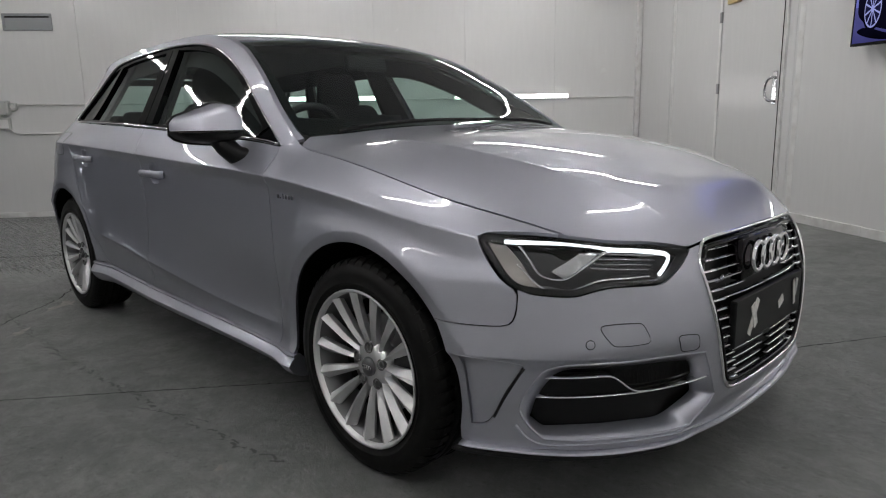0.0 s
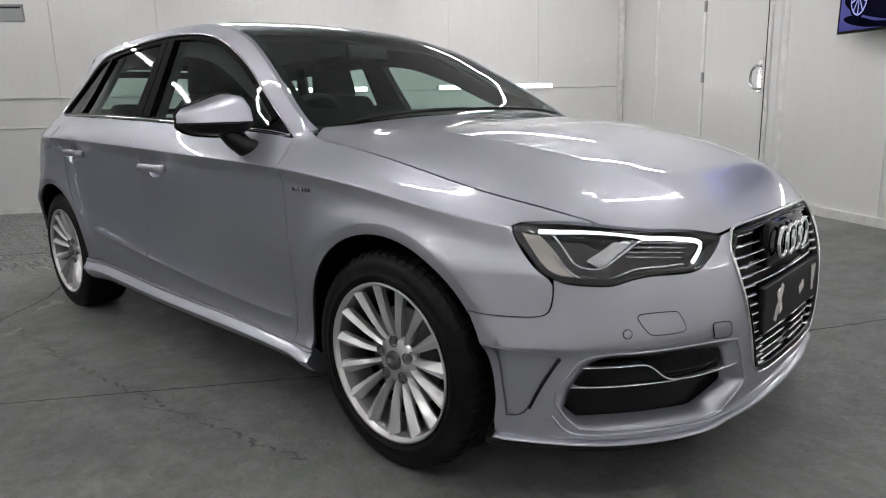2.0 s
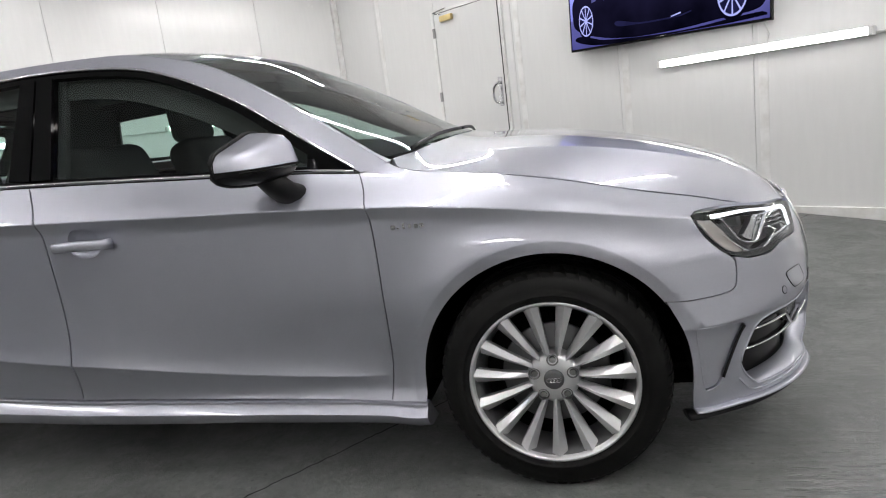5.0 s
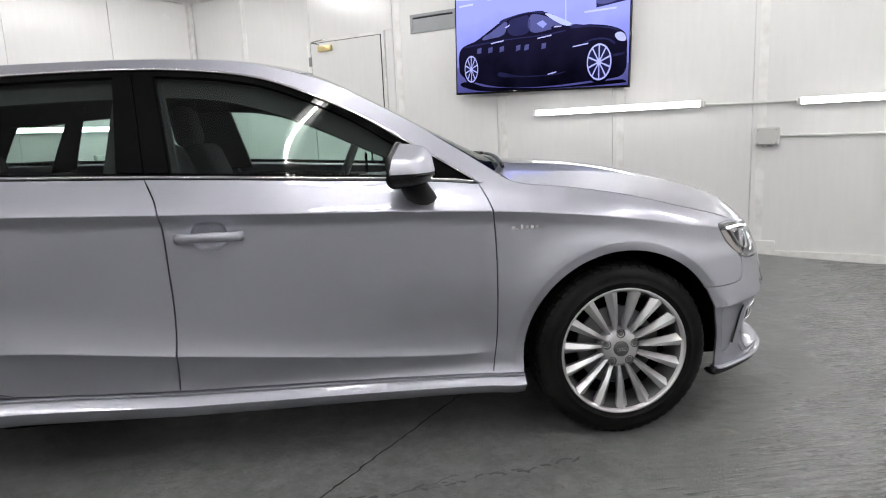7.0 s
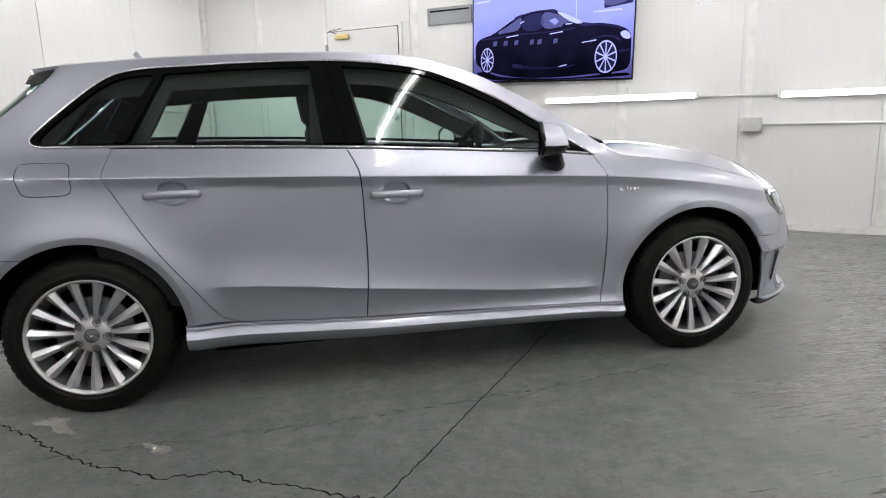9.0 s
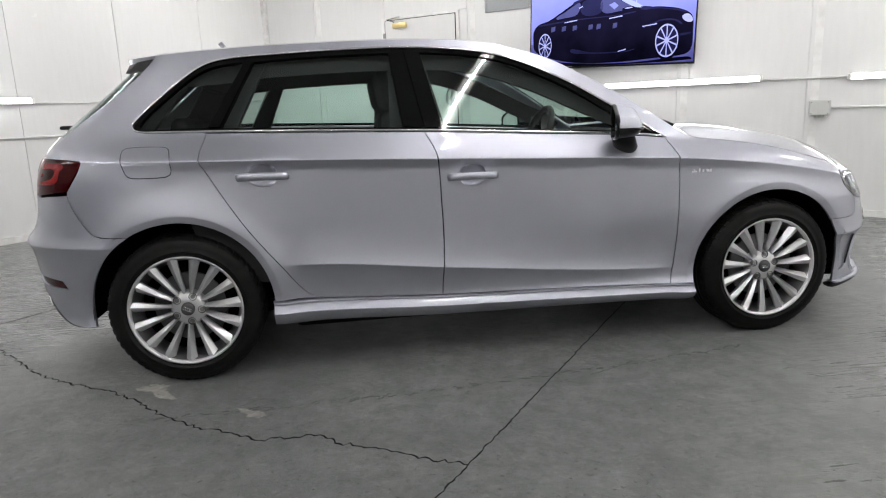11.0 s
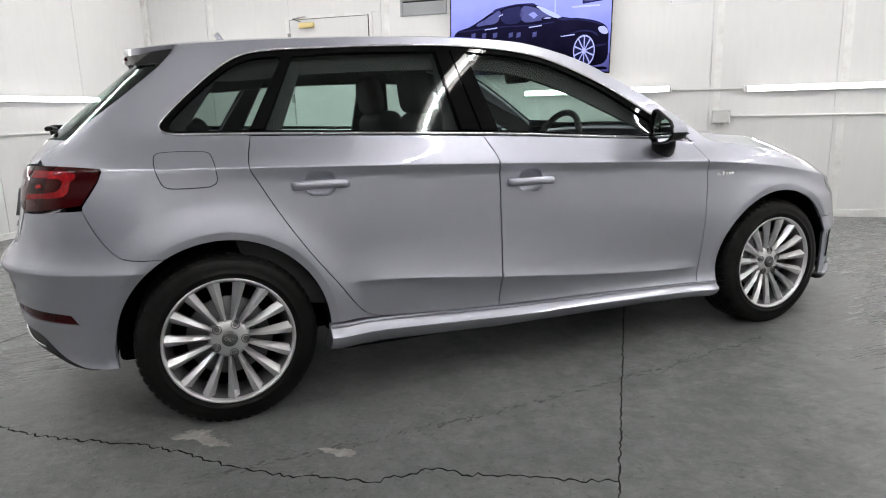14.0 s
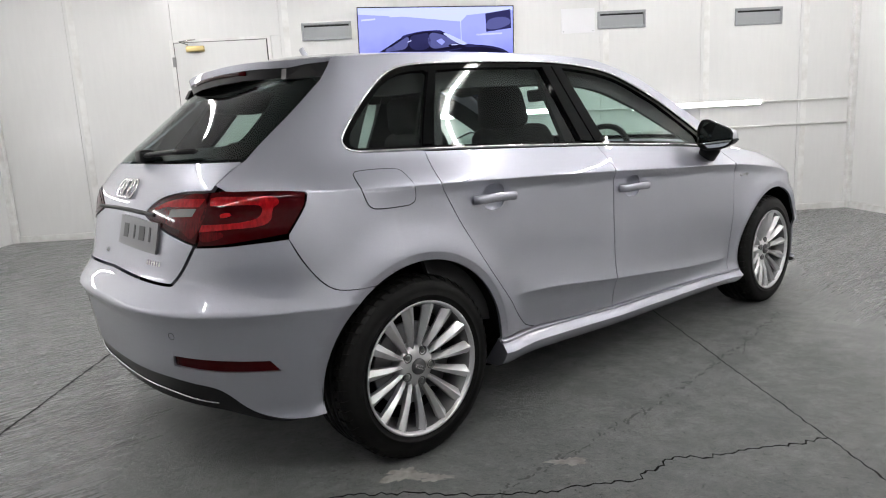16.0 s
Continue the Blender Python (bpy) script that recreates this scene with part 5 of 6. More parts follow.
CAP_RISE = spline([(0, .024), (.05, .040), (.25, .058), (.5, .077), (.72, .092), (.84, .090), (.95, .062), (1, .026)])
BASE_RISE = spline([(0, -.012), (.08, -.026), (.3, -.040), (.7, -.046), (.92, -.034), (1, -.018)])
for k in (0, 1):
    sgn = -1 if k == 0 else 1
    mir = part("door_mirror", mirror_shell(CAP_RISE, sgn), PAINT, car, "silver door mirror with black base", True)
    part("mirror_base", mirror_shell(BASE_RISE, sgn, .533, .9905), BLACK, mir, smooth=True)
    v, fc = tube_along([(.575, sgn * .865, .965), (.592, sgn * .850, .935), (.610, sgn * .825, .905), (.622, sgn * .79, .893), (.625, sgn * .765, .897)], .02, 14, flat=(.052, .036))
    mesh_object("mirror_stalk", v, fc, BLACK, mir, True)
    pts = [(.537 + .112 * float(spline([(0, .50), (.08, .80), (.3, .97), (.5, 1.0), (.75, .98), (.92, .88), (1, .62)])(u)) - .03 * (1 - 2 * u), sgn * (1.006 - .205 * u), .984) for u in np.linspace(.02, .8, 14)]
    v, fc = tube_along(pts, .004, 6, flat=(.003, .0035))
    mesh_object("mirror_indicator", v, fc, GLOSS_BLACK, mir, True)
    rim = [(.531 - .03 * (1 - 2 * u) - .004, sgn * (1.006 - .205 * u), .992 + float(CAP_RISE(u)) + .001) for u in np.linspace(0, 1, 15)]
    rim += [(.531 - .03 * (1 - 2 * u) - .004, sgn * (1.006 - .205 * u), .9905 + float(BASE_RISE(u)) - .001) for u in np.linspace(1, 0, 15)]
    v, fc = tube_along(rim, .006, 6, True, flat=(.009, .006))
    mesh_object("mirror_surround", v, fc, BLACK, mir, True)
    bm = bmesh.new()
    face = bm.faces.new([bm.verts.new((p[0] + .002, sgn * .9035 + (p[1] - sgn * .9035) * .95, 1.01 + (p[2] - 1.01) * .93)) for p in rim])
    bmesh.ops.recalc_face_normals(bm, faces=[face])
    back = bmesh.ops.extrude_face_region(bm, geom=[face])
    bmesh.ops.translate(bm, vec=(.004, 0, 0), verts=[q for q in back["geom"] if isinstance(q, bmesh.types.BMVert)])
    part("mirror_glass", bm, MIRROR, mir)


# wheels
def build_wheel():
    hub = empty("wheel")
    hub.parent = car
    prof = [(.222, -.105), (.240, -.112), (.2475, -.1145), (.250, -.1175), (.2535, -.1175), (.256, -.1150), (.272, -.1150), (.298, -.108), (.310, -.094), (.3155, -.078)]
    for g in (-.055, -.018, .018, .055):
        prof += [(.3170, g - .0065), (.3095, g - .0045), (.3095, g + .0045), (.3170, g + .0065)]
    prof += [(.3155, .078), (.310, .094), (.298, .108), (.272, .115), (.240, .112), (.222, .105)]
    v, fc = lathe(prof, 72)
    mesh_object("tyre", v, fc, RUBBER, hub, True, "black road tyre")
    # tread blocks at the shoulder
    tv, tf = [], []
    rows_t = ((.052, .3168), (.080, .3158), (.096, .3092), (.107, .2985))
    for i in range(56):
        for side in (-1, 1):
            a = 2 * math.pi * (i + .4 * (side > 0)) / 56
            k = len(tv)
            for q, (h, r) in enumerate(rows_t):
                sk = .02 - .012 * q
                for da in (-.036, .036):
                    for dr in (-.003, .0028 if q < 3 else .0008):
                        tv.append(((r + dr) * math.cos(a + da + sk), side * h, (r + dr) * math.sin(a + da + sk)))
            for q in range(3):
                o = k + q * 4
                tf += [(o + 1, o + 5, o + 7, o + 3), (o, o + 1, o + 5, o + 4), (o + 2, o + 3, o + 7, o + 6)]
            tf += [(k, k + 1, k + 3, k + 2), (k + 12, k + 13, k + 15, k + 14)]
    tagged(mesh_object("tread_pattern", tv, tf, RUBBER, hub), kind="stuff")
    v, fc = lathe([(.2215, -.106), (.2282, -.111), (.2282, -.1142), (.2265, -.1152), (.2215, -.1148), (.2185, -.1090), (.2150, -.1000)], 72)
    mesh_object("rim", [(p[0] * 1.022, p[1], p[2] * 1.022) for p in v], fc, ALLOY, hub, True, "silver alloy rim")
    v, fc = lathe([(.2195, -.1005), (.213, -.085), (.200, -.03), (.199, .09), (.226, .105)], 72)
    mesh_object("rim_barrel", v, fc, BARREL, hub, True)
    for i in range(15):
        a = 2 * math.pi * i / 15 + .10
        ca, sa = math.cos(a), math.sin(a)
        rows = []
        for r, w, yo, dep in ((.045, .0080, -.066, .030), (.075, .0095, -.080, .030), (.120, .0145, -.093, .028), (.170, .0200, -.101, .026), (.2200, .0262, -.1070, .024)):
            w *= .88
            for s, dy in ((-w, dep), (-w * .96, .0105), (-w * .05, 0.0), (w * .04, .0004), (w, .019), (w, dep)):
                rows.append(((r * ca - s * sa) * 1.022, yo + dy, (r * sa + s * ca) * 1.022))
        fc = []
        for q in range(4):
            for s in range(5):
                fc.append((q * 6 + s, q * 6 + s + 1, (q + 1) * 6 + s + 1, (q + 1) * 6 + s))
        mesh_object("spoke", rows, fc, ALLOY, hub)
    v, fc = lathe([(0, -.078), (.030, -.079), (.058, -.076), (.072, -.066), (.076, -.040), (.07, 0)], 40)
    mesh_object("hub", v, fc, ALLOY, hub, True)
    v, fc = lathe([(0, -.0905), (.020, -.0900), (.027, -.0875), (.0285, -.082), (.0285, -.07)], 36)
    cap = mesh_object("hub_cap", v, fc, CAP_GREY, hub, True, "grey hub cap with four small rings")
    for i in range(4):
        ring = [((i - 1.5) * .0088 + .0062 * math.cos(w), -.0912, .0062 * math.sin(w)) for w in np.linspace(0, 2 * math.pi, 18)[:-1]]
        v, fc = tube_along(ring, .0011, 5, True)
        mesh_object("cap_ring", v, fc, CHROME, hub, True)
    for i in range(5):
        a = 2 * math.pi * i / 5 + math.pi / 2
        cx, cz = .056 * math.cos(a), .056 * math.sin(a)
        v, fc = lathe([(.0168, -.080), (.0155, -.0828), (.0138, -.080), (.0128, -.066)], 20)
        mesh_object("bolt_socket", [(p[0] + cx, p[1], p[2] + cz) for p in v], fc, BARREL, hub, True)
        v, fc = lathe([(0, -.0805), (.0085, -.080), (.0098, -.077), (.0098, -.065)], 12)
        mesh_object("wheel_bolt", [(p[0] + cx, p[1], p[2] + cz) for p in v], fc, STEEL, hub)
    v, fc = lathe([(.03, -.028), (.145, -.028), (.148, -.026), (.148, -.006), (.145, -.004), (.03, -.004)], 48)
    mesh_object("brake_disc", v, fc, BARREL, hub, True)
    v, fc = lathe([(.05, -.02), (.195, -.015), (.195, .08)], 40)
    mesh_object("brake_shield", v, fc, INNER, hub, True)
    part("brake_caliper", box_bm((.075, -.055, -.06), (.155, .03, .06), .012, 2), DARK_METAL, hub, smooth=True)
    return hub


wheel = build_wheel()
wheel.matrix_basis = pose(1.313, -.748, .3135)
for x, y, turn, spin in ((-1.313, -.728, 0, 25), (1.313, .748, 180, 0), (-1.313, .728, 180, 0)):
    w = copy_thing(wheel, pose(x, y, .3135, 0, spin, turn))
    w.parent = car
for cx in (1.315, -1.315):
    for sgn in (-1, 1):
        rows, n = [], 26
        ang = [radians(-4 + 188 * i / n) for i in range(n + 1)]
        for y in (.838, .832, .52):
            r = .3685 if y > .835 else .372
            rows += [(cx + r * math.cos(a), sgn * (float(half_width(cx + r * math.cos(a), .318 + r * math.sin(a))) - .010 if y > .835 else y - .02), .318 + r * math.sin(a)) for a in ang]
        m_ = len(rows)
        rows.append((cx, sgn * .50, .318))
        fc = [(r_ * (n + 1) + i, r_ * (n + 1) + i + 1, (r_ + 1) * (n + 1) + i + 1, (r_ + 1) * (n + 1) + i) for r_ in range(2) for i in range(n)]
        fc += [(2 * (n + 1) + i, 2 * (n + 1) + i + 1, m_) for i in range(n)]
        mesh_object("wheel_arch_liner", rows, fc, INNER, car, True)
# unseen boxes sized to block light and deepen the dark under the car
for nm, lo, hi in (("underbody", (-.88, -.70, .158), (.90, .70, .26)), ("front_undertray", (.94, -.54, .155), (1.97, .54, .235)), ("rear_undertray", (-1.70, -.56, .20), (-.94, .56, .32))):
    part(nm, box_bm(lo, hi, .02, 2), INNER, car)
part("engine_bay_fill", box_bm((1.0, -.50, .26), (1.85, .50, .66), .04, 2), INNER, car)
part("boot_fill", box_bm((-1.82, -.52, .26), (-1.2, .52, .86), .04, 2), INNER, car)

# cabin
dash = box_bm((.42, -.68, .62), (.98, .68, .955), .07, 4)
for vtx in dash.verts:
    if vtx.co.x < .6 and vtx.co.z > .8:
        vtx.co.z -= .06
part("dashboard", dash, DASH, car, smooth=True)
part("instrument_hood", box_bm((.40, -.50, .88), (.58, -.22, .965), .035, 3), DASH, car, smooth=True)
part("centre_screen", box_bm((.44, -.09, .93), (.452, .09, 1.045), .006, 2), GLOSS_BLACK, car)
part("cabin_floor", box_bm((-1.5, -.68, .27), (1.0, .68, .30), 0), INNER, car)
for k in (0, 1):
    lp = outline([(-1.25, .97), (-.3, .985), (.5, .95), (.78, .92), (.80, .45), (0, .36), (-1.0, .40), (-1.28, .7)], .04)
    patch("door_card", [lp], flank, DASH, (front_doors[k]), .08, .02, lift=-.06, only_left=bool(k))
    lp = outline([(.80, 1.0), (.55, 1.135), (.25, 1.275), (-.05, 1.365), (-.4, 1.385), (-.9, 1.375), (-1.3, 1.35), (-1.43, 1.3), (-1.25, 1.255), (-.9, 1.28), (-.4, 1.295), (-.07, 1.28), (.2, 1.20), (.5, 1.06), (.72, .965)], .04)
    patch("pillar_lining", [lp], flank, PILLAR_GREY, car, .06, .01, lift=-.045, only_left=bool(k))
    for pts in ([(-.42, 1.0, 1), (-.40, 1.36, 1), (-.25, 1.36, 1), (-.17, 1.0, 1)], [(-1.20, 1.03, 1), (-1.0, 1.34, 1), (-.93, 1.34, 1), (-1.08, 1.03, 1)], [(-1.62, 1.03, 1), (-1.42, 1.30, 1), (-1.27, 1.25, 1), (-1.42, 1.05, 1)]):
        patch("pillar_lining", [outline(pts, .04)], flank, DASH, car, .06, .02, lift=-.035, only_left=bool(k))
liner_loop = np.array([(.24, 0.0)] + [(float(x), rail_y(x, .03)) for x in np.linspace(.2, -1.42, 34)] + [(-1.45, 0.0)] + [(float(x), -rail_y(x, .03)) for x in np.linspace(-1.42, .2, 34)])
patch("headliner", [liner_loop], top, LINER, car, .08, 0, lift=-.055)


def seat(x, y, front_seat=True):
    s = empty("front_seat" if front_seat else "rear_seat")
    s.parent = car
    s.matrix_basis = pose(x, y, .325) @ Matrix.Scale(1.08, 4)
    bm = box_bm((-.24, -.25, .04), (.28, .25, .24), .06, 4)
    part("seat_cushion", bm, CLOTH, s, smooth=True)
    bm = box_bm((-.07, -.245, 0), (.07, .245, .60), .055, 4)
    for vtx in bm.verts:
        taper = 1 - .22 * max(0, vtx.co.z - .3) / .3
        vtx.co.y *= taper
    bmesh.ops.transform(bm, matrix=pose(-.26, 0, .16, 0, -20, 0), verts=bm.verts)
    part("backrest", bm, CLOTH, s, smooth=True)
    bm = box_bm((-.045, -.13, 0), (.045, .13, .185), .045, 4)
    for vtx in bm.verts:
        vtx.co.y *= 1 - .28 * max(0, vtx.co.z - .09) / .1
    bmesh.ops.transform(bm, matrix=pose(-.478, 0, .715, 0, -10, 0), verts=bm.verts)
    part("headrest", bm, CLOTH, s, smooth=True)
    for yy in (-.05, .05):
        v, fc = tube_along([(-.465, yy, .70), (-.485, yy, .80)], .006, 6)
        mesh_object("headrest_post", v, fc, CHROME, s, True)
    return s


seat(.13, -.36), seat(.13, .36)
rear_bench = empty("rear_bench")
rear_bench.parent = car
part("seat_cushion", box_bm((-1.15, -.60, .36), (-.62, .60, .54), .06, 4), CLOTH, rear_bench, smooth=True)
bm = box_bm((-.07, -.60, 0), (.07, .60, .56), .06, 4)
bmesh.ops.transform(bm, matrix=pose(-1.12, 0, .46, 0, -22, 0), verts=bm.verts)
part("backrest", bm, CLOTH, rear_bench, smooth=True)
for y in (-.38, 0, .38):
    bm = box_bm((-.04, -.12, 0), (.04, .12, .12), .04, 4)
    bmesh.ops.transform(bm, matrix=pose(-1.32, y, .985, 0, -14, 0), verts=bm.verts)
    part("headrest", bm, CLOTH, rear_bench, smooth=True)
part("parcel_shelf", box_bm((-1.85, -.55, .955), (-1.36, .55, .975), .008, 2), CLOTH, car)
# steering wheel on the right-hand side
sw = empty("steering_wheel")
sw.parent = car
sw.matrix_basis = pose(.33, -.36, .92, 0, -66, 0)
v, fc = tube_along([(.178 * math.cos(w), .178 * math.sin(w), 0) for w in np.linspace(0, 2 * math.pi, 41)[:-1]], .016, 8, True)
mesh_object("steering_rim", v, fc, DASH, sw, True)
part("steering_hub", box_bm((-.07, -.085, -.03), (.06, .085, .02), .03, 3), DASH, sw, smooth=True)
for q in ((0, 1), (0, -1), (-1, 0)):
    v, fc = tube_along([(q[0] * .06, q[1] * .07, 0), (q[0] * .175, q[1] * .175, 0)], .014, 6, flat=(.02, .009))
    mesh_object("steering_spoke", v, fc, SATIN, sw, True)
bm = box_bm((-.012, -.115, -.035), (.02, .115, .035), .014, 3)
bmesh.ops.transform(bm, matrix=pose(.31, 0, 1.275, 0, -12, 0), verts=bm.verts)
part("interior_mirror", bm, BLACK, car, smooth=True)

# ---- the room ----
def room_box(name, lo, hi, mat, parent=None, bevel=.0, label="", smooth=False):
    return part(name, box_bm(lo, hi, bevel), mat, parent, label, smooth)


def soft_step(t):
    t = np.clip(t, 0, 1)
    return t * t * (3 - 2 * t)


def floor_height(x, y):
    """The slab is level under the car and climbs a little towards the far wall."""
    return .15 * soft_step((y - 1.45) / 2.2) * soft_step((2.7 - x) / 3.2)


gx, gy = np.linspace(WALL_X - .1, FRONT_X + .1, 64), np.linspace(BACK_Y - .1, WALL_Y + .1, 66)
fv = [(x, y, float(floor_height(x, y))) for y in gy for x in gx]
ff_ = [(j * 64 + i, j * 64 + i + 1, (j + 1) * 64 + i + 1, (j + 1) * 64 + i) for j in range(65) for i in range(63)]
floor = tagged(mesh_object("floor", fv, ff_, FLOOR, None, True), label="grey painted concrete floor, cracked and worn", category="floor", kind="structure")
part("floor_slab", box_bm((WALL_X - .1, BACK_Y - .1, -.2), (FRONT_X + .1, WALL_Y + .1, -.02), 0), BARE, floor)


def ribbon(name, points, width, mat, jitter=0.0, step=.03, lift=.0015):
    """A thin uneven strip lying on the floor along points."""
    q = outline(points, step, closed=False)
    rnd = random.Random(len(points) * 7 + int(width * 1e4))
    left, right = [], []
    for i, p in enumerate(q):
        a, b = q[max(0, i - 1)], q[min(len(q) - 1, i + 1)]
        t = (b - a) / max(np.linalg.norm(b - a), 1e-6)
        nrm = np.array([-t[1], t[0]])
        c = p + nrm * rnd.uniform(-jitter, jitter)
        w1, w2 = (width * rnd.uniform(.25, .75) for _ in range(2))
        left.append(c + nrm * w1), right.append(c - nrm * w2)
    pts = left + right
    n = len(q)
    return mesh_object(name, [(p[0], p[1], float(floor_height(p[0], p[1])) + lift) for p in pts], [(i, n + i, n + i + 1, i + 1) for i in range(n - 1)], mat, floor)


ribbon("crack", [(-1.9, -1.60), (-1.41, -1.69), (-1.25, -1.715), (-1.09, -1.73), (-.89, -1.71), (-.76, -1.70), (-.54, -1.72), (-.38, -1.75), (-.24, -1.76), (.02, -1.74), (.12, -1.725), (.20, -1.67), (.29, -1.62), (.39, -1.625), (.48, -1.61), (.68, -1.59), (.845, -1.56)], .0072, CRACK, .012, .018)
ribbon("expansion_joint", [(.842, -6.0), (.842, -1.6), (.842, -.8), (.842, 0), (.842, 2), (.842, 3.7)], .0058, JOINT, .004, .02)
ribbon("expansion_joint", [(-2.23, -6.0), (-2.23, -1.5), (-2.23, 1), (-2.23, 3.7)], .011, JOINT, .004, .03)
rnd_scuff = random.Random(4)
for i in range(84):
    cx = -.45 + 1.95 * (i + rnd_scuff.uniform(0, .9)) / 84
    cy = -1.388 + .80 * (cx - .144) + .11 * max(0.0, cx - .144) ** 2 + rnd_scuff.uniform(-.02, .02)
    ln, turn_ = rnd_scuff.uniform(.006, .024), rnd_scuff.uniform(.2, 1.3)
    ribbon("scuff", [(cx - ln * math.cos(turn_), cy - ln * math.sin(turn_)), (cx, cy + .002), (cx + ln * math.cos(turn_), cy + ln * math.sin(turn_))], rnd_scuff.uniform(.004, .012), SCUFF, .003, .008)
ribbon("crack", [(.98, -.72), (1.04, -.60), (1.10, -.52), (1.16, -.40)], .004, SCUFF, .008, .02)


def worn_patch(cx, cy, rx_, ry_, seed):
    rnd = random.Random(seed)
    n = 40
    rad = [1 + .35 * math.sin(3 * i * 2 * math.pi / n + seed) * rnd.uniform(.3, 1) + rnd.uniform(-.3, .25) for i in range(n)]
    pts = [(cx + rx_ * rad[i] * math.cos(2 * math.pi * i / n), cy + ry_ * rad[i] * math.sin(2 * math.pi * i / n)) for i in range(n)]
    verts = [(p[0], p[1], float(floor_height(*p)) + .0018) for p in pts] + [(cx, cy, .0018)]
    mesh_object("worn_patch", verts, [(i, (i + 1) % n, n) for i in range(n)], BARE, floor)


for q in ((-.60, -1.60, .075, .04, 3), (-.06, -1.59, .06, .025, 5), (-.50, -1.63, .05, .022, 8), (1.9, .3, .03, .02, 13), (1.49, -.30, .018, .010, 17)):
    worn_patch(*q)



def wall(name, lo, hi, mat=WALL):
    return tagged(room_box(name, lo, hi, mat), label="white insulated panel wall with vertical joints", category="wall", kind="structure")


w_n = wall("wall_north", (WALL_X - .25, WALL_Y + .012, -.1), (FRONT_X + .25, WALL_Y + .16, CEIL))
w_w = wall("wall_west", (WALL_X - .16, BACK_Y, -.1), (WALL_X - .012, WALL_Y + .012, CEIL))
w_e = wall("wall_east", (FRONT_X + .012, BACK_Y, -.1), (FRONT_X + .16, WALL_Y + .012, CEIL))
# unseen; pale parts and dark low part placed to shape the car's reflections
wall("wall_south_3", (WALL_X - .25, BACK_Y - .16, 1.75), (.5, BACK_Y, CEIL))
wall("wall_south_2", (.5, BACK_Y - .16, -.1), (FRONT_X + .25, BACK_Y, CEIL))
tagged(room_box("wall_south", (WALL_X - .25, BACK_Y - .16, -.1), (.5, BACK_Y, 1.75), DARK_BACKDROP), label="dark grey stand-in for the dim unseen space behind the open floor", category="wall", kind="structure")
tagged(room_box("ceiling", (WALL_X - .25, BACK_Y - .16, CEIL), (FRONT_X + .25, WALL_Y + .16, CEIL + .12), CEILING), label="pale ceiling above the tube lamps", category="ceiling", kind="structure")
DOOR_L, DOOR_R, DOOR_T = -2.965, -1.985, 2.18
# panels with open joints
seams = [WALL_X + .06, -4.06, -2.97, -1.84, -.66, .47, 1.60, 2.72, 3.84, FRONT_X]
for a, b in zip(seams[:-1], seams[1:]):
    g = .0025
    if a < -2.0 and b > -2.9 and a > -3.5:
        room_box("wall_panel", (a + g, WALL_Y, DOOR_T + .03), (b - g, WALL_Y + .010, CEIL), WALL, w_n, .002)
        room_box("wall_panel", (DOOR_R + .045, WALL_Y, 0), (b - g, WALL_Y + .010, DOOR_T + .028), WALL, w_n, .002)
    else:
        room_box("wall_panel", (a + g, WALL_Y, -.05), (b - g, WALL_Y + .010, CEIL), WALL, w_n, .002)
ys = [BACK_Y, -5.22, -4.12, -3.02, -1.90, -.78, .36, 1.48, 2.62, WALL_Y - .04]
for a, b in zip(ys[:-1], ys[1:]):
    room_box("wall_panel", (WALL_X - .010, a + .0025, -.05), (WALL_X, b - .0025, CEIL), WALL, w_w, .002)
    room_box("wall_panel", (FRONT_X, a + .0025, -.05), (FRONT_X + .010, b - .0025, CEIL), WALL, w_e, .002)
for s in seams[1:-1]:
    if abs(s + 2.97) > .1:
        tagged(room_box("trim", (s + .035, WALL_Y - .003, .08), (s + .10, WALL_Y, CEIL), TRIM), label="sealed panel joint strip", category="trim", kind="structure")
# skirting, corner and cornice trims
def skirting(lo, hi):
    tagged(room_box("baseboard", lo, hi, TRIM, None, .004), label="white skirting at the foot of the wall", category="skirting", kind="structure")


for a, b in ((WALL_X, DOOR_L - .05), (DOOR_R + .05, -.9), (-.9, .4), (.4, 1.8), (1.8, FRONT_X)):
    h0 = float(floor_height((a + b) / 2, WALL_Y))
    skirting((a, WALL_Y - .025, h0 - .06), (b, WALL_Y, h0 + .07))
skirting((WALL_X, BACK_Y, -.02), (WALL_X + .025, WALL_Y - .026, .06))
skirting((FRONT_X - .025, BACK_Y, -.02), (FRONT_X, WALL_Y - .026, .07))
for x in (WALL_X, FRONT_X - .06):
    tagged(room_box("trim", (x, WALL_Y - .06, .0), (x + .06, WALL_Y, CEIL), TRIM, None, .006), label="white corner cover strip", category="trim", kind="structure")
for lo, hi in (((WALL_X, WALL_Y - .05, CEIL - .05), (FRONT_X, WALL_Y, CEIL)), ((WALL_X, BACK_Y, CEIL - .05), (WALL_X + .05, WALL_Y - .05, CEIL)), ((FRONT_X - .05, BACK_Y, CEIL - .05), (FRONT_X, WALL_Y - .05, CEIL))):
    tagged(room_box("trim", lo, hi, TRIM, None, .01), label="white cornice strip under the ceiling", category="trim", kind="structure")

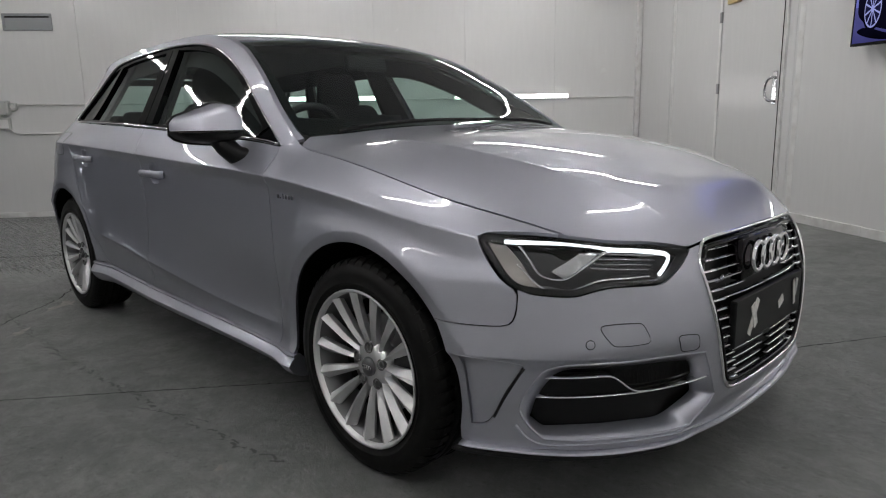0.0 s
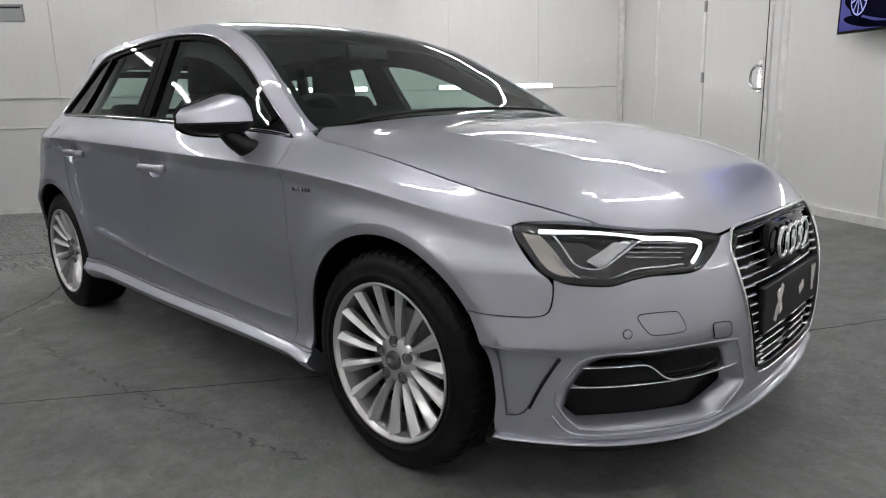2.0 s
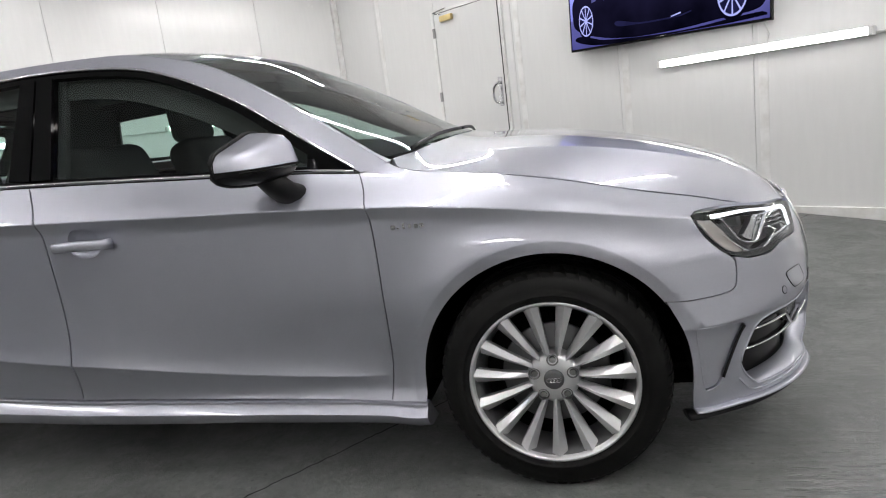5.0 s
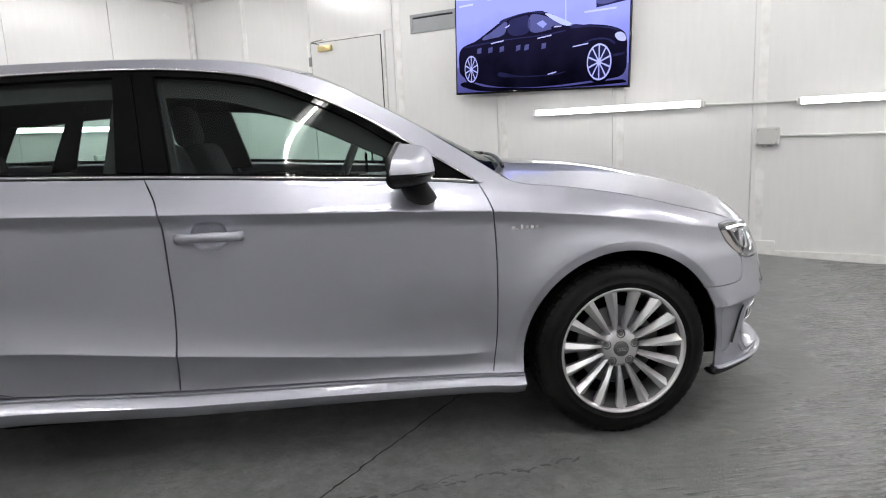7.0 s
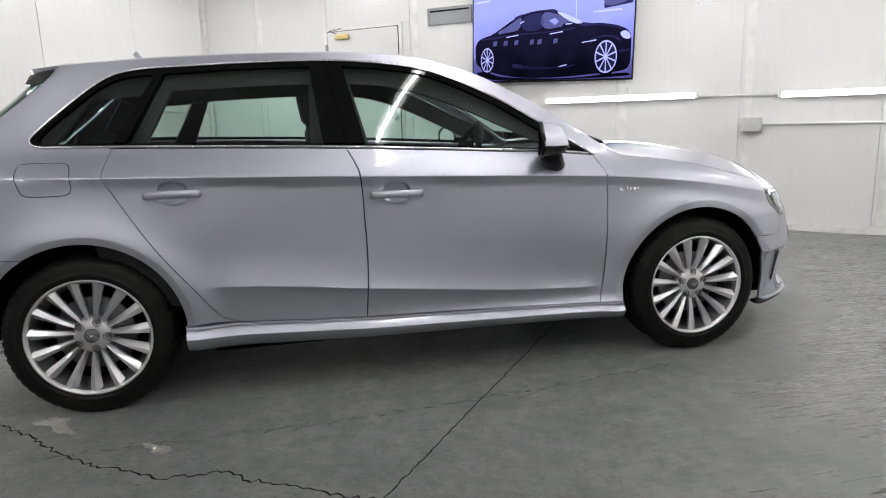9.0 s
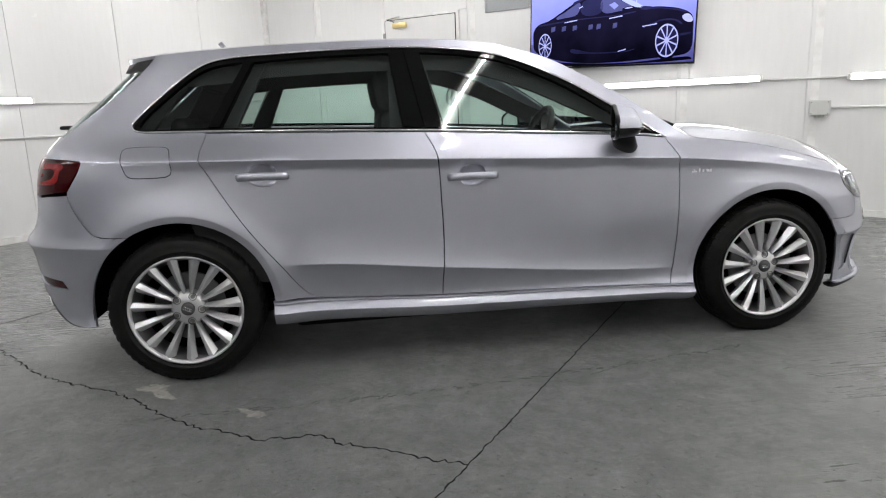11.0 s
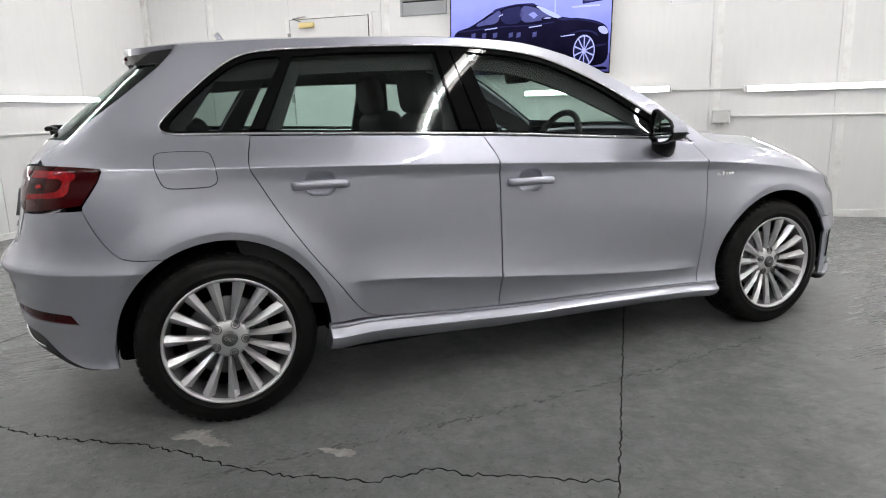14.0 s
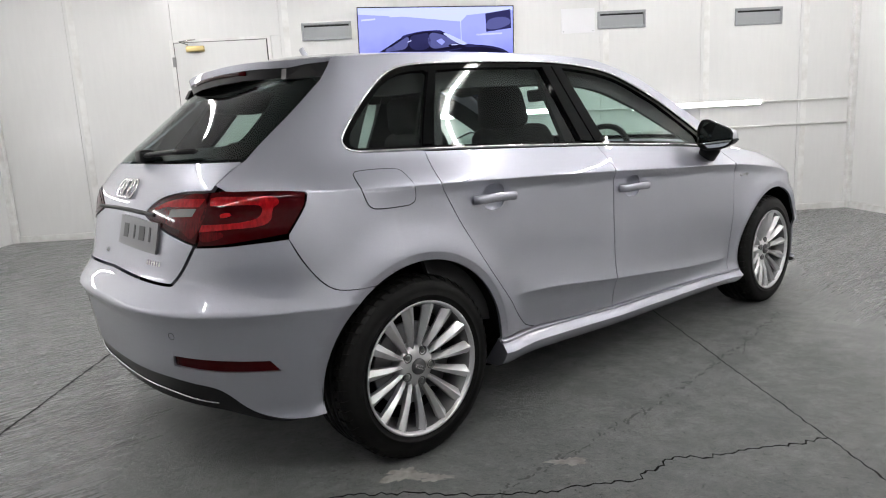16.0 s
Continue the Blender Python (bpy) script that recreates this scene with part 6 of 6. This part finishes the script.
# door in the far wall
dz = float(floor_height(-2.5, WALL_Y))
door = tagged(room_box("door_1", (DOOR_L + .006, WALL_Y - .012, dz + .012), (DOOR_R - .006, WALL_Y + .008, DOOR_T - .006), WALL, None, .003), label="white flush service door, closed", category="door", kind="structure")
# near-black strips round the leaf paint the shade of the door gaps
for nm, lo, hi, mt in (("door_frame", (DOOR_L - .04, WALL_Y - .018, dz), (DOOR_L, WALL_Y + .008, DOOR_T + .028), TRIM), ("door_frame", (DOOR_R + .006, WALL_Y - .018, dz), (DOOR_R + .042, WALL_Y + .008, DOOR_T + .028), TRIM),
                       ("door_frame", (DOOR_L, WALL_Y - .018, DOOR_T), (DOOR_R + .006, WALL_Y + .008, DOOR_T + .028), TRIM), ("door_gap_strip", (DOOR_R - .006, WALL_Y - .0195, dz + .01), (DOOR_R + .006, WALL_Y + .006, DOOR_T), CRACK), ("door_gap", (DOOR_L, WALL_Y - .006, DOOR_T - .008), (DOOR_R, WALL_Y + .006, DOOR_T + .001), CRACK),
                       ("door_gap", (DOOR_L - .001, WALL_Y - .006, dz + .01), (DOOR_L + .007, WALL_Y + .006, DOOR_T), JOINT)):
    room_box(nm, lo, hi, mt, door, .0)
for z in (.45, 1.30, 1.98):
    room_box("hinge", (DOOR_L - .022, WALL_Y - .03, z - .05), (DOOR_L + .012, WALL_Y - .010, z + .05), STEEL, door, .003)
room_box("lock_plate", (-2.085, WALL_Y - .017, 1.12), (-2.025, WALL_Y - .012, 1.40), SATIN, door, .003)
v, fc = tube_along([(-2.045, WALL_Y - .015, 1.345), (-2.045, WALL_Y - .06, 1.348), (-2.06, WALL_Y - .072, 1.335), (-2.095, WALL_Y - .075, 1.30), (-2.10, WALL_Y - .075, 1.24), (-2.095, WALL_Y - .075, 1.19), (-2.06, WALL_Y - .072, 1.158), (-2.045, WALL_Y - .06, 1.148), (-2.045, WALL_Y - .015, 1.15)], .012, 10)
mesh_object("pull_handle", v, fc, SATIN, door, True, "brushed metal pull handle")
closer = room_box("door_closer", (-2.83, WALL_Y - .055, 2.075), (-2.64, WALL_Y - .014, 2.135), BRASS, door, .01, "brass door closer", True)
v, fc = tube_along([(-2.80, WALL_Y - .05, 2.145), (-2.88, WALL_Y - .09, 2.175), (-2.72, WALL_Y - .05, 2.20)], .007, 6)
mesh_object("closer_arm", v, fc, SATIN, closer, True)


# wall fittings; built facing -y at the origin, then turned to their wall
def placed(ob, at, turn):
    ob.matrix_basis = pose(*at, 0, 0, turn)
    return ob


def wall_lamp(length=1.47):
    e = empty("tube_lamp", label="lit white tube lamp batten on the wall", category="lamp", group="wall tube lamps")
    part("housing", box_bm((-length / 2, -.050, -.027), (length / 2, 0, .027), .004), PLASTIC_WHITE, e)
    arc = [(-.0505 - .012 * math.cos(w), .024 * math.sin(w)) for w in np.linspace(-math.pi / 2, math.pi / 2, 9)]
    mesh_object("diffuser", [(x, y, z) for x in (-length / 2 + .014, length / 2 - .014) for y, z in arc], [(i, i + 1, 10 + i, 9 + i) for i in range(8)], WALL_LIGHT, e, True, "glowing white diffuser")
    for s in (-1, 1):
        part("end_cap", box_bm((s * length / 2 - .014, -.074, -.028), (s * length / 2 + .014, 0, .028), .006), PLASTIC_WHITE, e)
    return e


first_lamp = wall_lamp()
placed(first_lamp, (.49, WALL_Y, 1.268), 0)
for at, turn in (((2.66, WALL_Y, 1.245), 0), ((WALL_X, -.27, 1.33), 90), ((WALL_X, 2.06, 1.33), 90)):
    copy_thing(first_lamp, pose(*at, 0, 0, turn))


def ceiling_lamp(length=1.8):
    e = empty("ceiling_lamp", label="lit white twin-end tube batten under the ceiling", category="lamp", group="ceiling tube lamps")
    part("housing", box_bm((-length / 2, -.06, -.03), (length / 2, .06, 0), .006), PLASTIC_WHITE, e)
    for s in (-1, 1):
        part("reflector_side", box_bm((-length / 2, s * .06 - .004, -.062), (length / 2, s * .06 + .004, -.026), .002), PLASTIC_WHITE, e)
    v, fc = tube_along([(-length / 2 + .01, 0, -.062), (length / 2 - .01, 0, -.062)], .015, 12)
    mesh_object("tube", v, fc, TUBE_LIGHT, e, True, "glowing white tube")
    for s in (-1, 1):
        part("end_cap", box_bm((s * length / 2 - .014, -.03, -.09), (s * length / 2 + .014, .03, 0), .006), PLASTIC_WHITE, e)
    return e


first_ceiling = ceiling_lamp()
# row at y -3.6 is unseen, added to lift light on the near side
CEILING_LAMPS = [(x, 2.3, 90) for x in (-3.35, -1.05, 1.3, 3.5)] + [(x, -.5, 90) for x in (-3.35, 1.3, 3.5)] + [(x, -3.6, 0) for x in (-3.5, -1.2, 1.0, 3.2)]
for i, (x, y, turn) in enumerate(CEILING_LAMPS):
    if i == 0:
        first_ceiling.matrix_basis = pose(x, y, CEIL - .005, 0, 0, turn)
    else:
        copy_thing(first_ceiling, pose(x, y, CEIL - .005, 0, 0, turn))


def conduit(points, label="white surface conduit along the wall", radius=.010):
    v, fc = tube_along(points, radius, 8)
    return tagged(mesh_object("conduit", v, fc, PLASTIC_WHITE, None, True), label=label, category="conduit")


yy = WALL_Y - .012
conduit([(1.235, yy, 1.255), (1.91, yy, 1.248)])
conduit([(3.41, yy, 1.245), (FRONT_X - .03, yy, 1.245)])
conduit([(1.81, yy, .985), (FRONT_X - .03, yy, .975)])
xx = WALL_X + .012
conduit([(xx, -3.78, 1.30), (xx, -1.02, 1.30)])
conduit([(xx, .48, 1.31), (xx, 1.31, 1.31)])
conduit([(xx, 2.81, 1.31), (xx, WALL_Y - .06, 1.31)])
conduit([(xx, -3.86, 1.16), (xx, -3.86, 1.02), (xx, -3.83, .985), (xx, -3.78, .972), (xx, 2.23, .99)], "white conduit rising from a bend at the junction box")


def junction_box(w, h, d, mat):
    e = empty("junction_box", label="grey plastic junction box screwed to the wall", category="electrical box")
    part("box_body", box_bm((-w / 2, -d, -h / 2), (w / 2, 0, h / 2), .006), mat, e)
    part("box_lid", box_bm((-w / 2 + .006, -d - .012, -h / 2 + .006), (w / 2 - .006, -d - .0005, h / 2 - .006), .004), mat, e)
    for sx in (-1, 1):
        for sz in (-1, 1):
            v, fc = lathe([(0, -d - .015), (.005, -d - .014), (.006, -d - .011)], 10)
            mesh_object("lid_screw", [(p[0] + sx * (w / 2 - .018), p[1], p[2] + sz * (h / 2 - .018)) for p in v], fc, STEEL, e)
    for sx in (-.3, .05, .3):
        v, fc = lathe([(0, 0), (.010, 0), (.010, .018), (0, .018)], 10, "z")
        mesh_object("cable_gland", [(p[0] + sx * w * .6, p[1] - d / 2, p[2] - h / 2 - .018) for p in v], fc, mat, e, True)
    return e


placed(junction_box(.165, .135, .065, PLASTIC_GREY), (1.715, WALL_Y, .985), 0)
placed(junction_box(.16, .13, .06, PLASTIC_GREY), (WALL_X, 2.31, .985), 90)
placed(junction_box(.14, .16, .07, PLASTIC_GREY), (WALL_X, -3.91, 1.27), 90)
placed(junction_box(.075, .075, .04, PLASTIC_GREY), (WALL_X, -3.80, 1.285), 90)
sock = empty("socket_outlet", label="grey double socket outlet under the junction box", category="socket")
part("socket_body", box_bm((-.06, -.05, -.07), (.06, 0, .07), .008), PLASTIC_GREY, sock)
part("socket_face", box_bm((-.045, -.058, -.05), (.045, -.0505, .05), .004), PLASTIC_WHITE, sock)
placed(sock, (WALL_X, -3.91, 1.09), 90)


def vent(w=.53, h=.185):
    e = empty("wall_vent", label="grey metal ventilation grille in the white wall", category="vent", group="wall vents")
    t = .028
    for lo, hi in (((-w / 2, -.018, h / 2 - t), (w / 2, 0, h / 2)), ((-w / 2, -.018, -h / 2), (w / 2, 0, -h / 2 + t)), ((-w / 2, -.018, -h / 2 + t), (-w / 2 + t, 0, h / 2 - t)), ((w / 2 - t, -.018, -h / 2 + t), (w / 2, 0, h / 2 - t))):
        part("vent_frame", box_bm(lo, hi, .004), VENT_GREY, e)
    part("vent_flap", box_bm((-w / 2 + t, -.010, -h / 2 + t), (w / 2 - t, -.002, h / 2 - t - .018), .002), VENT_GREY, e)
    part("vent_gap", box_bm((-w / 2 + t, -.004, h / 2 - t - .018), (w / 2 - t, -.001, h / 2 - t), 0), BLACK, e)
    return e


first_vent = placed(vent(), (-1.345, WALL_Y, 2.225), 0)
for at, turn in (((1.84, WALL_Y, 2.20), 0), ((3.36, WALL_Y, 2.165), 0), ((WALL_X, -3.54, 2.22), 90)):
    copy_thing(first_vent, pose(*at, 0, 0, turn))
sheet = tagged(part("notice_sheet", box_bm((1.18, WALL_Y - .004, 2.08), (1.545, WALL_Y, 2.335), .001, 1), PAPER), label="blank pale notice panel screwed to the wall", category="notice")
for x in (1.20, 1.525):
    v, fc = lathe([(0, -.003), (.005, -.002), (.006, 0)], 10)
    mesh_object("screw", [(p[0] + x, p[1] + WALL_Y - .004, p[2] + 2.10) for p in v], fc, STEEL, sheet)

# television, showing a dark saloon car
tv = empty("television", pose(-.185, WALL_Y - .105, 1.935, 0, 1.4, 2.6), label="large black flat television on the wall showing a dark car", category="television")
W, H = 1.66, .945
part("screen_body", box_bm((-W / 2, 0, -H / 2), (W / 2, .045, H / 2), .006), BLACK, tv)
part("bezel", box_bm((-W / 2, -.006, -H / 2), (W / 2, .0, -H / 2 + .018), .002), GLOSS_BLACK, tv)
part("bezel", box_bm((-W / 2, -.006, H / 2 - .010), (W / 2, .0, H / 2), .002), GLOSS_BLACK, tv)
part("bezel", box_bm((-W / 2, -.006, -H / 2 + .018), (-W / 2 + .010, .0, H / 2 - .010), .002), GLOSS_BLACK, tv)
part("bezel", box_bm((W / 2 - .010, -.006, -H / 2 + .018), (W / 2, .0, H / 2 - .010), .002), GLOSS_BLACK, tv)
part("wall_bracket", box_bm((-.3, .045, -.25), (.3, .09, .25), .004), BLACK, tv)


def flat_shape(name, pts, mat, layer, parent=tv, smooth=True):
    """A flat figure on the screen; points in 0..1 across and down."""
    q = outline(pts, .02) if smooth else np.array([p[:2] for p in pts], float)
    cx, cz = q.mean(0)
    f = [((p[0] - .5) * (W - .02), -.0012 - .0008 * layer, (.5 - p[1]) * (H - .028) + .004) for p in q]
    bm = bmesh.new()
    face = bm.faces.new([bm.verts.new(p) for p in f])
    bmesh.ops.triangulate(bm, faces=[face])
    return part(name, bm, mat, parent)


flat_shape("picture_wall", [(0, 0), (1, 0), (1, 1), (0, 1)], SCREEN_SKY, 0, smooth=False)
flat_shape("picture_ceiling", [(0, 0), (1, 0), (1, .04), (.70, .09), (.66, .16), (.30, .10), (0, .07)], SCREEN_PALE, 1, smooth=False)
flat_shape("picture_floor", [(0, .74), (.12, .76), (.5, .92), (1, .80), (1, 1), (0, 1)], SCREEN_FLOOR, 1, smooth=False)
flat_shape("picture_corner", [(.655, .09), (.660, .09), (.664, .46), (.658, .46)], SCREEN_PALE, 2, smooth=False)
for a, b, z in ((.02, .11, .125), (.20, .40, .085), (.47, .64, .075), (.76, .93, .300)):
    flat_shape("picture_lamp", [(a, z), (b, z - .012), (b, z + .006), (a, z + .018)], SCREEN_LIGHT, 2, smooth=False)
flat_shape("picture_screen", [(.82, .075, 1), (.985, .03, 1), (.99, .24, 1), (.825, .28, 1)], SCREEN_DEEP, 2)
flat_shape("picture_screen_image", [(.835, .16), (.89, .12), (.97, .13), (.975, .20), (.84, .25)], SCREEN_MID, 3)
flat_shape("picture_door", [(.74, .17, 1), (.80, .15, 1), (.805, .30, 1), (.745, .33, 1)], SCREEN_SKY, 2)
flat_shape("picture_shadow", [(.03, .90), (.20, .955), (.60, .985), (.97, .945), (.99, .975), (.60, .998), (.15, .99)], SCREEN_CAR, 2)
flat_shape("picture_body", [(.015, .70), (.018, .60), (.045, .535), (.12, .49), (.19, .42), (.27, .335), (.36, .275), (.46, .255), (.55, .275), (.63, .345), (.70, .415), (.80, .425), (.90, .455), (.96, .50), (.985, .56), (.99, .70), (.985, .86), (.95, .92), (.80, .945), (.55, .975), (.30, .965), (.12, .90), (.03, .82)], SCREEN_CAR, 3)
flat_shape("picture_windscreen", [(.545, .282), (.60, .315), (.70, .412), (.665, .418), (.61, .375), (.56, .315)], SCREEN_PALE, 4)
flat_shape("picture_window", [(.165, .478), (.22, .415), (.285, .345), (.315, .325), (.315, .40), (.29, .455), (.22, .475)], SCREEN_MID, 4)
flat_shape("picture_window", [(.335, .320), (.40, .292), (.445, .288), (.445, .445), (.34, .455)], SCREEN_DEEP, 4)
flat_shape("picture_window", [(.46, .288), (.53, .300), (.60, .365), (.64, .425), (.58, .438), (.465, .445)], SCREEN_MID, 4)
flat_shape("picture_window_light", [(.495, .37, 1), (.53, .345, 1), (.555, .385, 1), (.53, .42, 1)], SCREEN_SKY, 5)
flat_shape("picture_mirror", [(.575, .425), (.60, .405), (.645, .41), (.65, .44), (.60, .45)], SCREEN_CAR, 6)
flat_shape("picture_mirror_sheen", [(.59, .418), (.61, .41), (.64, .414), (.635, .42), (.60, .423)], SCREEN_LIGHT, 7)
flat_shape("picture_headlight", [(.925, .535), (.955, .515), (.982, .56), (.978, .60), (.945, .59)], SCREEN_LIGHT, 4)
for cx, cz, rx_, rz in ((.845, .775, .066, .170), (.095, .765, .043, .135)):
    ring = np.linspace(0, 2 * math.pi, 30)[:-1]
    flat_shape("picture_tyre", [(cx + rx_ * 1.20 * math.cos(w), cz + rz * 1.16 * math.sin(w)) for w in ring], SCREEN_CAR, 4)
    flat_shape("picture_rim", [(cx + rx_ * math.cos(w), cz + rz * math.sin(w)) for w in ring], SCREEN_LIGHT, 5)
    flat_shape("picture_rim_well", [(cx + rx_ * .90 * math.cos(w), cz + rz * .90 * math.sin(w)) for w in ring], SCREEN_DEEP, 6)
    flat_shape("picture_hub", [(cx + rx_ * .20 * math.cos(w), cz + rz * .20 * math.sin(w)) for w in ring[::2]], SCREEN_LIGHT, 7)
    for i in range(10):
        w = 2 * math.pi * (i + .5) / 10
        flat_shape("picture_spoke", [(cx + rx_ * r * math.cos(w + d / r), cz + rz * r * math.sin(w + d / r)) for r, d in ((.15, -.04), (.94, -.055), (.94, .055), (.15, .04))], SCREEN_LIGHT, 7, smooth=False)
for pts in ([(.05, .535), (.30, .495), (.55, .478), (.66, .455), (.66, .465), (.55, .49), (.30, .507), (.05, .548)], [(.68, .425), (.80, .436), (.91, .468), (.95, .50), (.90, .478), (.80, .447)], [(.27, .335), (.36, .275), (.46, .255), (.54, .272), (.46, .264), (.36, .285)],
            [(.26, .83), (.40, .86), (.60, .86), (.66, .84), (.66, .85), (.60, .872), (.40, .873)], [(.90, .72), (.98, .70), (.98, .715), (.91, .735)], [(.74, .62), (.80, .56), (.88, .56), (.93, .62), (.88, .575), (.80, .575)]):
    flat_shape("picture_sheen", pts, SCREEN_DEEP, 4)
for a, b, z in ((.50, .58, .495), (.22, .30, .508), (.70, .785, .600), (.56, .61, .845), (.31, .335, .365)):
    flat_shape("picture_glint", [(a, z + .012), (b, z - .008), (b, z + .004), (a, z + .022)], SCREEN_LIGHT, 5, smooth=False)
for a in (.135, .205, .275, .375, .425, .525):
    flat_shape("picture_window_glint", [(a, .565), (a + .026, .558), (a + .024, .608), (a - .002, .618)], SCREEN_MID, 5, smooth=False)
v, fc = tube_along([(.55, WALL_Y - .05, 1.47), (.56, WALL_Y - .006, 1.42), (.585, WALL_Y - .006, 1.36), (.575, WALL_Y - .006, 1.30)], .004, 6)
tagged(mesh_object("cable", v, fc, PLASTIC_WHITE, None, True), label="thin white cable below the television", category="cable")

# small glowing panes, unseen, added low behind to reflect as specks in the paint
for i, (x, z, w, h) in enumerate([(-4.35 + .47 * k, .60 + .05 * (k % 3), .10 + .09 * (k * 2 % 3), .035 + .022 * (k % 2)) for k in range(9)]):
    win = tagged(room_box("window_%d" % (i + 1), (x - w / 2, BACK_Y + .004, z - h / 2), (x + w / 2, BACK_Y + .012, z + h / 2), ADDED_GLOW), label="small pale blue glowing pane added to the back wall for reflected specks", category="window", kind="structure")
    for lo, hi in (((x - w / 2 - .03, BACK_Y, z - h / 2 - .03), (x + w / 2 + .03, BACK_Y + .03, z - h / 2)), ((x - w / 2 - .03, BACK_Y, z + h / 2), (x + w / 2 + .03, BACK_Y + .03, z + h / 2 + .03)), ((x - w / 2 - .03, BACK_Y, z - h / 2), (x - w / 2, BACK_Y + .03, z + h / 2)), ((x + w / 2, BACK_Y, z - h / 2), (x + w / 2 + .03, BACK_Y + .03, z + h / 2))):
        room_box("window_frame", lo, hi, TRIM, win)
